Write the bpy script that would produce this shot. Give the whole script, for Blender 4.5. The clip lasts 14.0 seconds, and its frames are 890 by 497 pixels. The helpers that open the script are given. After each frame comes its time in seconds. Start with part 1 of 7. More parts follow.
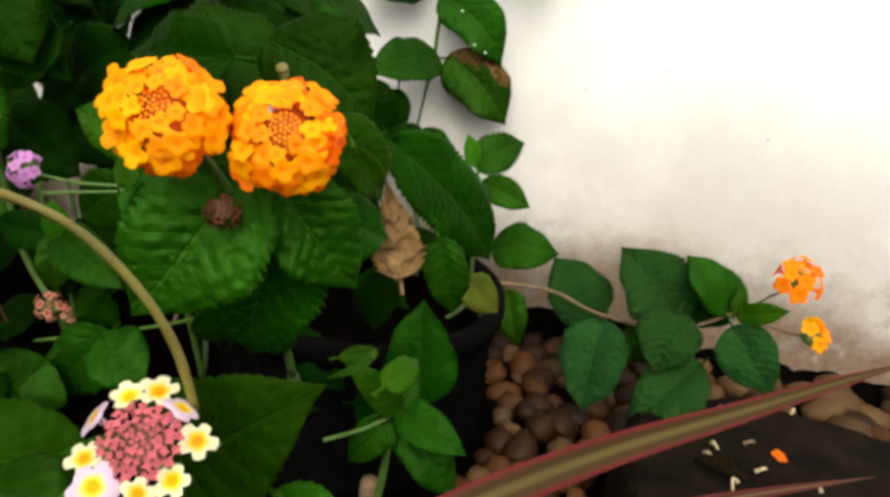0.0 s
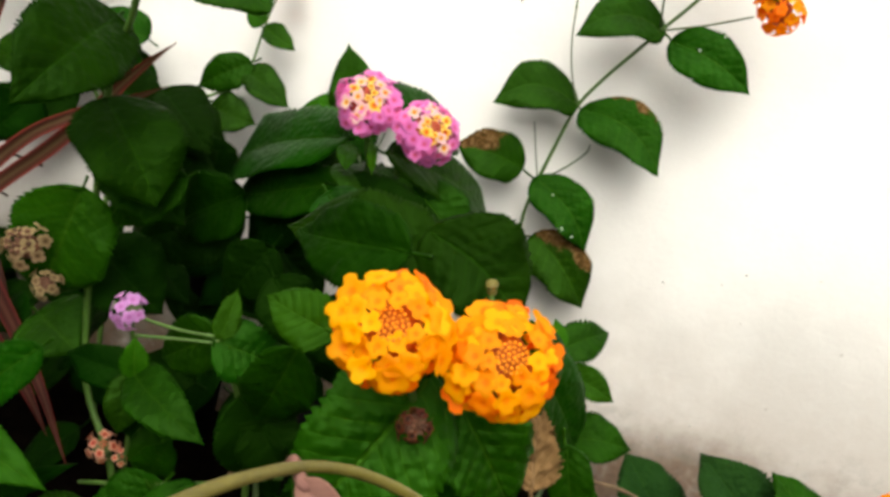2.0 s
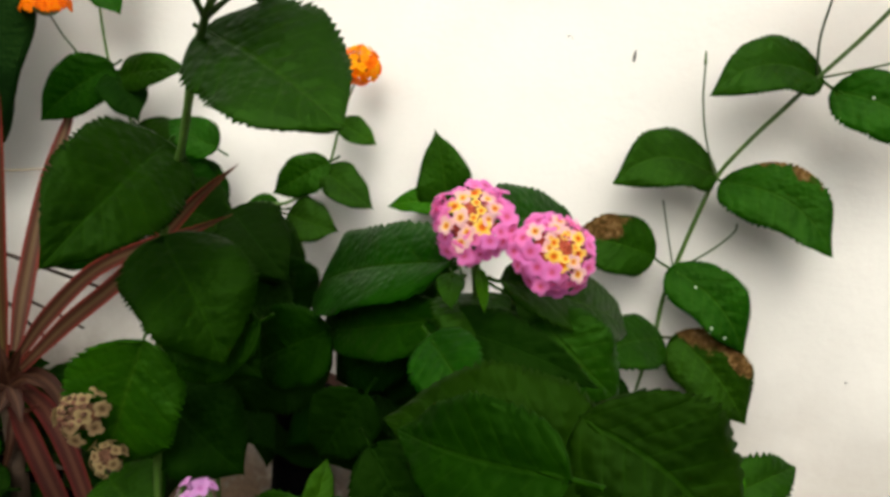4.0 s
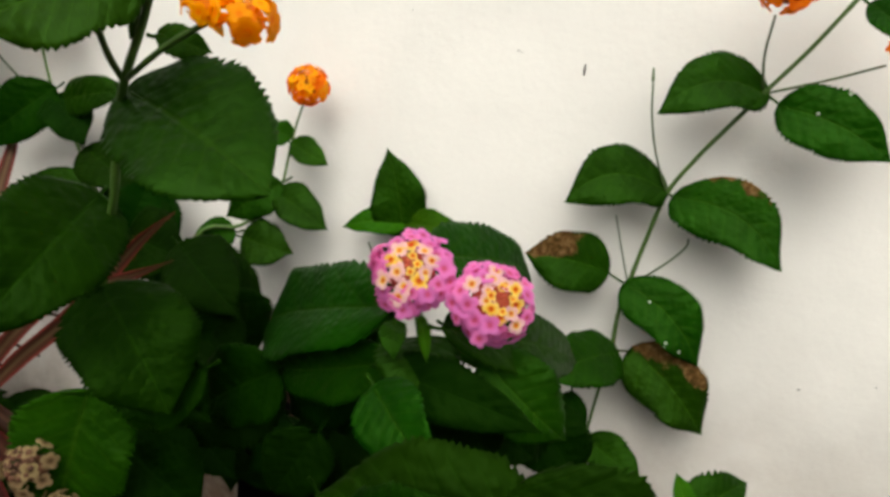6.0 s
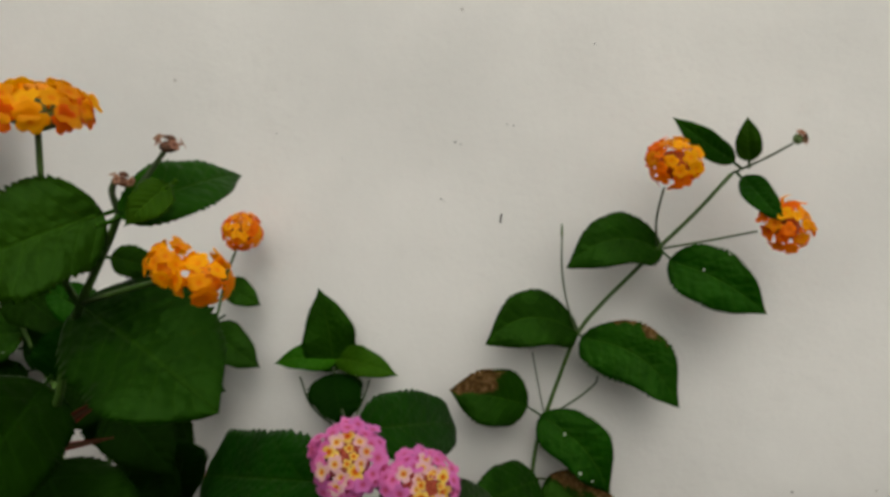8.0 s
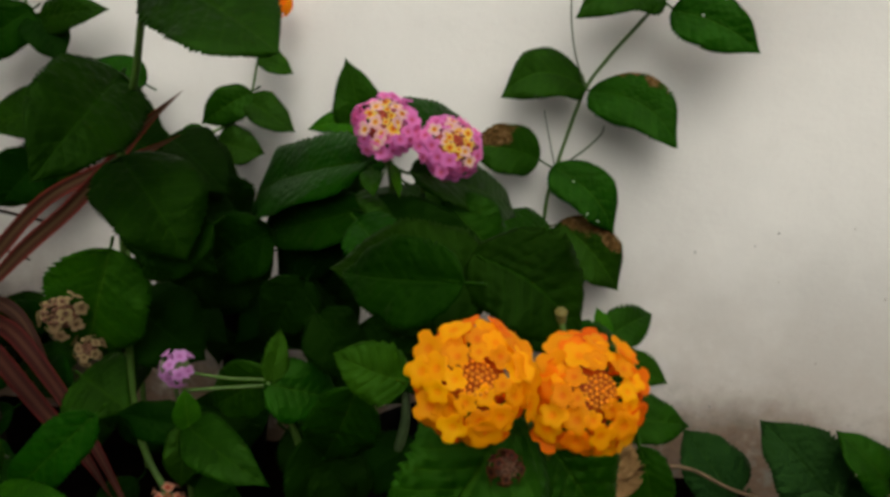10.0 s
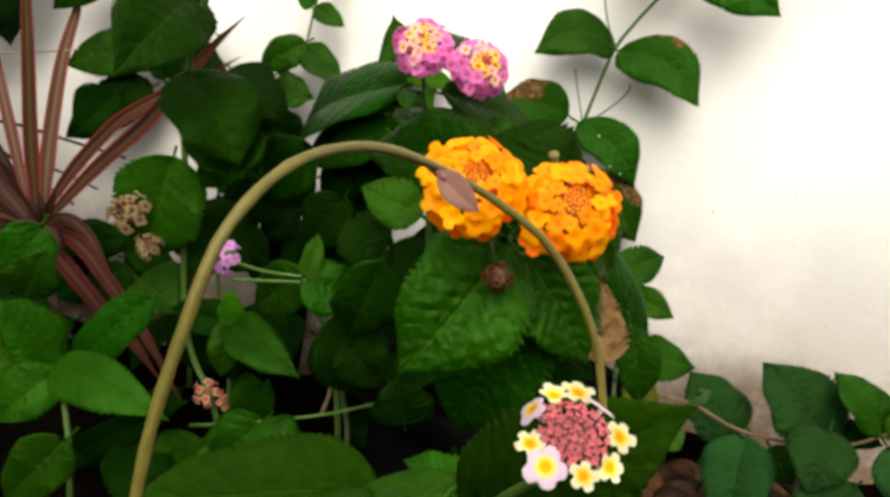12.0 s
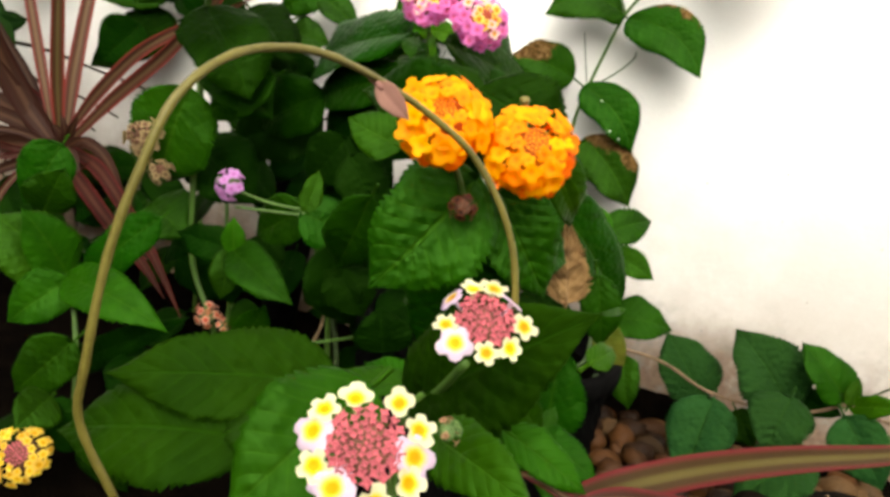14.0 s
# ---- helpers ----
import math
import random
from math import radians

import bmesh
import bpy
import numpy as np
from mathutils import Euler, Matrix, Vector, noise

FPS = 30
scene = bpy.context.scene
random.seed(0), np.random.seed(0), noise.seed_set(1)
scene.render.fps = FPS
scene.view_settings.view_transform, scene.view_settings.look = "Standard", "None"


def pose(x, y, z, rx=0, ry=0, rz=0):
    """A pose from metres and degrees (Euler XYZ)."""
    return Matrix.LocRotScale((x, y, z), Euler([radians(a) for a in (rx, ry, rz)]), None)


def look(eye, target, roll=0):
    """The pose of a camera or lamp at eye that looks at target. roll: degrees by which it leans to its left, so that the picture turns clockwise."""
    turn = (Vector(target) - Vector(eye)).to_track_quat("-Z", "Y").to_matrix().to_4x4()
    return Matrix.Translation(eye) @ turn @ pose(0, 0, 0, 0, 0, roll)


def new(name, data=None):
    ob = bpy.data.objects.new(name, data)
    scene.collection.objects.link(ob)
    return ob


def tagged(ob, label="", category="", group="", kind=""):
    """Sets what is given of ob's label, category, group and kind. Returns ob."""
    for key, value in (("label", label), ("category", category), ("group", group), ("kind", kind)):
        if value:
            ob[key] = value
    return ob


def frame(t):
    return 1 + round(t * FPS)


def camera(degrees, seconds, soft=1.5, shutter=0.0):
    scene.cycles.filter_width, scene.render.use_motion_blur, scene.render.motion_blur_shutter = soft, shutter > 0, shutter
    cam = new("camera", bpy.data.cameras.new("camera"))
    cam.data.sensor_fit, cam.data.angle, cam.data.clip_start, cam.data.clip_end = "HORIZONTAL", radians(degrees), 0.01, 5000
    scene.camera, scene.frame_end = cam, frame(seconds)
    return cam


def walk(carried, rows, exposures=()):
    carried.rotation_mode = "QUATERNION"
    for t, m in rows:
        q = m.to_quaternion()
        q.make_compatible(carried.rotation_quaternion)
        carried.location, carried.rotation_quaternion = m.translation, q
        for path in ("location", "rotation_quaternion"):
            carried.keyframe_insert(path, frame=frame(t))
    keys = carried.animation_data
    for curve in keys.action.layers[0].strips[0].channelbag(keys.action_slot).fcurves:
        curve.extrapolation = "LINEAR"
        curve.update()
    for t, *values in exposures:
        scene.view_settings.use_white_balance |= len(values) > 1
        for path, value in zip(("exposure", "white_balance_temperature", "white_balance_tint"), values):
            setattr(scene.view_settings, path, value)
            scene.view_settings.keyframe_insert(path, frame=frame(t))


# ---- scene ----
cam = camera(64.0, 14.0, soft=3.4)
PATH = [
    (0, (0.0561, 0.1000, 0.2393), (-0.0370, 1.9560, -0.5017), 7.04),
    (0.5, (0.0606, 0.0990, 0.2370), (0.0819, 1.9190, -0.5932), 8.42),
    (1, (0.0414, 0.0950, 0.2417), (0.0168, 1.9710, -0.4504), 9.07),
    (1.5, (0.0256, 0.0930, 0.2450), (-0.0609, 2.0190, -0.2885), 9.37),
    (2, (0.0016, 0.1050, 0.2488), (-0.1442, 2.0650, -0.1236), 13.66),
    (2.5, (-0.0120, 0.1180, 0.2565), (-0.4437, 2.0260, -0.1589), 13.52),
    (3, (-0.0215, 0.1470, 0.2701), (-0.4109, 2.0820, -0.0524), 10.61),
    (3.2, (-0.0255, 0.1590, 0.2694), (-0.4180, 2.0930, -0.0578), 9.91),
    (5.3, (-0.0206, 0.1810, 0.2652), (-0.4070, 2.1350, 0.0854), 5.65),
    (5.5, (-0.0191, 0.1820, 0.2736), (-0.3898, 2.1300, 0.0174), 5.50),
    (6, (-0.0162, 0.1820, 0.2914), (-0.3672, 2.1220, -0.0467), 6.26),
    (6.5, (-0.0229, 0.1690, 0.2891), (-0.3943, 2.1050, -0.0485), 7.34),
    (7, (-0.0498, 0.1520, 0.3260), (-0.4948, 2.0930, 0.1388), 7.89),
    (7.5, (-0.0507, 0.1460, 0.3370), (-0.3394, 2.1190, 0.1787), 7.44),
    (8, (-0.0210, 0.1610, 0.3413), (-0.1780, 2.1490, 0.1791), 6.32),
    (8.5, (-0.0025, 0.1680, 0.3344), (-0.1323, 2.1580, 0.1792), 5.83),
    (9, (-0.0067, 0.1490, 0.3123), (-0.1552, 2.1050, -0.0789), 4.17),
    (9.2, (-0.0168, 0.1410, 0.3004), (-0.1330, 2.0820, -0.1694), 3.97),
    (11.3, (0.0013, 0.0770, 0.2274), (-0.2498, 2.0340, -0.1009), 8.05),
    (11.5, (0.0035, 0.0760, 0.2268), (-0.2554, 2.0290, -0.1151), 7.75),
    (12, (0.0045, 0.0710, 0.2209), (-0.2730, 2.0110, -0.1761), 7.98),
    (12.5, (0.0090, 0.0670, 0.2187), (-0.2681, 2.0000, -0.2148), 8.51),
    (13, (0.0131, 0.0640, 0.2184), (-0.2514, 1.9870, -0.2627), 9.18),
    (13.5, (0.0162, 0.0570, 0.2179), (-0.2198, 1.9760, -0.2916), 10.04),
    (14, (0.0235, 0.0530, 0.2172), (-0.2836, 1.9650, -0.2816), 12.25),
]
EXPOSURES = [(0.0, 1.28, 6900, 6), (0.5, 1.36, 6900, 6), (1.5, 1.28, 6950, 6), (2.5, 1.06, 7000, 6), (3.2, 1.06, 7050, 6), (5.5, 0.54, 7000, 6), (6.2, 0.70, 6950, 6), (7.0, 0.20, 6900, 6), (7.6, -0.13, 6850, 6), (9.2, -0.18, 6850, 6), (11.3, 1.00, 7150, 6), (12.5, 1.30, 7150, 6), (14.0, 1.54, 7150, 6)]
walk(cam, [(t, look(eye, target, roll)) for t, eye, target, roll in PATH], EXPOSURES)

# ---- world and sun: a bright overcast sky ----
world = bpy.data.worlds.new("overcast_sky")
scene.world = world
world.use_nodes = True
wn, wl = world.node_tree.nodes, world.node_tree.links
sky = wn.new("ShaderNodeTexSky")
sky.sky_type = "NISHITA"
sky.sun_disc = False
sky.sun_elevation = radians(45)
sky.sun_rotation = radians(176)
sky.air_density, sky.dust_density, sky.ozone_density = 1.0, 4.0, 0.6
hue = wn.new("ShaderNodeHueSaturation")
hue.inputs["Saturation"].default_value = 0.15
wl.new(sky.outputs[0], hue.inputs["Color"])
wl.new(hue.outputs[0], wn["Background"].inputs["Color"])
wn["Background"].inputs["Strength"].default_value = 0.14

sun = new("sun", bpy.data.lights.new("sun", "SUN"))
sun.data.energy, sun.data.angle, sun.data.color = 0.62, radians(115), (1.0, 0.97, 0.92)
sun.matrix_world = look((0.10, -1.6, 1.75), (0, 0.5, 0.2))


# ---- materials ----
def material(name):
    mat = bpy.data.materials.new(name)
    mat.use_nodes = True
    nodes = mat.node_tree.nodes
    return mat, nodes, mat.node_tree.links, nodes["Principled BSDF"]


def wire(links, value, socket):
    if isinstance(value, (int, float, tuple)):
        socket.default_value = value
    else:
        links.new(value, socket)


def calc(nodes, links, op, a, b=0.0, c=0.0, clamp=False):
    n = nodes.new("ShaderNodeMath")
    n.operation, n.use_clamp = op, clamp
    for v, s in zip((a, b, c), n.inputs):
        wire(links, v, s)
    return n.outputs[0]


def blend(nodes, links, f, a, b, kind="MIX"):
    n = nodes.new("ShaderNodeMix")
    n.data_type, n.blend_type = "RGBA", kind
    wire(links, f, n.inputs[0])
    wire(links, a, n.inputs[6])
    wire(links, b, n.inputs[7])
    return n.outputs[2]


def grain(nodes, links, scale, detail=4.0, rough=0.55, coords=None, distort=0.0):
    n = nodes.new("ShaderNodeTexNoise")
    n.inputs["Scale"].default_value, n.inputs["Detail"].default_value = scale, detail
    n.inputs["Roughness"].default_value, n.inputs["Distortion"].default_value = rough, distort
    if coords is not None:
        links.new(coords, n.inputs["Vector"])
    return n.outputs["Fac"]


def ramp(nodes, links, f, stops):
    n = nodes.new("ShaderNodeValToRGB")
    while len(n.color_ramp.elements) < len(stops):
        n.color_ramp.elements.new(0.5)
    for e, (p, c) in zip(n.color_ramp.elements, stops):
        e.position, e.color = p, (*c, 1.0)
    links.new(f, n.inputs[0])
    return n.outputs[0]


def span(nodes, links, f, lo, hi, a=0.0, b=1.0):
    n = nodes.new("ShaderNodeMapRange")
    n.interpolation_type = "SMOOTHSTEP"
    wire(links, f, n.inputs[0])
    for i, v in enumerate((lo, hi, a, b)):
        n.inputs[1 + i].default_value = v
    return n.outputs[0]


def relief(nodes, links, height, strength, distance, bsdf):
    n = nodes.new("ShaderNodeBump")
    n.inputs["Strength"].default_value, n.inputs["Distance"].default_value = strength, distance
    links.new(height, n.inputs["Height"])
    links.new(n.outputs[0], bsdf.inputs["Normal"])


def rgba(c):
    return (c[0], c[1], c[2], 1.0)


def leaf_material(name, deep, pale, vein=(0.050, 0.125, 0.008), patches=(), specks=0.0, rough=0.40, glow=0.18, quilt=0.50, ribs=8.0, gloss=0.26):
    """Veined leaf skin. patches: (u, v, radius) of dried brown areas on the blade; specks: share of small pale spots."""
    mat, nodes, links, bsdf = material(name)
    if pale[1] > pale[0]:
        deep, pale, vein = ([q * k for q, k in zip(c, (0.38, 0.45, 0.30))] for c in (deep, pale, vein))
    tc, info = nodes.new("ShaderNodeTexCoord"), nodes.new("ShaderNodeObjectInfo")
    sep = nodes.new("ShaderNodeSeparateXYZ")
    links.new(tc.outputs["UV"], sep.inputs[0])
    u, v = sep.outputs[0], sep.outputs[1]
    away = calc(nodes, links, "ABSOLUTE", calc(nodes, links, "MULTIPLY_ADD", v, 2.0, -1.0))
    phase = calc(nodes, links, "MULTIPLY", calc(nodes, links, "SUBTRACT", calc(nodes, links, "MULTIPLY_ADD", grain(nodes, links, 60.0, 2.0, 0.5, tc.outputs["Object"]), 0.10, u), calc(nodes, links, "MULTIPLY", away, 0.24)), ribs)
    near = calc(nodes, links, "PINGPONG", phase, 0.5)
    side = calc(nodes, links, "MULTIPLY", span(nodes, links, near, 0.0, 0.13, 1.0, 0.0), span(nodes, links, away, 0.55, 1.0, 1.0, 0.2))
    mid = span(nodes, links, away, 0.015, 0.06, 1.0, 0.0)
    veins = calc(nodes, links, "MAXIMUM", calc(nodes, links, "MULTIPLY", side, 0.6), mid)
    big = grain(nodes, links, 45.0, 3.0, 0.6, tc.outputs["Object"])
    fine = grain(nodes, links, 600.0, 3.0, 0.6, tc.outputs["Object"])
    body = blend(nodes, links, span(nodes, links, big, 0.3, 0.7), rgba(deep), rgba(pale))
    body = blend(nodes, links, calc(nodes, links, "MULTIPLY", fine, 0.25), body, rgba(vein))
    shift = nodes.new("ShaderNodeHueSaturation")
    links.new(body, shift.inputs["Color"])
    links.new(calc(nodes, links, "MULTIPLY_ADD", info.outputs["Random"], 0.5, 0.75), shift.inputs["Value"])
    links.new(calc(nodes, links, "MULTIPLY_ADD", info.outputs["Random"], 0.03, 0.485), shift.inputs["Hue"])
    col = blend(nodes, links, calc(nodes, links, "MULTIPLY", veins, 0.52), shift.outputs[0], rgba(vein))
    wet = calc(nodes, links, "MULTIPLY_ADD", fine, 0.25, rough - 0.10)
    for pu, pv, pr in patches:
        du = calc(nodes, links, "SUBTRACT", u, pu)
        dv = calc(nodes, links, "SUBTRACT", v, pv)
        d = calc(nodes, links, "SQRT", calc(nodes, links, "ADD", calc(nodes, links, "MULTIPLY", du, du), calc(nodes, links, "MULTIPLY", dv, dv)))
        d = calc(nodes, links, "ADD", d, calc(nodes, links, "MULTIPLY_ADD", grain(nodes, links, 130.0, 4.0, 0.6, tc.outputs["Object"]), 0.60, -0.30))
        f = span(nodes, links, d, pr * 0.8, pr * 1.1, 1.0, 0.0)
        brown = ramp(nodes, links, grain(nodes, links, 420.0, 4.0, 0.65, tc.outputs["Object"]), [(0.3, (0.025, 0.010, 0.004)), (0.52, (0.11, 0.050, 0.018)), (0.74, (0.27, 0.17, 0.08))])
        col = blend(nodes, links, f, col, brown)
        wet = calc(nodes, links, "MULTIPLY_ADD", f, 0.35, wet)
    if specks:
        dots = nodes.new("ShaderNodeTexVoronoi")
        dots.inputs["Scale"].default_value = 150.0
        links.new(tc.outputs["Object"], dots.inputs["Vector"])
        keep = calc(nodes, links, "GREATER_THAN", grain(nodes, links, 60.0, 1.0, 0.5, tc.outputs["Object"]), 0.62 - specks)
        f = calc(nodes, links, "MULTIPLY", calc(nodes, links, "LESS_THAN", dots.outputs["Distance"], 0.11), keep)
        col = blend(nodes, links, calc(nodes, links, "MULTIPLY", f, 0.8), col, (0.55, 0.60, 0.50, 1))
    links.new(col, bsdf.inputs["Base Color"])
    links.new(wet, bsdf.inputs["Roughness"])
    bsdf.inputs["Specular IOR Level"].default_value = gloss * 0.75
    bsdf.inputs["Specular Tint"].default_value = (0.36, 1.0, 0.16, 1.0)
    net = nodes.new("ShaderNodeTexVoronoi")
    net.feature = "SMOOTH_F1"
    net.inputs["Scale"].default_value, net.inputs["Smoothness"].default_value = 330.0, 0.6
    links.new(tc.outputs["Object"], net.inputs["Vector"])
    # blisters between the sunken veins, and a fine net of smaller ones
    swell = calc(nodes, links, "POWER", calc(nodes, links, "MULTIPLY", near, 2.0), 0.55)
    h = calc(nodes, links, "ADD", calc(nodes, links, "MULTIPLY", net.outputs["Distance"], -1.1), calc(nodes, links, "MULTIPLY_ADD", mid, -0.5, calc(nodes, links, "MULTIPLY", swell, 0.45)))
    h = calc(nodes, links, "MULTIPLY_ADD", fine, 0.18, h)
    relief(nodes, links, h, min(1.0, quilt * 1.2), 0.0008, bsdf)
    thin = nodes.new("ShaderNodeBsdfTranslucent")
    links.new(blend(nodes, links, 0.16, col, (0.06, 0.25, 0.008, 1), "MIX"), thin.inputs["Color"])
    mix = nodes.new("ShaderNodeMixShader")
    mix.inputs[0].default_value = glow
    links.new(bsdf.outputs[0], mix.inputs[1])
    links.new(thin.outputs[0], mix.inputs[2])
    links.new(mix.outputs[0], nodes["Material Output"].inputs["Surface"])
    return mat


DEEP, PALE = (0.006, 0.042, 0.0005), (0.015, 0.082, 0.0010)
LEAF = {
    "mature": leaf_material("leaf_mature", DEEP, PALE, specks=0.0),
    "speckled": leaf_material("leaf_speckled", DEEP, PALE, specks=0.03),
    # dark: copy of mature with the bush's inner shade put into its colour
    "dark": leaf_material("leaf_shade_dark", (0.003, 0.017, 0.0005), (0.007, 0.034, 0.001), vein=(0.014, 0.05, 0.004), rough=0.5, gloss=0.10),
    "young": leaf_material("leaf_young", (0.032, 0.125, 0.002), (0.068, 0.20, 0.004), vein=(0.12, 0.26, 0.02), glow=0.25),
    "mid": leaf_material("leaf_mid", (0.014, 0.066, 0.001), (0.032, 0.118, 0.002), vein=(0.07, 0.17, 0.012)),
    "quilted": leaf_material("leaf_quilted", (0.010, 0.058, 0.0010), (0.022, 0.096, 0.0018), vein=(0.07, 0.19, 0.008), quilt=0.95, ribs=9.0, gloss=0.34, glow=0.18),
    "wrinkled": leaf_material("leaf_wrinkled", (0.009, 0.044, 0.0008), (0.022, 0.084, 0.0014), vein=(0.035, 0.11, 0.006), quilt=0.6, ribs=9.0, rough=0.5, gloss=0.13),
    # deep: darker copy of mature for left and back leaves
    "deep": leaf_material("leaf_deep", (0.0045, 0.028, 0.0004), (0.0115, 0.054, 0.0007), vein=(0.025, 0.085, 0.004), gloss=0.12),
    "grey": leaf_material("leaf_greyish", (0.014, 0.060, 0.022), (0.026, 0.096, 0.036), vein=(0.03, 0.085, 0.015), rough=0.5, quilt=1.0, gloss=0.22),
    "scorched_edge": leaf_material("leaf_scorched_edge", DEEP, PALE, patches=((0.40, 1.04, 0.17), (0.22, 0.99, 0.10))),
    "scorched_base": leaf_material("leaf_scorched_base", DEEP, PALE, patches=((0.06, 0.85, 0.30), (0.45, 0.93, 0.17)), specks=0.03),
    "scorched_tip": leaf_material("leaf_scorched_tip", DEEP, PALE, patches=((0.68, 0.25, 0.30), (0.98, 0.5, 0.16))),
    "brown_tip": leaf_material("leaf_brown_tip", DEEP, PALE, patches=((1.0, 0.5, 0.15),)),
    "yellowing": leaf_material("leaf_yellowing", (0.035, 0.050, 0.004), (0.095, 0.090, 0.010), vein=(0.10, 0.10, 0.02)),
    "dry": leaf_material("leaf_dry", (0.13, 0.065, 0.024), (0.25, 0.14, 0.06), vein=(0.30, 0.19, 0.10), rough=0.85, glow=0.1, quilt=0.8, ribs=12.0, gloss=0.05),
    "rotten": leaf_material("leaf_rotten", (0.003, 0.002, 0.001), (0.014, 0.009, 0.004), vein=(0.02, 0.014, 0.006), rough=0.8, glow=0.02, gloss=0.04),
    "bract": leaf_material("bract_mauve", (0.22, 0.095, 0.085), (0.30, 0.15, 0.13), vein=(0.24, 0.11, 0.10), rough=0.7, glow=0.25, gloss=0.1, quilt=0.05),
    "broad": leaf_material("leaf_broad_dark", (0.006, 0.022, 0.006), (0.011, 0.036, 0.010), vein=(0.015, 0.04, 0.015), rough=0.45),
}


def plain_material(name, dark, light, scale, rough, bump=0.3, depth=0.001, detail=5.0, spec=0.4, vary=0.25, stretch=(1, 1, 1)):
    mat, nodes, links, bsdf = material(name)
    tc, info = nodes.new("ShaderNodeTexCoord"), nodes.new("ShaderNodeObjectInfo")
    mp = nodes.new("ShaderNodeMapping")
    mp.inputs["Scale"].default_value = stretch
    links.new(tc.outputs["Object"], mp.inputs[0])
    n1 = grain(nodes, links, scale, detail, 0.6, mp.outputs[0])
    n2 = grain(nodes, links, scale * 7.0, detail, 0.6, mp.outputs[0])
    f = calc(nodes, links, "MULTIPLY_ADD", n2, 0.35, calc(nodes, links, "MULTIPLY", n1, 0.65))
    col = blend(nodes, links, span(nodes, links, f, 0.3, 0.7), rgba(dark), rgba(light))
    hs = nodes.new("ShaderNodeHueSaturation")
    links.new(col, hs.inputs["Color"])
    links.new(calc(nodes, links, "MULTIPLY_ADD", info.outputs["Random"], vary * 2, 1 - vary), hs.inputs["Value"])
    links.new(hs.outputs[0], bsdf.inputs["Base Color"])
    links.new(calc(nodes, links, "MULTIPLY_ADD", n2, 0.2, rough - 0.1), bsdf.inputs["Roughness"])
    bsdf.inputs["Specular IOR Level"].default_value = spec
    relief(nodes, links, f, bump, depth, bsdf)
    return mat


STEM_GREEN = plain_material("stem_green", (0.034, 0.085, 0.010), (0.075, 0.15, 0.022), 120, 0.55, stretch=(1, 1, 0.2))
STEM_DARK = plain_material("stem_dark_green", (0.025, 0.05, 0.014), (0.06, 0.095, 0.030), 120, 0.6)
STEM_OLIVE = plain_material("stem_olive", (0.085, 0.070, 0.010), (0.15, 0.125, 0.022), 160, 0.5, vary=0.05)
CANE = plain_material("cane_bark", (0.025, 0.014, 0.008), (0.075, 0.045, 0.026), 90, 0.85, bump=0.6)
STEM_BROWN = plain_material("stem_brown", (0.09, 0.055, 0.028), (0.22, 0.14, 0.075), 140, 0.8, bump=0.6)
ROD_DARK = plain_material("rod_dark", (0.02, 0.014, 0.010), (0.06, 0.040, 0.028), 140, 0.85)
STRAW = plain_material("straw_dry", (0.28, 0.20, 0.11), (0.48, 0.38, 0.24), 150, 0.8)


def petal_material(name, eye, throat, rim, edge=0.34, glow=0.46):
    """Petal skin shaded from the throat out to the rim."""
    mat, nodes, links, bsdf = material(name)
    tc, info = nodes.new("ShaderNodeTexCoord"), nodes.new("ShaderNodeObjectInfo")
    sep = nodes.new("ShaderNodeSeparateXYZ")
    links.new(tc.outputs["UV"], sep.inputs[0])
    r = calc(nodes, links, "ADD", sep.outputs[0], calc(nodes, links, "MULTIPLY_ADD", grain(nodes, links, 500.0, 3.0, 0.6, tc.outputs["Object"]), 0.16, -0.08))
    col = ramp(nodes, links, r, [(0.0, eye), (edge * 0.55, eye), (edge, throat), (min(edge + 0.28, 0.95), rim), (1.0, rim)])
    hs = nodes.new("ShaderNodeHueSaturation")
    links.new(col, hs.inputs["Color"])
    links.new(calc(nodes, links, "MULTIPLY_ADD", info.outputs["Random"], 0.024, 0.488), hs.inputs["Hue"])
    links.new(calc(nodes, links, "MULTIPLY_ADD", info.outputs["Random"], 0.22, 0.89), hs.inputs["Value"])
    links.new(hs.outputs[0], bsdf.inputs["Base Color"])
    bsdf.inputs["Roughness"].default_value = 0.65
    bsdf.inputs["Specular IOR Level"].default_value = 0.25
    relief(nodes, links, grain(nodes, links, 900.0, 2.0, 0.5, tc.outputs["Object"]), 0.2, 0.0003, bsdf)
    thin = nodes.new("ShaderNodeBsdfTranslucent")
    links.new(hs.outputs[0], thin.inputs["Color"])
    mix = nodes.new("ShaderNodeMixShader")
    mix.inputs[0].default_value = glow
    links.new(bsdf.outputs[0], mix.inputs[1])
    links.new(thin.outputs[0], mix.inputs[2])
    links.new(mix.outputs[0], nodes["Material Output"].inputs["Surface"])
    return mat


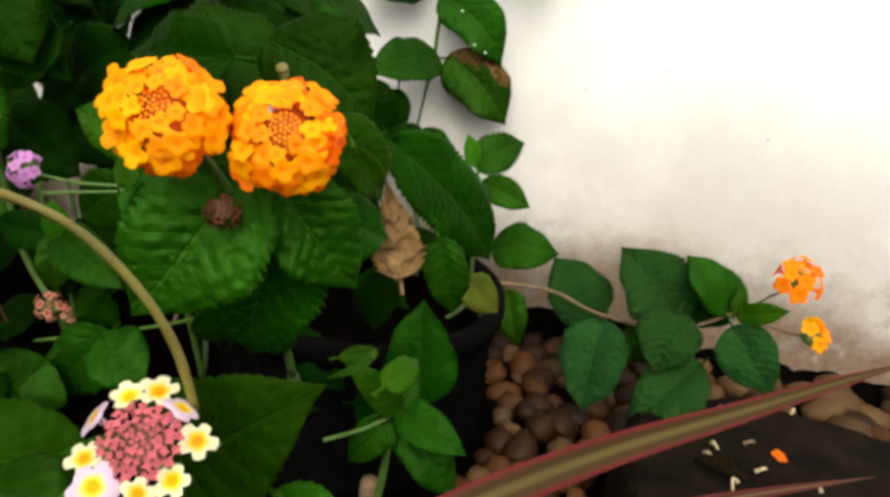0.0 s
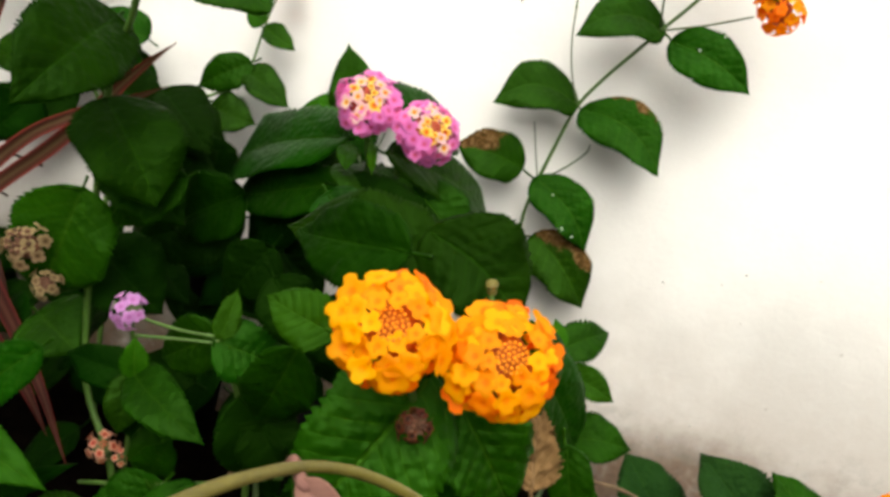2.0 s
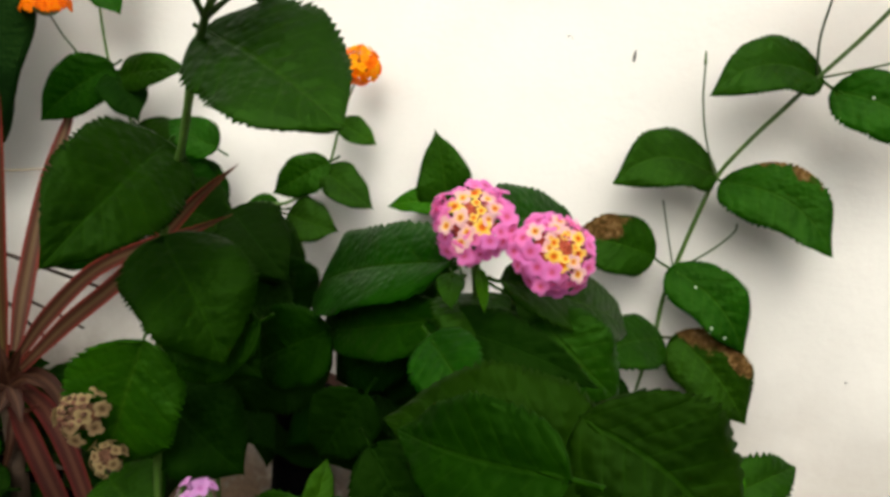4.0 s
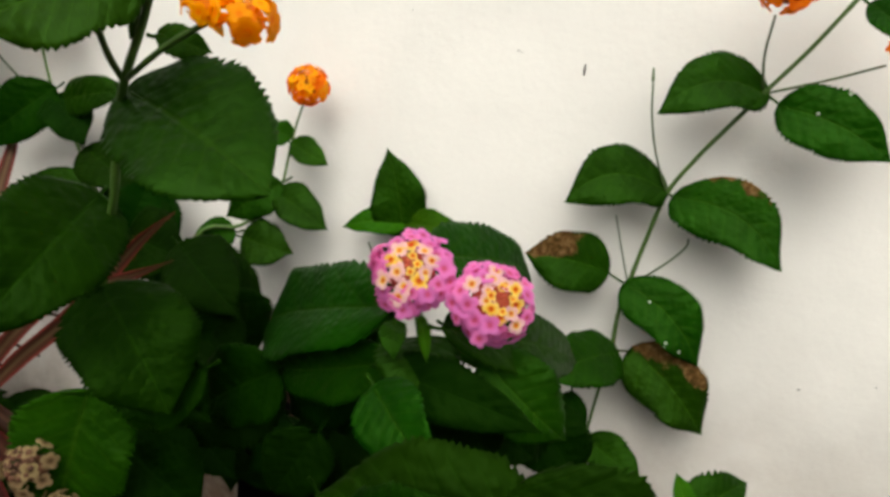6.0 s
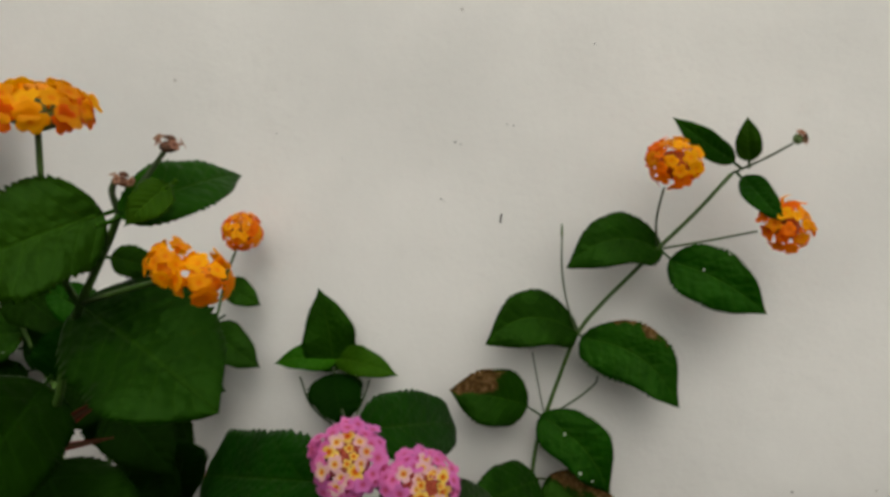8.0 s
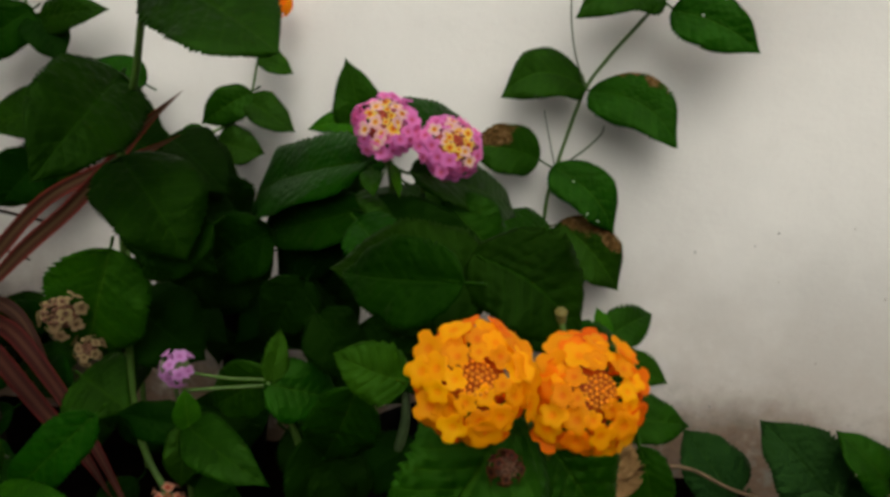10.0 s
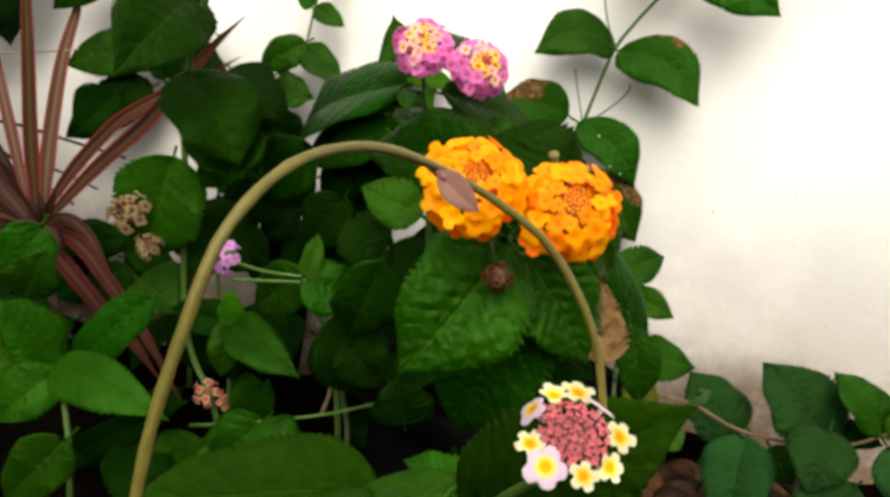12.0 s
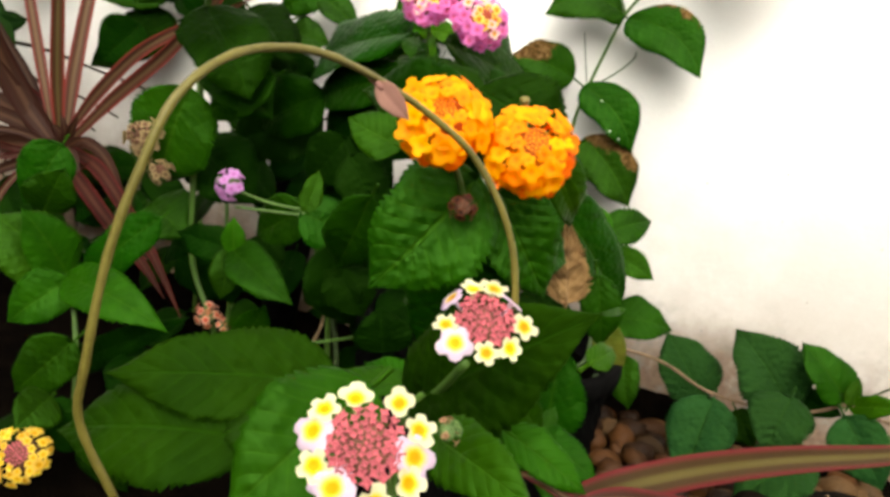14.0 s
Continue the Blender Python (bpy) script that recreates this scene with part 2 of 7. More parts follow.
PETAL = {
    "orange": petal_material("petal_orange", (0.92, 0.18, 0.0), (0.98, 0.25, 0.0), (0.98, 0.225, 0.001)),
    "amber": petal_material("petal_amber", (0.95, 0.30, 0.0), (0.98, 0.41, 0.0), (0.98, 0.42, 0.001)),
    "red_orange": petal_material("petal_red_orange", (0.88, 0.15, 0.0), (0.97, 0.22, 0.002), (0.97, 0.20, 0.003)),
    "pink": petal_material("petal_pink", (0.66, 0.10, 0.22), (0.80, 0.18, 0.50), (0.84, 0.235, 0.61)),
    "lilac": petal_material("petal_lilac", (0.55, 0.18, 0.48), (0.68, 0.28, 0.64), (0.70, 0.32, 0.68)),
    "cream_eye": petal_material("petal_cream_eye", (0.75, 0.16, 0.01), (0.92, 0.60, 0.12), (0.86, 0.56, 0.58), edge=0.29),
    "yellow_eye": petal_material("petal_yellow_eye", (0.72, 0.10, 0.01), (0.92, 0.50, 0.03), (0.90, 0.66, 0.16), edge=0.42),
    "cream": petal_material("petal_cream", (0.80, 0.38, 0.0), (0.90, 0.70, 0.02), (0.82, 0.78, 0.50), edge=0.40),
    "pale_lilac": petal_material("petal_pale_lilac", (0.80, 0.38, 0.0), (0.90, 0.66, 0.04), (0.72, 0.56, 0.71), edge=0.34),
    "butter": petal_material("petal_butter", (0.70, 0.34, 0.0), (0.85, 0.56, 0.02), (0.84, 0.58, 0.09), edge=0.40),
    "salmon": petal_material("petal_salmon", (0.45, 0.06, 0.03), (0.72, 0.22, 0.12), (0.74, 0.36, 0.24), edge=0.42),
    "tan": petal_material("petal_tan", (0.12, 0.07, 0.03), (0.26, 0.17, 0.08), (0.34, 0.24, 0.12)),
    "dead": petal_material("petal_dead", (0.012, 0.004, 0.002), (0.05, 0.014, 0.007), (0.13, 0.035, 0.014)),
    "faded": petal_material("petal_faded", (0.20, 0.08, 0.05), (0.34, 0.17, 0.10), (0.42, 0.22, 0.14)),
}
BUD = {
    "rose": plain_material("bud_rose", (0.34, 0.055, 0.075), (0.52, 0.12, 0.145), 300, 0.6, vary=0.2),
    "amber": plain_material("bud_amber", (0.80, 0.22, 0.002), (0.95, 0.36, 0.004), 300, 0.6, vary=0.2),
    # Core colour: amber darkened to paint the shadow between florets.
    "gap_shade": plain_material("bud_gap_shade", (0.30, 0.045, 0.001), (0.50, 0.10, 0.002), 300, 0.7, vary=0.1),
    "red": plain_material("bud_red", (0.35, 0.04, 0.03), (0.60, 0.14, 0.06), 300, 0.6, vary=0.2),
    "green": plain_material("bud_green", (0.06, 0.12, 0.03), (0.14, 0.22, 0.06), 300, 0.6),
    "brown": plain_material("bud_brown", (0.06, 0.025, 0.012), (0.20, 0.09, 0.05), 300, 0.8),
}


def stripe_material(name, rim, body, centre):
    """Strap leaf with a green and cream middle and a red rim."""
    mat, nodes, links, bsdf = material(name)
    tc = nodes.new("ShaderNodeTexCoord")
    sep = nodes.new("ShaderNodeSeparateXYZ")
    links.new(tc.outputs["UV"], sep.inputs[0])
    away = calc(nodes, links, "ABSOLUTE", calc(nodes, links, "MULTIPLY_ADD", sep.outputs[1], 2.0, -1.0))
    mp = nodes.new("ShaderNodeMapping")
    mp.inputs["Scale"].default_value = (5.0, 60.0, 1.0)
    links.new(tc.outputs["UV"], mp.inputs[0])
    fibre = grain(nodes, links, 1.0, 5.0, 0.6, mp.outputs[0])
    a = calc(nodes, links, "ADD", away, calc(nodes, links, "MULTIPLY_ADD", fibre, 0.34, -0.17))
    col = ramp(nodes, links, a, [(0.0, centre), (0.10, centre), (0.36, body), (0.56, body), (0.86, rim), (1.0, rim)])
    links.new(blend(nodes, links, calc(nodes, links, "MULTIPLY", fibre, 0.35), col, (0.05, 0.03, 0.02, 1)), bsdf.inputs["Base Color"])
    bsdf.inputs["Roughness"].default_value = 0.5
    bsdf.inputs["Specular IOR Level"].default_value = 0.18
    relief(nodes, links, fibre, 0.3, 0.0005, bsdf)
    thin = nodes.new("ShaderNodeBsdfTranslucent")
    links.new(col, thin.inputs["Color"])
    mix = nodes.new("ShaderNodeMixShader")
    mix.inputs[0].default_value = 0.35
    links.new(bsdf.outputs[0], mix.inputs[1])
    links.new(thin.outputs[0], mix.inputs[2])
    links.new(mix.outputs[0], nodes["Material Output"].inputs["Surface"])
    return mat


STRIPE = {
    "bright": stripe_material("strap_bright", (0.15, 0.011, 0.014), (0.055, 0.028, 0.006), (0.115, 0.090, 0.020)),
    "pale": stripe_material("strap_pale", (0.15, 0.012, 0.016), (0.058, 0.018, 0.010), (0.17, 0.100, 0.050)),
    "red": stripe_material("strap_red", (0.10, 0.009, 0.009), (0.042, 0.006, 0.005), (0.085, 0.028, 0.016)),
    "olive": stripe_material("strap_olive", (0.24, 0.028, 0.020), (0.075, 0.032, 0.012), (0.12, 0.085, 0.026)),
    "faded": stripe_material("strap_faded", (0.27, 0.038, 0.032), (0.13, 0.050, 0.030), (0.21, 0.13, 0.065)),
    "dry": stripe_material("strap_dry", (0.040, 0.009, 0.005), (0.038, 0.012, 0.006), (0.085, 0.036, 0.018)),
}


def wall_material():
    mat, nodes, links, bsdf = material("whitewashed_plaster")
    tc = nodes.new("ShaderNodeTexCoord")
    sep = nodes.new("ShaderNodeSeparateXYZ")
    links.new(tc.outputs["Object"], sep.inputs[0])
    co = tc.outputs["Object"]
    soft, mid, fine = grain(nodes, links, 7.0, 4.0, 0.55, co), grain(nodes, links, 38.0, 6.0, 0.65, co), grain(nodes, links, 260.0, 4.0, 0.6, co)
    col = blend(nodes, links, span(nodes, links, soft, 0.3, 0.75), (0.80, 0.78, 0.745, 1), (0.70, 0.685, 0.655, 1))
    col = blend(nodes, links, calc(nodes, links, "MULTIPLY", span(nodes, links, mid, 0.55, 0.8), 0.12), col, (0.50, 0.47, 0.43, 1))
    # grey tone in broad clouds, stronger towards the foot of the wall
    low_grey = calc(nodes, links, "MULTIPLY", span(nodes, links, grain(nodes, links, 5.5, 5.0, 0.6, co), 0.34, 0.62), span(nodes, links, sep.outputs[2], 0.06, 0.30, 0.80, 0.0))
    col = blend(nodes, links, low_grey, col, (0.47, 0.455, 0.43, 1))
    # splashed soil and mould in an uneven band along the foot of the wall
    edge = calc(nodes, links, "ADD", sep.outputs[2], calc(nodes, links, "MULTIPLY_ADD", grain(nodes, links, 14.0, 6.0, 0.7, co), 0.10, -0.05))
    edge = calc(nodes, links, "ADD", edge, calc(nodes, links, "MULTIPLY", calc(nodes, links, "MAXIMUM", calc(nodes, links, "SUBTRACT", sep.outputs[0], 0.16), 0.0), 0.12))
    blots = span(nodes, links, grain(nodes, links, 90.0, 5.0, 0.7, co), 0.30, 0.60)
    tint = calc(nodes, links, "MULTIPLY", span(nodes, links, edge, 0.02, 0.21, 0.80, 0.0), calc(nodes, links, "MULTIPLY_ADD", blots, 0.3, 0.7))
    col = blend(nodes, links, tint, col, (0.42, 0.365, 0.315, 1))
    soil = calc(nodes, links, "MULTIPLY", span(nodes, links, edge, 0.03, 0.10, 1.0, 0.0), span(nodes, links, mid, 0.20, 0.46))
    col = blend(nodes, links, calc(nodes, links, "MULTIPLY", soil, 0.92), col, blend(nodes, links, fine, (0.060, 0.033, 0.018, 1), (0.22, 0.135, 0.080, 1)))
    low = span(nodes, links, sep.outputs[2], 0.01, 0.12, 1.0, 0.0)
    mould = calc(nodes, links, "MULTIPLY", low, span(nodes, links, grain(nodes, links, 42.0, 7.0, 0.76, co), 0.50, 0.64))
    col = blend(nodes, links, calc(nodes, links, "MULTIPLY", mould, 0.75), col, (0.20, 0.19, 0.165, 1))
    dots = nodes.new("ShaderNodeTexVoronoi")
    dots.inputs["Scale"].default_value = 26.0
    links.new(co, dots.inputs["Vector"])
    pit = calc(nodes, links, "MULTIPLY", calc(nodes, links, "LESS_THAN", dots.outputs["Distance"], 0.028), calc(nodes, links, "GREATER_THAN", soft, 0.47))
    col = blend(nodes, links, calc(nodes, links, "MULTIPLY", pit, 0.5), col, (0.30, 0.26, 0.22, 1))
    links.new(col, bsdf.inputs["Base Color"])
    bsdf.inputs["Roughness"].default_value = 0.85
    bsdf.inputs["Specular IOR Level"].default_value = 0.2
    h = calc(nodes, links, "ADD", calc(nodes, links, "MULTIPLY", mid, 0.9), calc(nodes, links, "MULTIPLY_ADD", fine, 0.25, calc(nodes, links, "MULTIPLY", soft, 2.0)))
    relief(nodes, links, calc(nodes, links, "SUBTRACT", h, pit), 0.23, 0.003, bsdf)
    return mat


PLASTER = wall_material()
PLAIN = plain_material("grey_plaster", (0.16, 0.155, 0.145), (0.24, 0.235, 0.22), 6, 0.9)
# Soil is near black: the shade under the plants is put into its colour.
SOIL = plain_material("shade_dark_soil", (0.0005, 0.0003, 0.0002), (0.0028, 0.0018, 0.0011), 60, 0.95, bump=0.9, depth=0.004, spec=0.01)
SLATE = plain_material("slate_slab", (0.0012, 0.0008, 0.0005), (0.011, 0.0072, 0.0042), 38, 0.8, bump=1.0, depth=0.004, spec=0.04)
RUBBER = plain_material("black_rubber", (0.0008, 0.0008, 0.0008), (0.003, 0.0027, 0.0027), 90, 0.8, bump=0.4, depth=0.001, spec=0.03)
CLAY = plain_material("terracotta", (0.022, 0.007, 0.004), (0.050, 0.016, 0.009), 60, 0.8, bump=0.4)
PEBBLE = {
    "tan": plain_material("pebble_tan", (0.0372, 0.0161, 0.0050), (0.0930, 0.0527, 0.0211), 70, 0.6, bump=0.25, spec=0.14, vary=0.35),
    "brown": plain_material("pebble_brown", (0.0056, 0.0021, 0.0006), (0.0260, 0.0099, 0.0028), 70, 0.5, bump=0.25, spec=0.14, vary=0.35),
    "rust": plain_material("pebble_rust", (0.0298, 0.0099, 0.0025), (0.0806, 0.0322, 0.0087), 70, 0.55, bump=0.25, spec=0.14, vary=0.35),
    "grey": plain_material("pebble_grey", (0.0372, 0.0279, 0.0198), (0.0930, 0.0713, 0.0527), 70, 0.65, bump=0.25, spec=0.14, vary=0.3),
}
CHARCOAL = plain_material("dark_mark", (0.02, 0.018, 0.016), (0.06, 0.05, 0.045), 300, 0.8)


# ---- builders ----
def thing(name, place, label, category, group="", kind=""):
    ob = new(name)
    ob.empty_display_size = 0.02
    ob.location = place
    return tagged(ob, label, category, group, kind)


def mesh_part(name, verts, faces, mat, parent=None, label="", uvs=None, smooth=True, matrix=None):
    """One mesh object; its verts are in world metres unless a matrix places it under its parent."""
    me = bpy.data.meshes.new(name)
    if parent is not None and matrix is None:
        o = parent.location
        verts = np.asarray(verts, float) - np.array(o)
    me.from_pydata(np.asarray(verts, float).tolist(), [], [tuple(map(int, f)) for f in faces])
    if uvs is not None:
        layer = me.uv_layers.new(name="UVMap")
        idx = np.empty(len(me.loops), dtype=np.int32)
        me.loops.foreach_get("vertex_index", idx)
        layer.data.foreach_set("uv", np.asarray(uvs, dtype=np.float32)[idx].ravel())
    me.materials.append(mat)
    if smooth:
        me.polygons.foreach_set("use_smooth", [True] * len(me.polygons))
    me.update()
    ob = new(name, me)
    if parent is not None:
        ob.parent = parent
    if matrix is not None:
        ob.matrix_basis = matrix
    if label:
        ob["label"] = label
    return ob


def spline(points, steps=6):
    """A smooth line through points of any dimension."""
    p = [np.asarray(q, dtype=float) for q in points]
    if len(p) < 3:
        return [p[0] + (p[-1] - p[0]) * i / steps for i in range(steps + 1)]
    p = [2 * p[0] - p[1]] + p + [2 * p[-1] - p[-2]]
    out = []
    for a, b, c, d in zip(p, p[1:], p[2:], p[3:]):
        for i in range(steps):
            t = i / steps
            out.append(0.5 * (2 * b + (c - a) * t + (2 * a - 5 * b + 4 * c - d) * t * t + (3 * b - a - 3 * c + d) * t ** 3))
    out.append(p[-2])
    return out


def tube_geo(line, radii, sides=7):
    verts, faces = [], []
    n = len(line)
    side = None
    for i, q in enumerate(line):
        d = line[min(i + 1, n - 1)] - line[max(i - 1, 0)]
        d = d / (np.linalg.norm(d) + 1e-9)
        if side is None:
            side = np.cross(d, (0.3, 1.0, 0.2))
        side = side - d * side.dot(d)
        side = side / (np.linalg.norm(side) + 1e-9)
        up = np.cross(d, side)
        for k in range(sides):
            a = 2 * math.pi * k / sides
            verts.append(q + (side * math.cos(a) + up * math.sin(a)) * radii[i])
    for i in range(n - 1):
        for k in range(sides):
            a, b = i * sides + k, i * sides + (k + 1) % sides
            faces.append((a, b, b + sides, a + sides))
    faces.append(tuple(range(sides - 1, -1, -1)))
    faces.append(tuple((n - 1) * sides + k for k in range(sides)))
    return verts, faces


def stem(plant, points, r0, r1, mat=STEM_GREEN, name="stem", label=""):
    line = spline(points, 6)
    n = len(line)
    rng = random.Random(n * 7 + int(r0 * 1e6))
    radii = [(r0 + (r1 - r0) * i / (n - 1)) * rng.uniform(0.93, 1.08) for i in range(n)]
    return mesh_part(name, *tube_geo(line, radii), mat, plant, label)


leaf_count = [0]


def leaf(plant, skin, base, tip, up, width, curl=0.06, fold=0.10, node=None, label="", teeth=1.0, pointed=0.72, bow=0.0, crumple=0.0):
    """A toothed, veined blade from base to tip; up is the way its upper face looks, node where its stalk meets the stem."""
    leaf_count[0] += 1
    rng = random.Random(1000 + leaf_count[0])
    b, t = np.array(base, float), np.array(tip, float)
    ax = t - b
    length = np.linalg.norm(ax)
    ax = ax / length
    nz = np.array(up, float)
    nz = nz - ax * nz.dot(ax)
    nz = nz / np.linalg.norm(nz)
    ny = np.cross(nz, ax)
    nu, nv = 84, 12
    count = int(min(24, max(9, length / 0.0021)))
    u = np.linspace(0, 1, nu + 1)[:, None]
    v = np.linspace(-1, 1, nv + 1)[None, :]
    av, rim = np.abs(v), (np.abs(v) > 0.95) * 1.0
    a_, b_ = 0.33, pointed
    peak = a_ / (a_ + b_)
    prof = (u ** a_) * ((1 - u) ** b_) / (peak ** a_ * (1 - peak) ** b_)
    prof = prof * (1 - 0.36 * np.exp(-((1 - u) / 0.15) ** 2))
    # rounded teeth that lean towards the tip, of uneven depth
    step = u * count * (1 + 0.12 * np.sin(3 * u + leaf_count[0]))
    tooth = 1 + 1.4 * teeth * (0.105 * (step % 1) ** 0.6 - 0.065) * (0.7 + 0.5 * np.sin(5.3 * np.floor(step) + v * 2)) * np.minimum(1, 5 * (1 - u))
    bend, twist = bow * width + rng.uniform(-0.03, 0.03) * length, rng.uniform(-0.28, 0.28)
    ph, sag, deep = rng.uniform(0, 6.28), rng.uniform(-0.02, 0.10), fold * rng.uniform(0.7, 1.6) + rng.uniform(0.02, 0.14)
    lop = np.where(v > 0, 1.9, 0.0)
    half = width * 0.5 * prof * np.where(rim > 0, tooth, 1.0) * (1 + 0.06 * np.sin(4.4 * u + ph + lop) + 0.03 * np.sin(13 * u + 2 * ph + lop))
    lx = length * (u + 0.05 * av ** 2 * (0.35 - u) - 0.075 * np.sin(math.pi * av * 0.8) * np.exp(-u / 0.10))
    ly = v * half + bend * 4 * u * (1 - u)
    wave = (np.sin(u * 8 + ph + np.where(v > 0, 2, 0)) * 0.035 + np.sin(u * 19 + 3 * ph + np.where(v > 0, 1, 0)) * 0.014) * width * v * v
    pillow = np.abs(np.sin(math.pi * 7.5 * (u - 0.22 * av))) ** 0.6 * 0.016 * width * np.sin(math.pi * np.minimum(av * 1.05, 1)) * prof
    lz = curl * length * 4 * u * (1 - u) - sag * length * u ** 3 + deep * half * av - 0.55 * deep * half * av ** 2 + wave + pillow + twist * ly * (u - 0.3)
    if crumple:
        n1, n2, n3 = np.zeros_like(lz), np.zeros_like(lz), np.zeros_like(lz)
        for i in range(nu + 1):
            for j in range(nv + 1):
                spot = Vector((u[i, 0] * 6, v[0, j] * 3, ph))
                n1[i, j], n2[i, j], n3[i, j] = noise.noise(spot), noise.noise(spot * 3), noise.noise(spot * 1.7 + Vector((9, 0, 0)))
        lz = lz + crumple * width * (n1 + 0.35 * n2)
        ly = ly * (1 + 0.5 * crumple * n3)
    top = b + lx[..., None] * ax + ly[..., None] * ny + lz[..., None] * nz
    uv = np.stack([u + 0 * v, 0.5 + 0.5 * v + 0 * u], -1).reshape(-1, 2)
    verts = np.concatenate([top.reshape(-1, 3), (top - 0.00022 * nz).reshape(-1, 3)])
    uvs = np.concatenate([uv, uv])
    off = (nu + 1) * (nv + 1)
    k = (np.arange(nu)[:, None] * (nv + 1) + np.arange(nv)[None, :]).ravel()
    upper = np.stack([k, k + nv + 1, k + nv + 2, k + 1], 1)
    lower = off + np.stack([k, k + 1, k + nv + 2, k + nv + 1], 1)
    e0 = np.arange(nu) * (nv + 1)
    e1 = e0 + nv
    sides = np.concatenate([np.stack([e0, off + e0, off + e0 + nv + 1, e0 + nv + 1], 1), np.stack([e1, e1 + nv + 1, off + e1 + nv + 1, off + e1], 1)])
    faces = np.concatenate([upper, lower, sides]).tolist()
    start = b - ax * min(0.25 * length, 0.009) - nz * 0.002 if node is None else np.array(node, float)
    mid = (start + b) * 0.5 - nz * 0.0012
    line = spline([start, mid, b, b + ax * 0.12 * length - nz * 0.0004 + nz * curl * length * 0.42], 4)
    tv, tf = tube_geo(line, [0.0008 - 0.0003 * i / len(line) for i in range(len(line))], 6)
    n0 = len(verts)
    verts = np.concatenate([verts, np.array(tv)])
    uvs = np.concatenate([uvs, np.full((len(tv), 2), (0.02, 0.5))])
    faces += [tuple(n0 + q for q in f) for f in tf]
    return mesh_part("leaf", verts, faces, LEAF[skin], plant, label, uvs)


def floret_mesh(name, mat, lobes=5, cup=0.0, notch=0.24, seed=1):
    """A unit corolla with rounded lobes and a short tube behind it."""
    rng = random.Random(seed)
    n = lobes * 4
    lift = [rng.uniform(-0.10, 0.12) for _ in range(lobes)]
    size = [rng.uniform(0.9, 1.12) for _ in range(lobes)]
    verts, uvs, faces = [(0, 0, -0.10)], [(0, 0)], []
    for r, z in ((0.18, -0.05), (0.58, 0.03), (0.86, 0.02 + cup * 0.6), (1.0, -0.06 + cup)):
        for k in range(n):
            a = 2 * math.pi * k / n
            lobe, part_ = k // 4, k % 4
            rr = r
            if r > 0.5:
                dip = (notch, 0.05, 0.0, 0.05)[part_] * (r ** 2)
                rr = r * (1 - dip) * (1 + (size[lobe] - 1) * r * r)
            verts.append((rr * math.cos(a), rr * math.sin(a), z + lift[lobe] * r * r * (0.6 if part_ == 0 else 1.0)))
            uvs.append((r, a / 6.2832))
    for k in range(n):
        faces.append((0, 1 + k, 1 + (k + 1) % n))
    for ring in range(3):
        for k in range(n):
            a, c = 1 + ring * n + k, 1 + ring * n + (k + 1) % n
            faces.append((a, a + n, c + n, c))
    base = len(verts)
    for r, z in ((0.20, -0.06), (0.11, -1.15)):
        for k in range(6):
            a = 2 * math.pi * k / 6
            verts.append((r * math.cos(a), r * math.sin(a), z))
            uvs.append((0.9, 0))
    for k in range(6):
        a, c = base + k, base + (k + 1) % 6
        faces.append((a, a + 6, c + 6, c))
    me = bpy.data.meshes.new(name)
    me.from_pydata(verts, [], faces)
    layer = me.uv_layers.new(name="UVMap")
    for loop in me.loops:
        layer.data[loop.index].uv = uvs[loop.vertex_index]
    me.materials.append(mat)
    me.polygons.foreach_set("use_smooth", [True] * len(me.polygons))
    me.update()
    return me


def bud_mesh(name, mat):
    """A unit closed bud: a bulged, blunt, four-sided knob."""
    verts, faces = [], []
    rows = ((0.10, -1.0), (0.26, -0.5), (0.62, -0.05), (0.80, 0.35), (0.52, 0.68), (0.12, 0.78))
    for r, z in rows:
        for k in range(8):
            a = 2 * math.pi * k / 8
            q = r * (1.0 if k % 2 else 0.86)
            verts.append((q * math.cos(a), q * math.sin(a), z))
    for i in range(len(rows) - 1):
        for k in range(8):
            a, c = i * 8 + k, i * 8 + (k + 1) % 8
            faces.append((a, c, c + 8, a + 8))
    faces.append(tuple(range(40, 48)))
    me = bpy.data.meshes.new(name)
    me.from_pydata(verts, [], faces)
    me.materials.append(mat)
    me.polygons.foreach_set("use_smooth", [True] * len(me.polygons))
    me.update()
    return me


def star_mesh(name, mat):
    """A unit half-open bud: a short tube with a square, pointed, hollow top."""
    verts, faces = [], []
    rows = ((0.16, -1.3, 0.0), (0.22, -0.2, 0.0), (0.52, 0.30, 0.22), (0.92, 0.52, 0.46), (0.62, 0.60, 0.40), (0.14, 0.34, 0.0))
    for r, z, cut in rows:
        for k in range(8):
            a = 2 * math.pi * k / 8
            q = r * (1.0 if k % 2 else 1 - cut)
            verts.append((q * math.cos(a), q * math.sin(a), z + (0.12 * r if k % 2 else 0)))
    for i in range(len(rows) - 1):
        for k in range(8):
            a, c = i * 8 + k, i * 8 + (k + 1) % 8
            faces.append((a, c, c + 8, a + 8))
    faces.append(tuple(range(40, 48)))
    me = bpy.data.meshes.new(name)
    me.from_pydata(verts, [], faces)
    me.materials.append(mat)
    me.update()
    return me


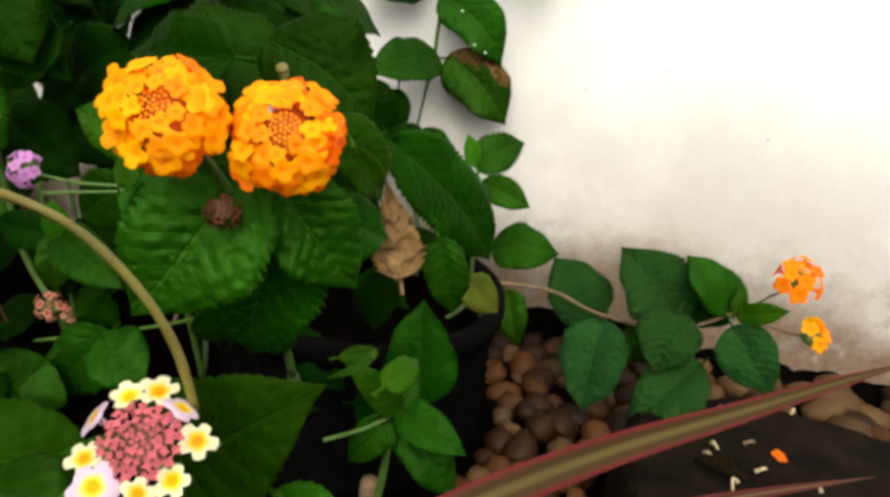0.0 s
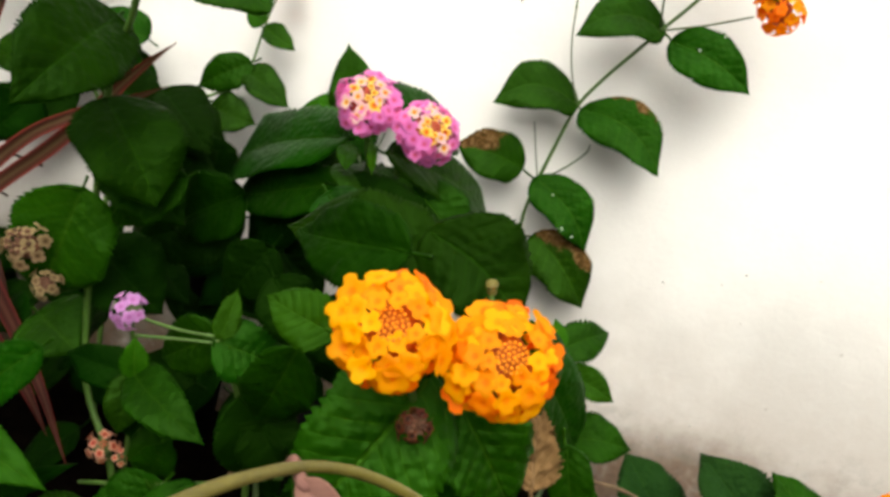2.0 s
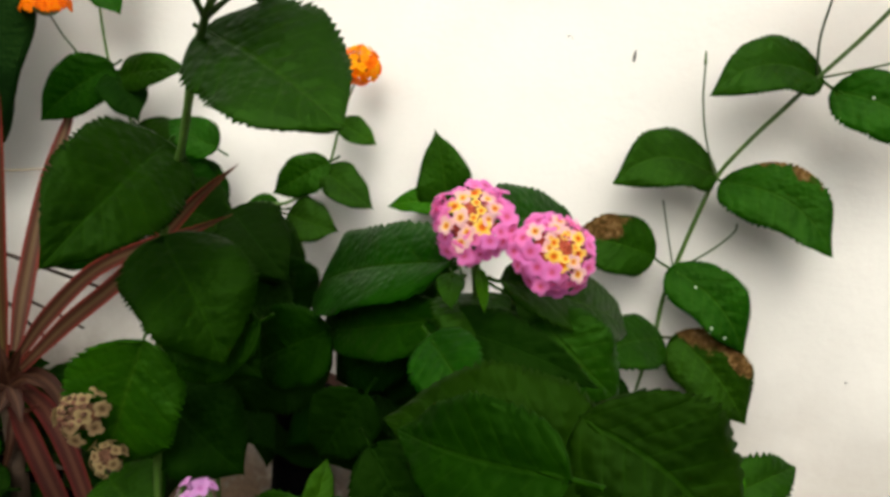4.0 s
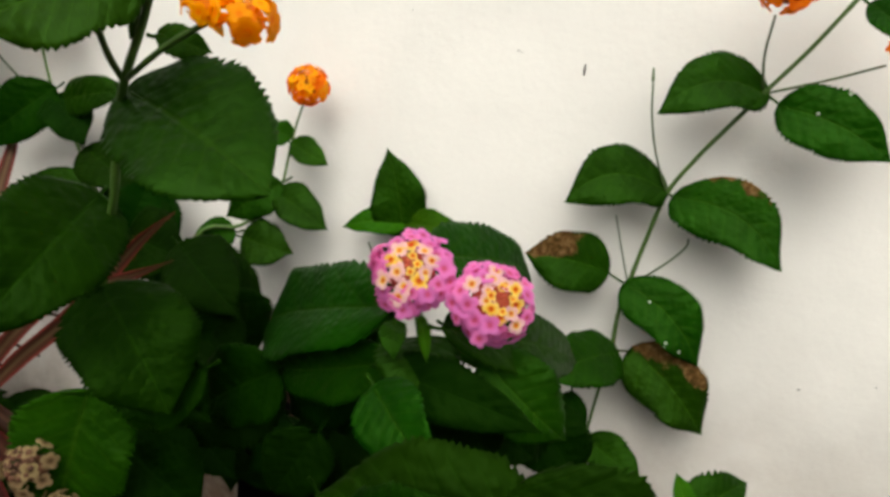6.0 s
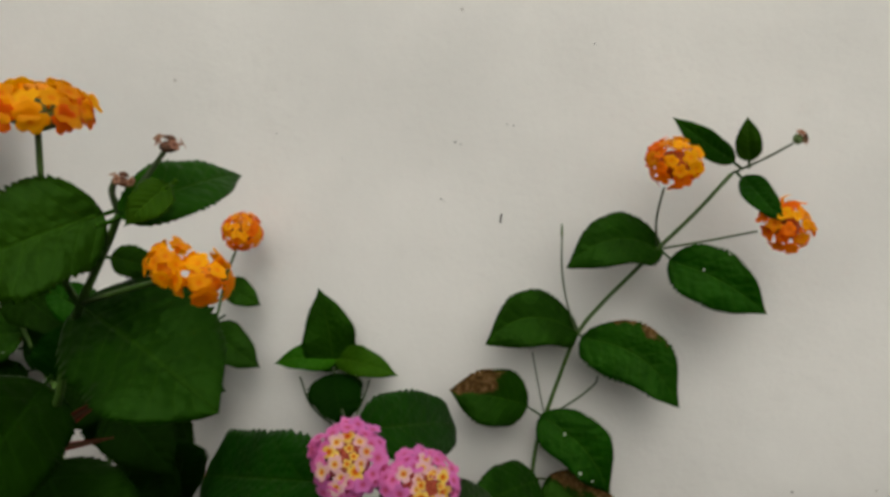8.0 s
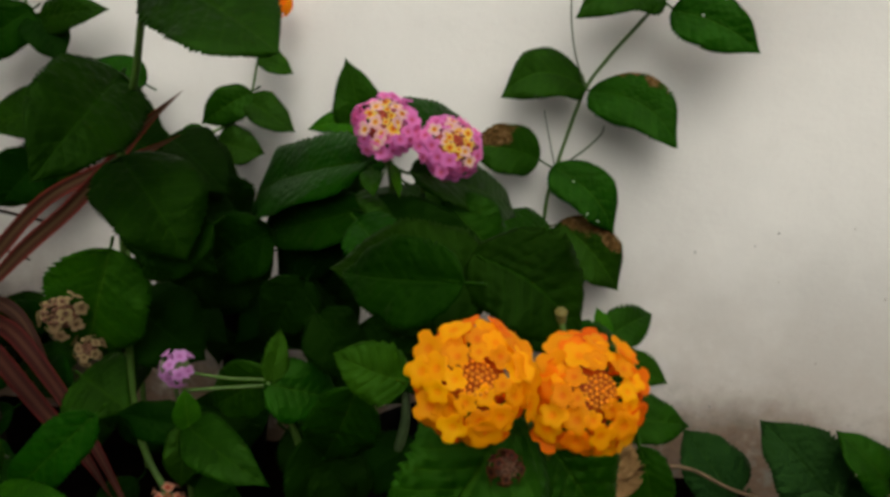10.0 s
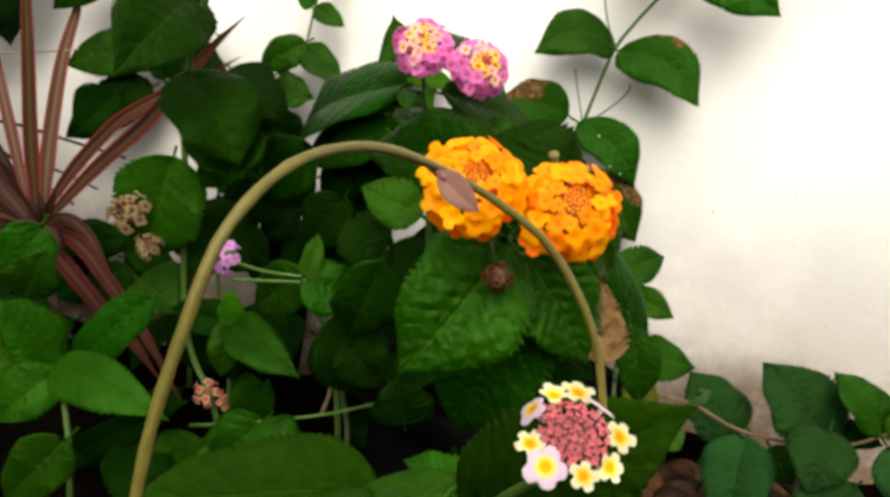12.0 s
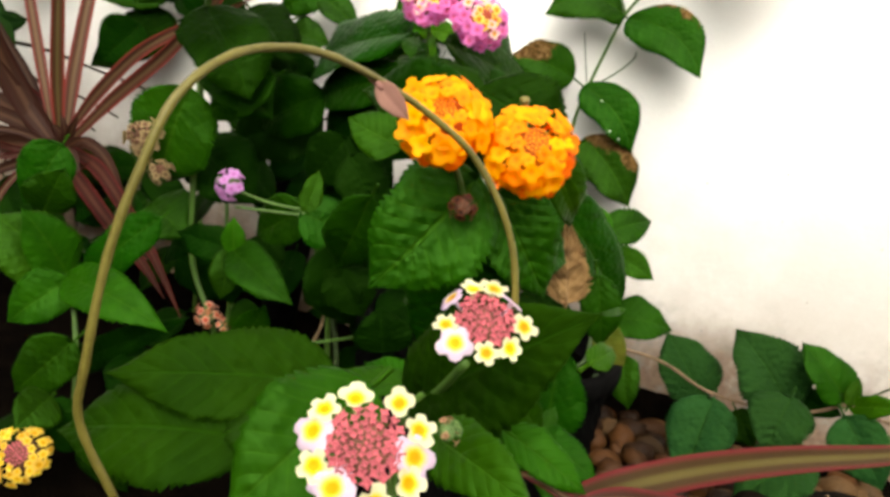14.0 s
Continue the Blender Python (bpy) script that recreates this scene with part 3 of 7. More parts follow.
FLORET = {k: [floret_mesh("floret", m, 5 if i != 1 else 4, (0.05, 0.12, -0.05)[i], (0.30, 0.34, 0.26)[i], 11 * i + 3) for i in range(3)] for k, m in PETAL.items()}
BUDS = {k: bud_mesh("bud", m) for k, m in BUD.items()}
STARS = star_mesh("bud", BUD["rose"])
CUP = [floret_mesh("floret", PETAL["cream"], 5, 0.26, 0.34, 71), floret_mesh("floret", PETAL["cream"], 5, 0.12, 0.38, 72), floret_mesh("floret", PETAL["cream"], 4, 0.34, 0.30, 73)]
WIDE = [floret_mesh("floret", PETAL["pale_lilac"], 4, -0.06, 0.30, 81), floret_mesh("floret", PETAL["pale_lilac"], 5, -0.12, 0.27, 82)]
head_count = [0]


def flower_head(plant, centre, radius, axis, rings, buds="amber", bud_rows=2, bud_size=0.085, flat=0.85, label="", core="green", lean=0.12):
    """A domed cluster: rings of (polar degrees, petal kind, floret radius as a share of the head's, gap share), closed buds on top."""
    head_count[0] += 1
    rng = random.Random(500 + head_count[0])
    ax = Vector(axis).normalized()
    turn = ax.to_track_quat("Z", "Y").to_matrix().to_4x4()
    at = Vector(centre) - Vector(plant.location)
    verts, faces = [], []
    for i in range(7):
        th = math.pi * i / 6
        for k in range(12):
            a = 2 * math.pi * k / 12
            r = 0.56 * radius * (1 + 0.06 * math.sin(3 * a + i))
            verts.append((r * math.sin(th) * math.cos(a), r * math.sin(th) * math.sin(a), r * flat * math.cos(th) - 0.10 * radius))
    for i in range(6):
        for k in range(12):
            a, c = i * 12 + k, i * 12 + (k + 1) % 12
            faces.append((a, a + 12, c + 12, c))
    head = mesh_part("flower_head", verts, faces, BUD[core], plant, label, matrix=Matrix.Translation(at) @ turn)

    def seat(mesh, name, polar, az, out, size, tilt, rise=0.0):
        d = Vector((math.sin(polar) * math.cos(az), math.sin(polar) * math.sin(az), math.cos(polar)))
        p = Vector((d.x, d.y, d.z * flat)) * out
        face = (d * (1 - rise) + Vector((0, 0, rise)) + Vector((rng.uniform(-1, 1), rng.uniform(-1, 1), rng.uniform(-1, 1))) * tilt).normalized()
        ob = new(name, mesh)
        ob.parent = head
        ob.matrix_basis = Matrix.Translation(p) @ face.to_track_quat("Z", "Y").to_matrix().to_4x4() @ Matrix.Rotation(rng.uniform(0, 6.28), 4, "Z") @ Matrix.Diagonal((size, size, size, 1))

    for polar, kind, share, gap in rings:
        th = radians(polar)
        size = radius * share
        n = max(3, int(2 * math.pi * math.sin(th) * (radius - size * 0.2) / (size * 1.72 * (1 + gap)) + 0.5))
        off = rng.uniform(0, 6.28)
        for k in range(n):
            seat(rng.choice(FLORET[rng.choice(kind.split())]), "floret", th + rng.uniform(-0.12, 0.12), off + 2 * math.pi * k / n + rng.uniform(-0.12, 0.12), (radius - size * 0.25) * rng.uniform(0.88, 1.09), size * rng.uniform(0.88, 1.14), 0.24, lean)
    bs = radius * bud_size
    seat(BUDS[buds], "bud", 0.02, 0, radius * 0.86, bs, 0.05)
    for row in range(1, bud_rows + 1):
        th = row * bs * 1.75 / (radius * 0.86)
        n = max(4, int(2 * math.pi * math.sin(th) * radius * 0.86 / (bs * 1.75)))
        for k in range(n):
            seat(BUDS[buds], "bud", th, 2 * math.pi * (k + 0.5 * (row % 2)) / n, radius * 0.86 * rng.uniform(0.96, 1.02), bs * rng.uniform(0.85, 1.1), 0.10)
    return head


def bud_crown(plant, centre, radius, axis, order, seed, label):
    """A low dome of square rose buds with a loose ring of cupped (c), wide (w) and half-turned (t) florets round it."""
    rng = random.Random(seed)
    turn = Vector(axis).normalized().to_track_quat("Z", "Y").to_matrix().to_4x4()
    at = Vector(centre) - Vector(plant.location)
    verts, faces = [], []
    for r, z in ((0.04, -0.62), (0.16, -0.50), (0.34, -0.22), (0.42, -0.06), (0.36, 0.06), (0.16, 0.12), (0.02, 0.13)):
        for k in range(14):
            a = 2 * math.pi * k / 14
            verts.append((r * radius * math.cos(a), r * radius * math.sin(a), z * radius))
    for i in range(6):
        for k in range(14):
            a, c = i * 14 + k, i * 14 + (k + 1) % 14
            faces.append((a, c, c + 14, a + 14))
    head = mesh_part("flower_head", verts, faces, BUD["brown"], plant, label, matrix=Matrix.Translation(at) @ turn)

    def seat(mesh, name, p, face, size):
        ob = new(name, mesh)
        ob.parent = head
        ob.matrix_basis = Matrix.Translation(p) @ Vector(face).normalized().to_track_quat("Z", "Y").to_matrix().to_4x4() @ Matrix.Rotation(rng.uniform(0, 6.28), 4, "Z") @ Matrix.Diagonal((size, size, size, 1))

    for row, (rr, n, bs) in enumerate(((0.0, 1, 0.050), (0.085, 6, 0.058), (0.185, 11, 0.072), (0.295, 15, 0.088), (0.41, 17, 0.108), (0.52, 17, 0.118))):
        for k in range(n):
            a = 2 * math.pi * (k + 0.5 * (row % 2)) / n + rng.uniform(-0.08, 0.08)
            q = rr + rng.uniform(-0.02, 0.02)
            c, d = math.cos(a), math.sin(a)
            seat(STARS, "bud", Vector((q * c, q * d, 0.17 - 0.42 * q * q + rng.uniform(-0.015, 0.015))) * radius, (q * 1.3 * c + rng.uniform(-0.15, 0.15), q * 1.3 * d + rng.uniform(-0.15, 0.15), 1.0), bs * radius * rng.uniform(0.85, 1.15))
    n = len(order)
    for k, kind in enumerate(order):
        a = 2 * math.pi * k / n + rng.uniform(-0.14, 0.14)
        q = rng.uniform(0.74, 0.86)
        c, d = math.cos(a), math.sin(a)
        size = radius * {"c": rng.uniform(0.25, 0.30), "w": rng.uniform(0.34, 0.40), "t": rng.uniform(0.28, 0.33)}[kind]
        out = {"c": 0.30, "w": 0.22, "t": 1.5}[kind]
        mesh = rng.choice(CUP if kind == "c" else WIDE)
        seat(mesh, "floret", Vector((q * c, q * d, rng.uniform(-0.04, 0.10))) * radius, (out * c + rng.uniform(-0.25, 0.25), out * d + rng.uniform(-0.25, 0.25), 1.0), size)
    return head


def strap(plant, points, width, skin="red", face=(0, -1, 0.3), gutter=0.25, name="blade", label=""):
    """A long pointed strap leaf along a line, folded like a shallow gutter."""
    line = spline(points, 8)
    n = len(line)
    verts, faces, uvs = [], [], []
    for sgn in (0, 1):
        for i, q in enumerate(line):
            s = i / (n - 1)
            d = line[min(i + 1, n - 1)] - line[max(i - 1, 0)]
            d = d / (np.linalg.norm(d) + 1e-9)
            f = np.array(face, float)
            f = f - d * f.dot(d)
            f = f / (np.linalg.norm(f) + 1e-9)
            side = np.cross(d, f)
            w = width * 0.5 * min(1.0, 0.55 + s * 2.2) * max(0.03, (1 - s ** 2.6))
            for j in range(7):
                v = -1 + j / 3
                verts.append(q + side * w * v + f * (gutter * w * (abs(v) - 0.5) + 0.03 * w * math.sin(11 * s + 3 * v)) - f * 0.0004 * sgn)
                uvs.append((s, 0.5 + 0.5 * v))
    off = n * 7
    for i in range(n - 1):
        for j in range(6):
            k = i * 7 + j
            faces.append((k, k + 1, k + 8, k + 7))
            faces.append((off + k, off + k + 7, off + k + 8, off + k + 1))
        for j in (0, 6):
            k = i * 7 + j
            faces.append((k, k + 7, off + k + 7, off + k))
    return mesh_part(name, verts, faces, STRIPE[skin], plant, label, uvs)


def box_geo(x0, x1, y0, y1, z0, z1):
    v = [(x, y, z) for x in (x0, x1) for y in (y0, y1) for z in (z0, z1)]
    return v, [(0, 1, 3, 2), (4, 6, 7, 5), (0, 4, 5, 1), (2, 3, 7, 6), (0, 2, 6, 4), (1, 5, 7, 3)]


# ---- the setting ----
def ground_height(x, y):
    return 0.004 * noise.noise(Vector((x * 9, y * 9, 3.1))) - 0.012


xs = np.concatenate([[-60, -12, -3], np.linspace(-1.0, 1.0, 61), [3, 12, 60]])
ys = np.concatenate([[-60, -12, -3], np.linspace(-0.6, 1.0, 49), [3, 12, 60]])
gv = [(x, y, ground_height(x, y) if abs(x) <= 1 and -0.6 <= y <= 1 else -0.012) for x in xs for y in ys]
gf = [(i * len(ys) + j, (i + 1) * len(ys) + j, (i + 1) * len(ys) + j + 1, i * len(ys) + j + 1) for i in range(len(xs) - 1) for j in range(len(ys) - 1)]
ground = tagged(mesh_part("ground", gv, gf, SOIL), "soil ground under the plants and gravel, shade put into its near-black colour", "ground", kind="structure")

WALL_SLOPE = -0.04


def wall_y(x, proud=0.0):
    """Depth of the wall's plastered face, which runs a little askew."""
    return 0.58 + WALL_SLOPE * x - proud


wv, wf = box_geo(-2.2, 2.4, 0.58, 0.74, -0.05, 2.3)
wall = tagged(mesh_part("wall_north", [(x, y + WALL_SLOPE * x, z) for x, y, z in wv], wf, PLASTER, smooth=False), "whitewashed plaster garden wall with soil-stained foot", "wall", kind="structure")
# Unseen walls, added around the plants only to shape the light on them.
for name, box in (("wall_south", (-2.2, 2.4, -1.56, -1.40, -0.05, 0.6)), ("wall_west", (-2.36, -2.2, -1.56, 0.74, -0.05, 2.3)), ("wall_east", (2.4, 2.56, -1.56, 0.74, -0.05, 2.3))):
    tagged(mesh_part(name, *box_geo(*box), PLAIN, smooth=False), "unseen plain grey wall added to block and bounce light", "wall", kind="structure")

rng = random.Random(5)
sv, sf = tube_geo([np.array((0, 0, -0.0030)), np.array((0, 0, 0.0)), np.array((0.0002, 0, 0.0030))], [0.0004, 0.0007, 0.0004], 6)
mark = mesh_part("wall_speck", [np.array((-0.0234, wall_y(-0.0234, 0.0006), 0.3286)) + v for v in sv], sf, CHARCOAL)
tagged(mark, "tiny dark speck stuck on the white wall", "speck")


def chip(x, z, r):
    n = 7
    pts = [(x + r * rng.uniform(0.5, 1.1) * math.cos(2 * math.pi * k / n), wall_y(x, 0.0006), z + r * rng.uniform(0.4, 1.0) * math.sin(2 * math.pi * k / n)) for k in range(n)]
    pts += [(q[0], q[1] + 0.0008, q[2]) for q in pts]
    fs = [tuple(range(n - 1, -1, -1))] + [(k, (k + 1) % n, n + (k + 1) % n, n + k) for k in range(n)]
    ob = mesh_part("chip", pts, fs, PLAIN, smooth=False)
    ob.parent = wall


for cx, cz in ((-0.052, 0.369), (-0.022, 0.383), (-0.055, 0.370), (-0.122, 0.353), (-0.060, 0.336), (0.018, 0.433), (-0.026, 0.383), (0.160, 0.192), (0.147, 0.182), (0.137, 0.070), (0.155, 0.084), (0.111, 0.174), (-0.058, 0.335), (-0.164, 0.364)):
    chip(cx, cz, rng.uniform(0.0004, 0.0009))

# slate slab lying in the gravel
outline = [(0.150, 0.435), (0.212, 0.468), (0.262, 0.452), (0.320, 0.432), (0.42, 0.395), (0.55, 0.35), (0.56, 0.16), (0.30, 0.14), (0.128, 0.17), (0.120, 0.27), (0.136, 0.345), (0.138, 0.400)]
edge = []
for (ax, ay), (bx, by) in zip(outline, outline[1:] + outline[:1]):
    for k in range(5):
        s = k / 5
        edge.append((ax + (bx - ax) * s + rng.uniform(-0.002, 0.002), ay + (by - ay) * s + rng.uniform(-0.002, 0.002)))
cx, cy = 0.32, 0.30
sv, sf, n = [], [], len(edge)
for shrink, z in ((1.0, -0.02), (1.0, 0.022), (0.985, 0.028), (0.96, 0.030), (0.7, 0.030), (0.35, 0.031)):
    for x, y in edge:
        px, py = cx + (x - cx) * shrink, cy + (y - cy) * shrink
        sv.append((px, py, z + (0.0016 * noise.noise(Vector((px * 40, py * 40, 0))) if z > 0 else 0)))
for r in range(5):
    for k in range(n):
        a, b = r * n + k, r * n + (k + 1) % n
        sf.append((a, b, b + n, a + n))
sf.append(tuple(5 * n + k for k in range(n)))
tagged(mesh_part("stone_slab", sv, sf, SLATE), "dark brown slate slab lying flat in the gravel", "stone slab")


def lathe(name, x, y, profile, mat, label, category, sides=48, wobble=0.0, tread=0.0):
    verts, faces = [], []
    for r, z in profile:
        for k in range(sides):
            a = 2 * math.pi * k / sides
            q = r * (1 + wobble * math.sin(3 * a + 1)) + (tread if math.sin(40 * a + 230 * z) > 0 and r > 0.0695 and z < 0.07 else 0.0)
            verts.append((x + q * math.cos(a), y + q * math.sin(a), z))
    for i in range(len(profile) - 1):
        for k in range(sides):
            a, b = i * sides + k, i * sides + (k + 1) % sides
            faces.append((a, b, b + sides, a + sides))
    faces.append(tuple(range(sides - 1, -1, -1)))
    faces.append(tuple((len(profile) - 1) * sides + k for k in range(sides)))
    return verts, faces


ribs = [(0.071 + 0.0016 * (i % 2), -0.012 + 0.006 * i) for i in range(13)]
tub = thing("planter_tub", (-0.004, 0.45, -0.014), "round black rubber planter tub with ribbed side", "planter")
mesh_part("body", *lathe("body", -0.004, 0.45, [(0.066, -0.014)] + ribs + [(0.076, 0.064), (0.079, 0.070), (0.078, 0.076), (0.074, 0.078), (0.070, 0.074), (0.068, 0.050), (0.02, 0.050)], RUBBER, "", "", 160, 0.0, 0.0022), RUBBER, tub)
mesh_part("soil", *lathe("soil", -0.004, 0.45, [(0.068, 0.052), (0.068, 0.058), (0.04, 0.060), (0.02, 0.061)], SOIL, "", ""), SOIL, tub, "dark potting soil")

# Pot shape stands in for a red-brown ledge; black body for the darkness below.
ledge_root = thing("ledge_pot", (-0.177, 0.556, -0.012), "pot shape standing in for a reddish brown ledge by the wall", "pot")
mesh_part("body", *lathe("body", -0.177, 0.556, [(0.012, -0.012), (0.014, 0.0), (0.018, 0.1056), (0.0182, 0.1146), (0.016, 0.1136), (0.01, 0.1006)], RUBBER, "", "", 40), RUBBER, ledge_root)
mesh_part("rim", *lathe("rim", -0.177, 0.556, [(0.0185, 0.1116), (0.020, 0.1126), (0.021, 0.1146), (0.021, 0.1186), (0.020, 0.1206), (0.0185, 0.1196), (0.0178, 0.1116)], CLAY, "", "", 40), CLAY, ledge_root, "reddish brown rim")

# small things fallen on the slab
drop = Vector((0.2184, 0.4061, 0.0315))
fallen = thing("fallen_floret", drop, "single orange floret fallen on the slab", "petal")
fo = new("corolla", FLORET["orange"][0])
fo.parent = fallen
fo.matrix_basis = Matrix.Translation((0, 0, 0.0012)) @ Euler((0.3, 0.2, 0)).to_matrix().to_4x4() @ Matrix.Diagonal((0.0042, 0.0042, 0.0042, 1))
for line in ([(0.2385, 0.3459, 0.0320), (0.2467, 0.3625, 0.0320), (0.2594, 0.3755, 0.0320), (0.2769, 0.3844, 0.0320), (0.2990, 0.3954, 0.0320)], [(0.2274, 0.3459, 0.0320), (0.2443, 0.3547, 0.0320), (0.2634, 0.3666, 0.0320)]):
    straw = thing("dry_straw", line[0], "pale dry curled straw on the slab", "straw", "dry straws")
    stem(straw, line, 0.0009, 0.0005, STRAW, "stalk")
for bx, by in ((0.209, 0.433), (0.203, 0.414), (0.191, 0.382), (0.186, 0.410), (0.180, 0.401), (0.230, 0.383), (0.202, 0.392), (0.239, 0.449), (0.199, 0.445)):
    bit = thing("leaf_litter", (bx, by, 0.031), "crumb of dry brown plant litter on the slab", "litter", "litter crumbs")
    d = rng.uniform(0, 6.28)
    ln = rng.uniform(0.004, 0.009)
    stem(bit, [(bx, by, 0.0315), (bx + ln * 0.5 * math.cos(d), by + ln * 0.5 * math.sin(d), 0.034), (bx + ln * math.cos(d + 0.5), by + ln * math.sin(d + 0.5), 0.0315)], 0.0010, 0.0004, rng.choice((STRAW, STEM_BROWN)), "crumb")


# soil and crumbs washed up along the wall foot, near-black to paint the shade there
rv, rf = [], []
steps = 150
for i in range(steps + 1):
    x = -0.50 + 1.0 * i / steps
    lump = 0.5 + 0.5 * noise.noise(Vector((x * 24, 1.7, 0))) + 0.3 * noise.noise(Vector((x * 80, 4.1, 0)))
    high = 0.008 + 0.012 * lump + 0.026 * (math.exp(-((x - 0.12) / 0.07) ** 2) + 0.5 * math.exp(-((x - 0.255) / 0.05) ** 2)) * (0.6 + 0.6 * lump)
    deep = 0.014 + 0.02 * lump + 0.018 * math.exp(-((x - 0.12) / 0.08) ** 2)
    for k in range(6):
        s = k / 5
        rv.append((x, wall_y(x) + 0.002 - deep * s, -0.016 + high * (1 - s) ** 1.4 + 0.003 * noise.noise(Vector((x * 120, s * 6, 9)))))
for i in range(steps):
    for k in range(5):
        a = i * 6 + k
        rf.append((a, a + 6, a + 7, a + 1))
tagged(mesh_part("soil_ridge", rv, rf, SOIL), "low ridge of soil along the wall foot, shade put into its near-black colour", "soil", kind="stuff")

# dark withered leaves lying on the slab
for k in range(6):
    bx, by = rng.uniform(0.135, 0.205), rng.uniform(0.30, 0.40)
    az, ln = rng.uniform(0, 6.28), rng.uniform(0.014, 0.028)
    shed = thing("withered_leaf", (bx, by, 0.031), "dark withered leaf lying on the slab", "leaf", "withered leaves")
    leaf(shed, "rotten", (bx, by, 0.034), (bx + ln * math.cos(az), by + ln * math.sin(az), 0.034 + rng.uniform(-0.001, 0.006)), (rng.uniform(-0.4, 0.4), rng.uniform(-0.5, 0.1), 1), ln * 0.5, 0.10, 0.2, crumple=0.25)

# lantana branch trailing over the gravel along the wall foot

trailing = thing("lantana_branch", (0.108, 0.500, 0.048), "trailing lantana branch with dull green leaves and orange flowers over gravel", "lantana plant")
stem(trailing, [(0.0691, 0.4700, 0.0754), (0.0854, 0.4700, 0.0758), (0.1047, 0.4800, 0.0700), (0.1283, 0.4800, 0.0611), (0.1536, 0.4700, 0.0626), (0.1704, 0.4600, 0.0679), (0.1863, 0.4600, 0.0747), (0.1983, 0.4550, 0.0844), (0.2116, 0.4500, 0.0821), (0.2234, 0.4400, 0.0837), (0.2264, 0.4350, 0.0878)], 0.0011, 0.0007, STEM_BROWN)
leaf(trailing, "mature", (0.0660, 0.5000, 0.0833), (0.1050, 0.5000, 0.0874), (-0.06, -0.81, 0.59), 0.0289, 0.1, 0.1)
leaf(trailing, "grey", (0.1300, 0.4900, 0.0533), (0.1019, 0.5000, 0.0847), (0.10, -0.92, 0.39), 0.0390, 0.05, 0.1, pointed=0.68)
leaf(trailing, "grey", (0.1726, 0.4700, 0.0693), (0.1364, 0.4850, 0.1023), (0.01, -0.91, 0.42), 0.0439, 0.06, 0.1, pointed=0.68)
leaf(trailing, "mature", (0.1971, 0.4600, 0.0846), (0.1681, 0.4700, 0.1081), (0.08, -0.88, 0.47), 0.0260, 0.08, 0.1, pointed=0.68)
leaf(trailing, "grey", (0.1676, 0.4550, 0.0778), (0.1587, 0.4400, 0.0485), (-0.24, -0.83, 0.50), 0.0348, 0.1, 0.1, pointed=0.68)
leaf(trailing, "grey", (0.1339, 0.4750, 0.0562), (0.1283, 0.4550, 0.0087), (-0.31, -0.86, 0.40), 0.0398, 0.08, 0.2, pointed=0.72)
leaf(trailing, "grey", (0.1827, 0.4500, 0.0516), (0.1470, 0.4300, 0.0211), (-0.23, -0.67, 0.71), 0.0335, 0.06, 0.15)
leaf(trailing, "grey", (0.1966, 0.4500, 0.0769), (0.2195, 0.4350, 0.0485), (-0.25, -0.92, 0.29), 0.0302, 0.1, 0.12)
leaf(trailing, "mature", (0.0758, 0.4700, 0.0700), (0.0866, 0.4600, 0.0430), (-0.01, -0.94, 0.34), 0.0195, 0.08, 0.2)
leaf(trailing, "young", (0.1990, 0.4550, 0.0831), (0.2171, 0.4400, 0.0961), (-0.70, -0.69, 0.18), 0.0133, 0.1, 0.1)
leaf(trailing, "dark", (0.1796, 0.4800, 0.0729), (0.2030, 0.4700, 0.0713), (-0.34, -0.86, 0.39), 0.0164, 0.06, 0.1)
leaf(trailing, "mid", (0.1968, 0.4550, 0.0842), (0.1995, 0.4600, 0.0995), (-0.34, -0.88, 0.35), 0.0080, 0.06, 0.1)
leaf(trailing, "mature", (0.1504, 0.4800, 0.0532), (0.1633, 0.4700, 0.0375), (-0.19, -0.89, 0.41), 0.0202, 0.06, 0.1)
stem(trailing, [(0.2009, 0.4550, 0.0866), (0.2073, 0.4500, 0.0968), (0.2117, 0.4400, 0.1077)], 0.0008, 0.0006, STEM_DARK)
flower_head(trailing, (0.2156, 0.4400, 0.1134), 0.0127, (-0.19, -0.48, 0.85), [(30, "orange", 0.36, 0.0), (75, "red_orange", 0.38, 0.3)], "amber", 1, 0.085, 0.85)
flower_head(trailing, (0.2292, 0.4350, 0.0865), 0.0097, (0.73, -0.38, 0.57), [(25, "orange", 0.4, 0.2), (70, "orange amber", 0.5, 0.3)], "amber", 1, 0.085, 0.85)

# lantana branch leaning on the wall

wall_branch = thing("lantana_branch", (0.006, 0.565, 0.121), "tall lantana branch with toothed leaves and orange flowers against wall", "lantana plant")
stem(wall_branch, [(0.0021, 0.5450, 0.1107), (0.0038, 0.5600, 0.1278), (0.0071, 0.5630, 0.1550), (0.0114, 0.5630, 0.1842)], 0.00072, 0.00104, STEM_GREEN)
stem(wall_branch, [(0.0114, 0.5630, 0.1842), (0.0119, 0.5630, 0.2020), (0.0147, 0.5630, 0.2191), (0.0198, 0.5620, 0.2433), (0.0265, 0.5600, 0.2697), (0.0373, 0.5570, 0.2886), (0.0487, 0.5540, 0.3046), (0.0622, 0.5500, 0.3231), (0.0775, 0.5450, 0.3438), (0.0918, 0.5400, 0.3661)], 0.00128, 0.00112, STEM_GREEN)
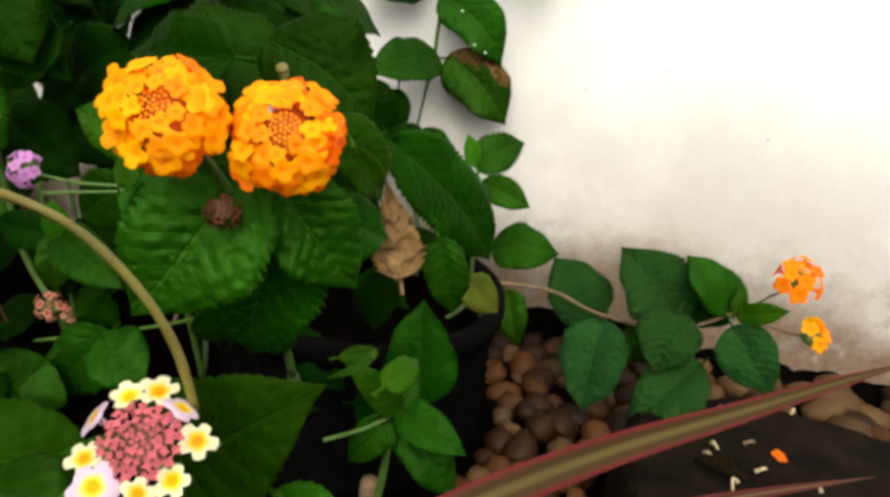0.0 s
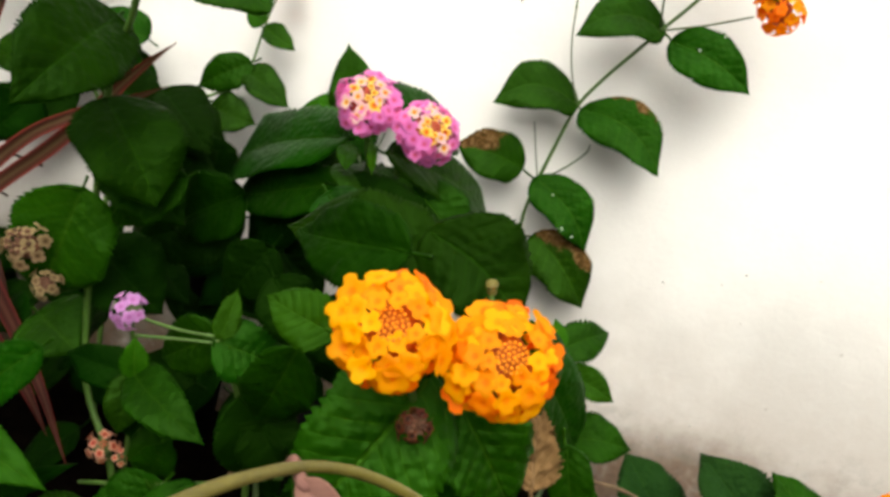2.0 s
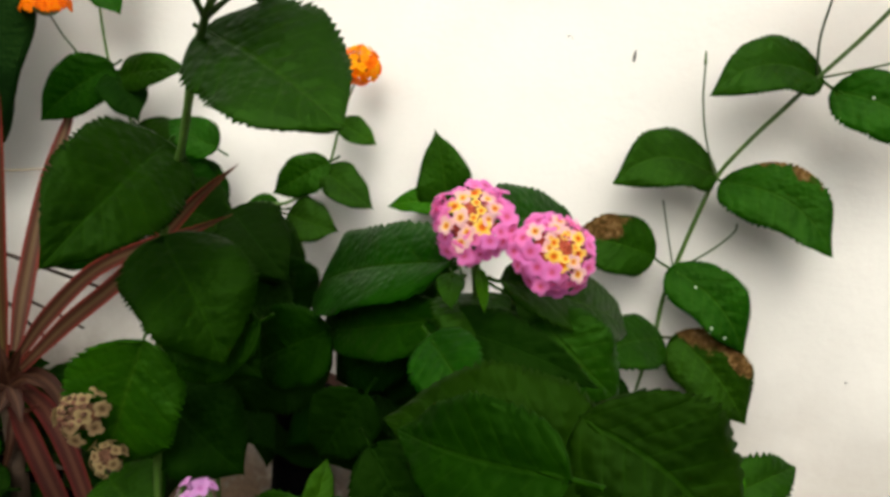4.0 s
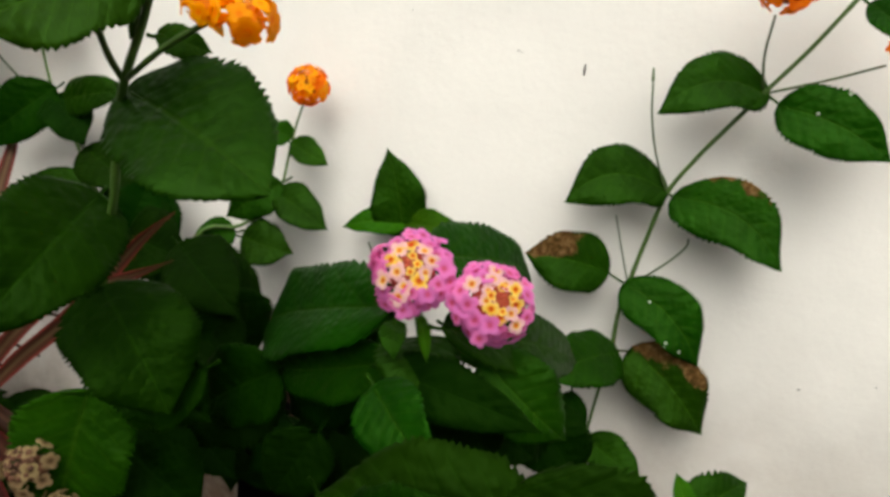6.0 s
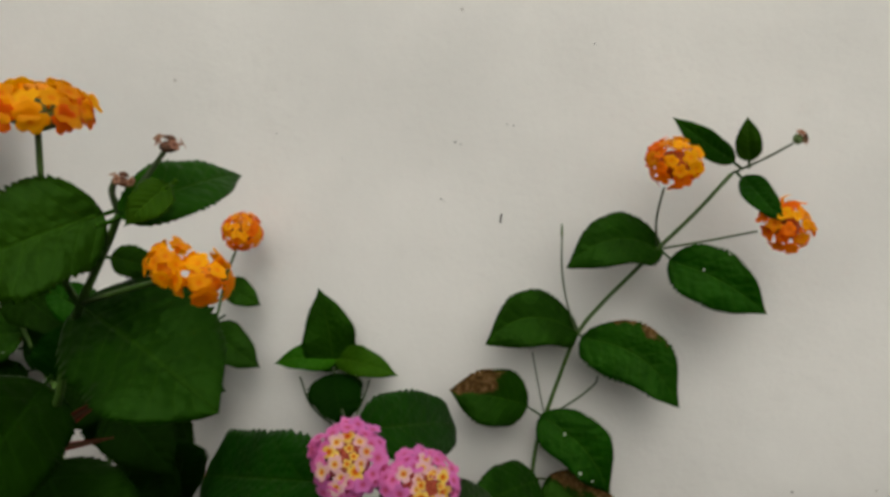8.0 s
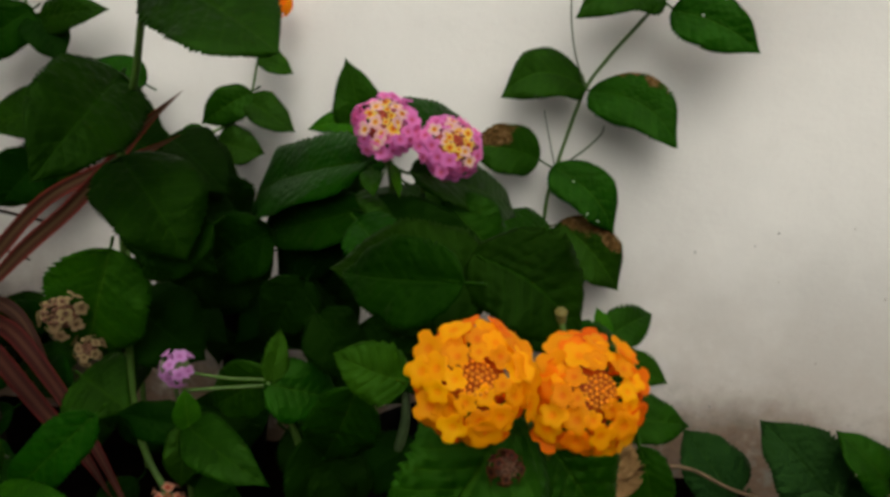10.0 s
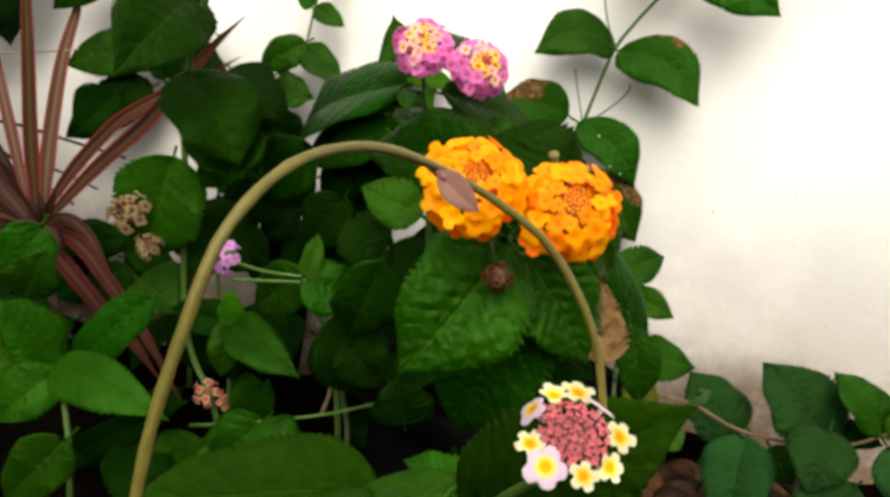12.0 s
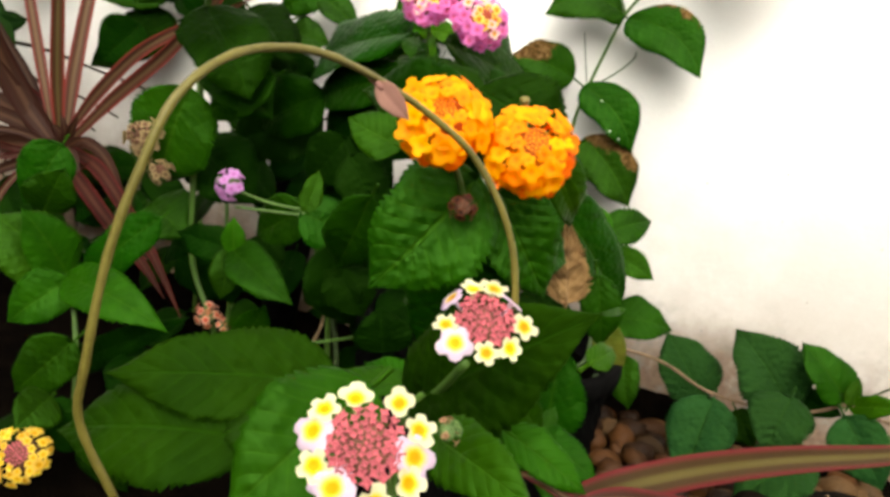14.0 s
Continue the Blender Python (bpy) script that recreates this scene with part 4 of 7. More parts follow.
stem(wall_branch, [(0.0262, 0.5600, 0.2703), (0.0180, 0.5560, 0.2880), (0.0129, 0.5530, 0.3067), (0.0107, 0.5520, 0.3247)], 0.00056, 0.00048, STEM_DARK)
stem(wall_branch, [(0.0107, 0.5520, 0.3240), (0.0104, 0.5520, 0.3268), (0.0100, 0.5520, 0.3302)], 0.00096, 0.0004, STEM_GREEN, "bud")
stem(wall_branch, [(0.0147, 0.5630, 0.2191), (0.0086, 0.5640, 0.2379), (0.0035, 0.5670, 0.2548)], 0.00048, 0.0004, STEM_DARK)
stem(wall_branch, [(0.0154, 0.5630, 0.2192), (0.0305, 0.5600, 0.2328), (0.0393, 0.5570, 0.2436), (0.0399, 0.5550, 0.2487)], 0.00064, 0.00048, STEM_DARK)
stem(wall_branch, [(0.0612, 0.5500, 0.3242), (0.0572, 0.5400, 0.3387), (0.0567, 0.5300, 0.3548)], 0.00064, 0.00056, STEM_DARK)
stem(wall_branch, [(0.0629, 0.5500, 0.3228), (0.0867, 0.5450, 0.3305), (0.1069, 0.5350, 0.3381)], 0.00064, 0.00056, STEM_DARK)
stem(wall_branch, [(0.0918, 0.5400, 0.3661), (0.1058, 0.5350, 0.3752), (0.1161, 0.5300, 0.3833)], 0.00064, 0.00056, STEM_DARK)
leaf(wall_branch, "mature", (0.0234, 0.5600, 0.2719), (-0.0240, 0.5470, 0.2598), (-0.05, -0.95, 0.30), 0.0339, 0.06, 0.12, node=(0.0265, 0.5600, 0.2697), pointed=0.62, bow=-0.27)
leaf(wall_branch, "scorched_edge", (0.0328, 0.5580, 0.2680), (0.0828, 0.5420, 0.2401), (-0.19, -0.93, 0.32), 0.0362, 0.06, 0.12, node=(0.0265, 0.5600, 0.2697), pointed=0.62, bow=0.24)
leaf(wall_branch, "mature", (0.0614, 0.5500, 0.3226), (0.0146, 0.5350, 0.3087), (-0.15, -0.97, 0.18), 0.0301, 0.06, 0.12, node=(0.0622, 0.5500, 0.3231), pointed=0.62, bow=-0.28)
leaf(wall_branch, "speckled", (0.0711, 0.5460, 0.3168), (0.1168, 0.5320, 0.2967), (-0.28, -0.94, 0.20), 0.0312, 0.06, 0.12, node=(0.0622, 0.5500, 0.3231), pointed=0.62, bow=0.1)
leaf(wall_branch, "speckled", (0.0152, 0.5600, 0.2194), (0.0544, 0.5480, 0.1857), (-0.13, -0.89, 0.43), 0.0324, 0.06, 0.12, node=(0.0147, 0.5630, 0.2191), pointed=0.62, bow=0.12)
leaf(wall_branch, "scorched_base", (0.0237, 0.5600, 0.1846), (0.0621, 0.5520, 0.1481), (-0.15, -0.91, 0.38), 0.0375, 0.06, 0.12, node=(0.0104, 0.5630, 0.1825), pointed=0.62, bow=0.1)
leaf(wall_branch, "scorched_tip", (0.0015, 0.5620, 0.2256), (-0.0408, 0.5520, 0.2306), (0.00, -0.97, 0.24), 0.0336, 0.06, 0.12, node=(0.0133, 0.5630, 0.2197), pointed=0.6)
leaf(wall_branch, "mature", (0.0131, 0.5580, 0.1824), (-0.0220, 0.5200, 0.1761), (-0.04, -0.89, 0.46), 0.0323, 0.06, 0.1, node=(0.0127, 0.5630, 0.1825), pointed=0.68)
leaf(wall_branch, "mature", (0.0060, 0.5560, 0.1329), (0.0359, 0.5450, 0.1186), (-0.09, -0.82, 0.57), 0.0231, 0.06, 0.12, pointed=0.66)
leaf(wall_branch, "dark", (0.0225, 0.5400, 0.1193), (0.0450, 0.5200, 0.1009), (-0.22, -0.78, 0.58), 0.0241, 0.06, 0.1, pointed=0.68)
leaf(wall_branch, "mature", (0.0903, 0.5400, 0.3732), (0.0567, 0.5300, 0.3904), (-0.24, -0.96, 0.14), 0.0134, 0.06, 0.12)
leaf(wall_branch, "mid", (0.0986, 0.5380, 0.3743), (0.0941, 0.5350, 0.3950), (-0.30, -0.95, 0.14), 0.0126, 0.06, 0.12)
leaf(wall_branch, "mature", (0.0975, 0.5370, 0.3634), (0.1123, 0.5150, 0.3438), (-0.32, -0.92, 0.21), 0.0136, 0.06, 0.12)
leaf(wall_branch, "dark", (-0.0068, 0.5400, 0.1621), (-0.0062, 0.5300, 0.1280), (0.00, -0.96, 0.28), 0.0180, 0.06, 0.1)
flower_head(wall_branch, (0.0589, 0.5250, 0.3674), 0.0146, (-0.07, -0.52, 0.85), [(22, "amber", 0.22, 0.2), (50, "amber orange", 0.28, 0.15), (78, "orange amber", 0.30, 0.2), (104, "orange", 0.30, 0.25), (130, "orange red_orange", 0.28, 0.3)], "amber", 1, 0.085, 0.85, core="gap_shade")
flower_head(wall_branch, (0.1175, 0.5270, 0.3428), 0.0138, (0.54, -0.74, 0.41), [(22, "amber", 0.22, 0.2), (50, "amber orange", 0.28, 0.15), (78, "orange amber", 0.30, 0.2), (104, "orange", 0.30, 0.25), (130, "orange red_orange", 0.28, 0.3)], "amber", 1, 0.085, 0.85, core="gap_shade")
flower_head(wall_branch, (0.1184, 0.5300, 0.3857), 0.0048, (0.8, -0.13, 0.59), [(50, "faded", 0.45, 0.6)], "brown", 1, 0.2, 0.85)

# small serrated shoot by the branch

shoot = thing("lantana_shoot", (0.054, 0.470, 0.092), "small lantana shoot with two toothed leaves", "lantana plant")
stem(shoot, [(0.0542, 0.4600, 0.0818), (0.0519, 0.4750, 0.1109), (0.0495, 0.4850, 0.1363), (0.0469, 0.4900, 0.1445)], 0.0011, 0.0008, STEM_GREEN)
leaf(shoot, "mature", (0.0477, 0.4850, 0.1383), (0.0739, 0.5000, 0.1508), (-0.08, -0.92, 0.39), 0.0234, 0.1, 0.15, teeth=2, pointed=0.66)
leaf(shoot, "mid", (0.0536, 0.4800, 0.1287), (0.0811, 0.4720, 0.1212), (-0.09, -0.90, 0.43), 0.0181, 0.1, 0.15, teeth=2, pointed=0.68)
leaf(shoot, "young", (0.0480, 0.4800, 0.1392), (0.0411, 0.4900, 0.1538), (-0.23, -0.85, 0.47), 0.0093, 0.06, 0.1)

# pink lantana

pink = thing("lantana_plant", (-0.061, 0.450, 0.160), "bushy lantana with two pink and cream flower heads among glossy leaves", "lantana plant")
flower_head(pink, (-0.0653, 0.4000, 0.2442), 0.0136, (0.11, -0.85, 0.51), [(14, "yellow_eye", 0.13, 0.6), (30, "cream_eye yellow_eye", 0.21, -0.05), (50, "pink cream_eye pink", 0.25, -0.1), (72, "pink", 0.24, -0.1), (94, "pink", 0.25, -0.1), (114, "pink", 0.25, -0.05)], "red", 1, 0.07, 0.68, core="red", lean=0.35)
flower_head(pink, (-0.0386, 0.4000, 0.2386), 0.0131, (0.40, -0.82, 0.40), [(14, "yellow_eye", 0.13, 0.6), (30, "cream_eye yellow_eye", 0.21, -0.05), (50, "pink cream_eye pink", 0.25, -0.1), (72, "pink", 0.24, -0.1), (94, "pink", 0.25, -0.1), (114, "pink", 0.25, -0.05)], "red", 2, 0.07, 0.68, core="red", lean=0.35)
stem(pink, [(-0.0671, 0.4100, 0.2382), (-0.0648, 0.4200, 0.2179), (-0.0629, 0.4400, 0.1875)], 0.001, 0.0012, STEM_GREEN)
stem(pink, [(-0.0407, 0.4100, 0.2325), (-0.0520, 0.4200, 0.2138), (-0.0618, 0.4400, 0.1877)], 0.001, 0.0012, STEM_GREEN)
stem(pink, [(-0.0629, 0.4400, 0.1875), (-0.0587, 0.4600, 0.1295)], 0.0018, 0.002, STEM_DARK)
stem(pink, [(-0.1317, 0.5720, 0.2211), (-0.1216, 0.5680, 0.2052), (-0.1014, 0.5550, 0.1986)], 0.0006, 0.0007, STEM_DARK)
stem(pink, [(-0.1121, 0.5730, 0.2295), (-0.1072, 0.5680, 0.2155), (-0.0933, 0.5450, 0.2005)], 0.0008, 0.001, STEM_DARK)
stem(pink, [(-0.0891, 0.5700, 0.2252), (-0.0907, 0.5650, 0.2157), (-0.0928, 0.5500, 0.2041)], 0.0005, 0.0007, STEM_DARK)
leaf(pink, "mature", (-0.1122, 0.5740, 0.2293), (-0.1266, 0.5740, 0.2763), (0.14, -0.90, 0.41), 0.0315, 0.04, 0.2, pointed=0.85)
leaf(pink, "young", (-0.1131, 0.5740, 0.2345), (-0.1465, 0.5660, 0.2290), (0.16, -0.87, 0.46), 0.0175, 0.12, 0.1, teeth=0.7)
leaf(pink, "young", (-0.1096, 0.5740, 0.2348), (-0.0716, 0.5660, 0.2310), (0.08, -0.89, 0.45), 0.0179, 0.12, 0.1, teeth=0.7)
leaf(pink, "dark", (-0.1102, 0.5700, 0.2245), (-0.0997, 0.5560, 0.1999), (0.11, -0.87, 0.49), 0.0328, 0.1, 0.1, pointed=0.68)
leaf(pink, "mature", (-0.0657, 0.4300, 0.2448), (-0.0283, 0.5000, 0.2292), (0.80, -0.31, 0.51), 0.0301, 0.1, 0.1, pointed=0.72)
leaf(pink, "mature", (-0.0519, 0.4100, 0.2249), (-0.0028, 0.4700, 0.2039), (0.02, -0.86, 0.51), 0.0253, 0.08, 0.1, label="glossy leaf")
leaf(pink, "brown_tip", (-0.0795, 0.4200, 0.2261), (-0.1570, 0.4870, 0.1926), (0.26, -0.82, 0.51), 0.0428, 0.08, 0.1, pointed=0.56)
leaf(pink, "mature", (-0.0765, 0.4200, 0.2056), (-0.1448, 0.4700, 0.1773), (-0.60, -0.80, 0.05), 0.0258, 0.08, 0.1)
leaf(pink, "dark", (-0.0714, 0.4100, 0.2056), (-0.0175, 0.4000, 0.1982), (-0.12, -0.91, 0.39), 0.0213, 0.1, 0.1)
leaf(pink, "mature", (-0.0736, 0.4000, 0.2025), (-0.0484, 0.3800, 0.1872), (-0.28, -0.78, 0.56), 0.0248, 0.06, 0.1)
leaf(pink, "dark", (-0.0918, 0.4400, 0.1865), (-0.1324, 0.4700, 0.1546), (-0.41, -0.86, -0.29), 0.0259, 0.06, 0.1)
leaf(pink, "mature", (-0.0646, 0.4200, 0.2159), (-0.0581, 0.4000, 0.1992), (0.07, -0.63, 0.78), 0.0291, 0.12, 0.1)
leaf(pink, "dark", (-0.0857, 0.4400, 0.1974), (-0.1135, 0.4600, 0.1551), (-0.18, -0.93, -0.32), 0.0328, 0.06, 0.1)
leaf(pink, "mature", (-0.0807, 0.4400, 0.2166), (-0.1364, 0.4700, 0.1897), (-0.53, -0.83, 0.19), 0.0313, 0.1, 0.1)
leaf(pink, "mature", (-0.0396, 0.4200, 0.2118), (-0.0088, 0.4200, 0.1882), (0.19, -0.95, 0.25), 0.0296, 0.1, 0.1)
leaf(pink, "dark", (-0.0533, 0.4400, 0.1916), (-0.0375, 0.4500, 0.1595), (0.40, -0.91, -0.09), 0.0312, 0.06, 0.1)
leaf(pink, "young", (-0.0630, 0.4100, 0.2270), (-0.0575, 0.4000, 0.2150), (0.05, -0.75, 0.65), 0.0045, 0.06, 0.3)
leaf(pink, "mid", (-0.0720, 0.4100, 0.2240), (-0.0688, 0.4000, 0.2147), (0.06, -0.67, 0.74), 0.0094, 0.06, 0.1)
leaf(pink, "dark", (-0.1785, 0.4900, 0.1984), (-0.1625, 0.5000, 0.1698), (0.50, -0.86, -0.02), 0.0391, 0.08, 0.1, pointed=0.68)
leaf(pink, "deep", (-0.1306, 0.4500, 0.1830), (-0.1716, 0.4600, 0.1545), (-0.24, -0.97, 0.01), 0.0359, 0.06, 0.1)
leaf(pink, "dark", (-0.1083, 0.4500, 0.1533), (-0.1271, 0.4600, 0.1196), (-0.02, -0.96, -0.27), 0.0353, 0.06, 0.1)
leaf(pink, "dark", (-0.0891, 0.4000, 0.1599), (-0.0669, 0.4000, 0.1328), (0.30, -0.92, 0.25), 0.0268, 0.06, 0.1)
leaf(pink, "dark", (-0.1074, 0.4400, 0.1626), (-0.1240, 0.4400, 0.1307), (0.08, -1.00, -0.04), 0.0308, 0.06, 0.1)

leaf(pink, "dark", (-0.1393, 0.4750, 0.1660), (-0.1926, 0.4650, 0.1391), (0.38, -0.85, 0.37), 0.0425, 0.06, 0.12)
leaf(pink, "mature", (-0.0570, 0.4450, 0.2146), (-0.0314, 0.4500, 0.2024), (0.08, -0.89, 0.45), 0.0186, 0.06, 0.12)
leaf(pink, "dark", (-0.1847, 0.5000, 0.1577), (-0.2218, 0.5000, 0.1705), (0.43, -0.84, 0.34), 0.0379, 0.06, 0.12)

# orange lantana in front

orange = thing("lantana_plant", (0.015, 0.330, 0.010), "lantana bush with two full orange flower heads over broad leaves", "lantana plant")
flower_head(orange, (-0.0160, 0.2500, 0.2013), 0.0127, (0.06, -0.89, 0.45), [(27, "amber", 0.19, 0.25), (45, "amber", 0.25, 0.0), (64, "amber", 0.29, 0.0), (84, "amber amber orange", 0.30, 0.0), (104, "orange", 0.30, 0.0), (122, "orange", 0.28, 0.0)], "amber", 3, 0.050, 0.7, "domed orange flower cluster", core="gap_shade", lean=0.4)
flower_head(orange, (0.0089, 0.2580, 0.1982), 0.0129, (0.19, -0.86, 0.46), [(27, "amber", 0.19, 0.25), (45, "amber", 0.25, 0.0), (64, "amber amber orange", 0.29, 0.0), (84, "orange amber", 0.30, 0.0), (104, "orange", 0.30, 0.0), (122, "orange", 0.28, 0.0)], "amber", 3, 0.050, 0.7, "domed orange flower cluster", core="gap_shade", lean=0.4)
stem(orange, [(-0.0158, 0.2620, 0.1931), (-0.0099, 0.2700, 0.1798), (-0.0100, 0.2800, 0.1671), (-0.0068, 0.3000, 0.1368), (-0.0046, 0.3200, 0.0933)], 0.0009, 0.0015, STEM_GREEN)
stem(orange, [(0.0091, 0.2650, 0.1905), (-0.0020, 0.2750, 0.1803), (-0.0070, 0.2850, 0.1703)], 0.001, 0.0012, STEM_GREEN)
stem(orange, [(0.0022, 0.2750, 0.2095), (0.0050, 0.2750, 0.2001), (0.0041, 0.2800, 0.1823)], 0.0007, 0.0009, STEM_GREEN)
stem(orange, [(0.0027, 0.2750, 0.2083), (0.0024, 0.2750, 0.2099), (0.0022, 0.2740, 0.2112)], 0.0011, 0.0016, STEM_OLIVE, "bud")
leaf(orange, "deep", (-0.0173, 0.3370, 0.1990), (-0.0697, 0.3330, 0.2009), (0.08, -0.88, 0.48), 0.0369, 0.06, 0.1, pointed=0.66)
leaf(orange, "deep", (-0.0203, 0.3370, 0.2082), (0.0157, 0.3330, 0.1860), (0.08, -0.95, 0.31), 0.0357, 0.06, 0.1, pointed=0.6, bow=0.12)
leaf(orange, "mid", (-0.0339, 0.2750, 0.1883), (-0.0527, 0.2750, 0.1936), (0.12, -0.89, 0.43), 0.0150, 0.06, 0.1)
leaf(orange, "quilted", (-0.0077, 0.2740, 0.1826), (-0.0303, 0.2560, 0.1456), (0.22, -0.92, 0.31), 0.0387, 0.07, 0.16, pointed=0.68)
leaf(orange, "quilted", (0.0018, 0.2860, 0.1668), (-0.0167, 0.3060, 0.1049), (0.08, -0.88, 0.30), 0.0400, 0.05, 0.25, pointed=0.72)
leaf(orange, "quilted", (-0.0017, 0.2800, 0.1812), (0.0233, 0.2850, 0.1481), (0.37, -0.92, 0.14), 0.0271, 0.1, 0.1, pointed=0.7)
leaf(orange, "mature", (0.0151, 0.4000, 0.1634), (0.0666, 0.4450, 0.0970), (0.04, -0.82, 0.58), 0.0347, 0.06, 0.12, pointed=0.62)
leaf(orange, "mature", (0.0118, 0.3000, 0.1632), (0.0276, 0.3100, 0.1566), (0.60, -0.70, 0.38), 0.0213, 0.06, 0.1)
leaf(orange, "dark", (0.0199, 0.3500, 0.1252), (0.0193, 0.3500, 0.1003), (0.15, -0.99, -0.00), 0.0174, 0.06, 0.1)
leaf(orange, "mature", (0.0415, 0.3400, 0.1458), (0.0501, 0.3400, 0.1167), (0.17, -0.98, 0.05), 0.0176, 0.06, 0.2)
leaf(orange, "yellowing", (0.0530, 0.4000, 0.1059), (0.0696, 0.4000, 0.0909), (0.22, -0.95, 0.24), 0.0164, 0.06, 0.1)
leaf(orange, "mature", (0.0396, 0.3700, 0.0593), (0.0357, 0.3800, 0.1026), (0.10, -0.97, 0.23), 0.0322, 0.06, 0.15, pointed=0.68)
leaf(orange, "dry", (0.0309, 0.3189, 0.1405), (0.0235, 0.3180, 0.1745), (0.13, -0.95, 0.28), 0.0165, 0.03, -0.5, label="dried curled brown leaf", teeth=2.5, pointed=1.2, crumple=0.16)
leaf(orange, "young", (0.0185, 0.2900, 0.1886), (0.0270, 0.3000, 0.1754), (0.33, -0.84, -0.42), 0.0072, 0.06, 0.1)
leaf(orange, "mid", (0.0140, 0.2900, 0.1959), (0.0270, 0.3000, 0.1708), (0.67, -0.74, 0.05), 0.0172, 0.06, 0.1)
leaf(orange, "mid", (0.0340, 0.3350, 0.0747), (0.0126, 0.3250, 0.0993), (0.57, -0.80, 0.17), 0.0126, 0.1, 0.1)
leaf(orange, "mature", (0.0347, 0.3350, 0.0743), (0.0631, 0.3250, 0.0656), (-0.01, -0.67, 0.74), 0.0167, 0.1, 0.1)
leaf(orange, "mature", (0.0298, 0.3350, 0.0694), (0.0162, 0.3300, 0.0503), (-0.10, -0.94, 0.32), 0.0150, 0.12, 0.1)
leaf(orange, "mature", (0.0356, 0.3400, 0.0669), (0.0610, 0.3300, 0.0402), (0.17, -0.86, 0.49), 0.0204, 0.1, 0.1)
leaf(orange, "mid", (0.0110, 0.3300, 0.0980), (0.0241, 0.3400, 0.0982), (0.50, -0.67, 0.55), 0.0065, 0.06, 0.1)
leaf(orange, "mature", (0.0352, 0.3350, 0.0765), (0.0391, 0.3450, 0.0848), (0.16, -0.67, 0.73), 0.0077, 0.06, 0.1)
stem(orange, [(0.0349, 0.3350, 0.0738), (0.0313, 0.3400, 0.0563), (0.0283, 0.3450, 0.0248), (0.0224, 0.3500, -0.0212)], 0.0013, 0.0019, STEM_GREEN)
stem(orange, [(0.0349, 0.3350, 0.0738), (0.0214, 0.3300, 0.0674), (0.0083, 0.3200, 0.0669)], 0.0008, 0.0009, STEM_GREEN)
stem(orange, [(0.0234, 0.3500, 0.0261), (0.0229, 0.3500, -0.0071), (0.0224, 0.3500, -0.0433)], 0.004, 0.0048, STEM_BROWN, label="woody grey-brown base")
leaf(orange, "dark", (-0.0697, 0.3600, 0.1142), (-0.0724, 0.3600, 0.0920), (0.22, -0.98, -0.03), 0.0229, 0.06, 0.1)
leaf(orange, "mature", (-0.0588, 0.3400, 0.1540), (-0.0749, 0.3600, 0.1132), (0.02, -0.90, -0.45), 0.0265, 0.06, 0.1)
leaf(orange, "deep", (-0.0255, 0.3100, 0.2061), (-0.0648, 0.3300, 0.1999), (-0.47, -0.84, 0.27), 0.0272, 0.06, 0.1)
leaf(orange, "dark", (-0.0794, 0.3600, 0.1224), (-0.0650, 0.3700, 0.0842), (0.61, -0.79, 0.02), 0.0330, 0.06, 0.1)
flower_head(orange, (-0.0073, 0.2600, 0.1770), 0.0045, (0.39, -0.77, 0.51), [(40, "dead faded dead", 0.34, 0.6), (80, "dead", 0.36, 0.5), (120, "dead faded", 0.36, 0.5)], "brown", 2, 0.14, 0.8, "withered dark flower cluster", core="brown")

# cream and pink lantana with a long drooping stalk

cream = thing("lantana_plant", (-0.040, 0.240, 0.051), "lantana with half-open cream and rose flower heads on broad leaves", "lantana plant")
bud_crown(cream, (0.0135, 0.1780, 0.1729), 0.0094, (0.10, -0.59, 0.80), "ctcctcwcc", 7, "half-open cluster of rose buds ringed by cream florets")
bud_crown(cream, (0.0006, 0.1580, 0.1531), 0.0113, (0.11, -0.70, 0.70), "wccccwcwcc", 12, "half-open cluster of rose buds ringed by cream florets")
leaf(cream, "wrinkled", (-0.0289, 0.2250, 0.1273), (-0.0795, 0.2000, 0.1263), (0.33, -0.70, 0.63), 0.0268, 0.06, 0.05)
leaf(cream, "wrinkled", (-0.0410, 0.2050, 0.1165), (-0.0941, 0.2000, 0.1055), (-0.07, -0.73, 0.68), 0.0288, 0.06, 0.1)
leaf(cream, "mid", (-0.0081, 0.1850, 0.1485), (-0.0235, 0.1600, 0.1298), (0.26, -0.68, 0.69), 0.0258, 0.06, 0.1, pointed=0.7)
leaf(cream, "wrinkled", (-0.0013, 0.2150, 0.1353), (0.0352, 0.1950, 0.1753), (-0.56, -0.82, 0.10), 0.0297, 0.08, 0.1, pointed=0.68)
leaf(cream, "mid", (0.0083, 0.1850, 0.1438), (0.0313, 0.1700, 0.1434), (-0.43, -0.68, 0.59), 0.0143, 0.1, 0.1)
leaf(cream, "mid", (0.0227, 0.2150, 0.1335), (0.0445, 0.2100, 0.1263), (0.08, -0.68, 0.73), 0.0111, 0.08, 0.1)
leaf(cream, "mid", (-0.0036, 0.2350, 0.1273), (-0.0231, 0.2400, 0.1293), (-0.11, -0.71, 0.70), 0.0128, 0.06, 0.1)
leaf(cream, "mid", (-0.0048, 0.2350, 0.1273), (-0.0005, 0.2400, 0.1372), (0.12, -0.91, 0.40), 0.0096, 0.06, 0.1)
leaf(cream, "mid", (-0.0050, 0.2200, 0.1355), (-0.0295, 0.2200, 0.1310), (-0.15, -0.58, 0.80), 0.0086, 0.06, 0.1)
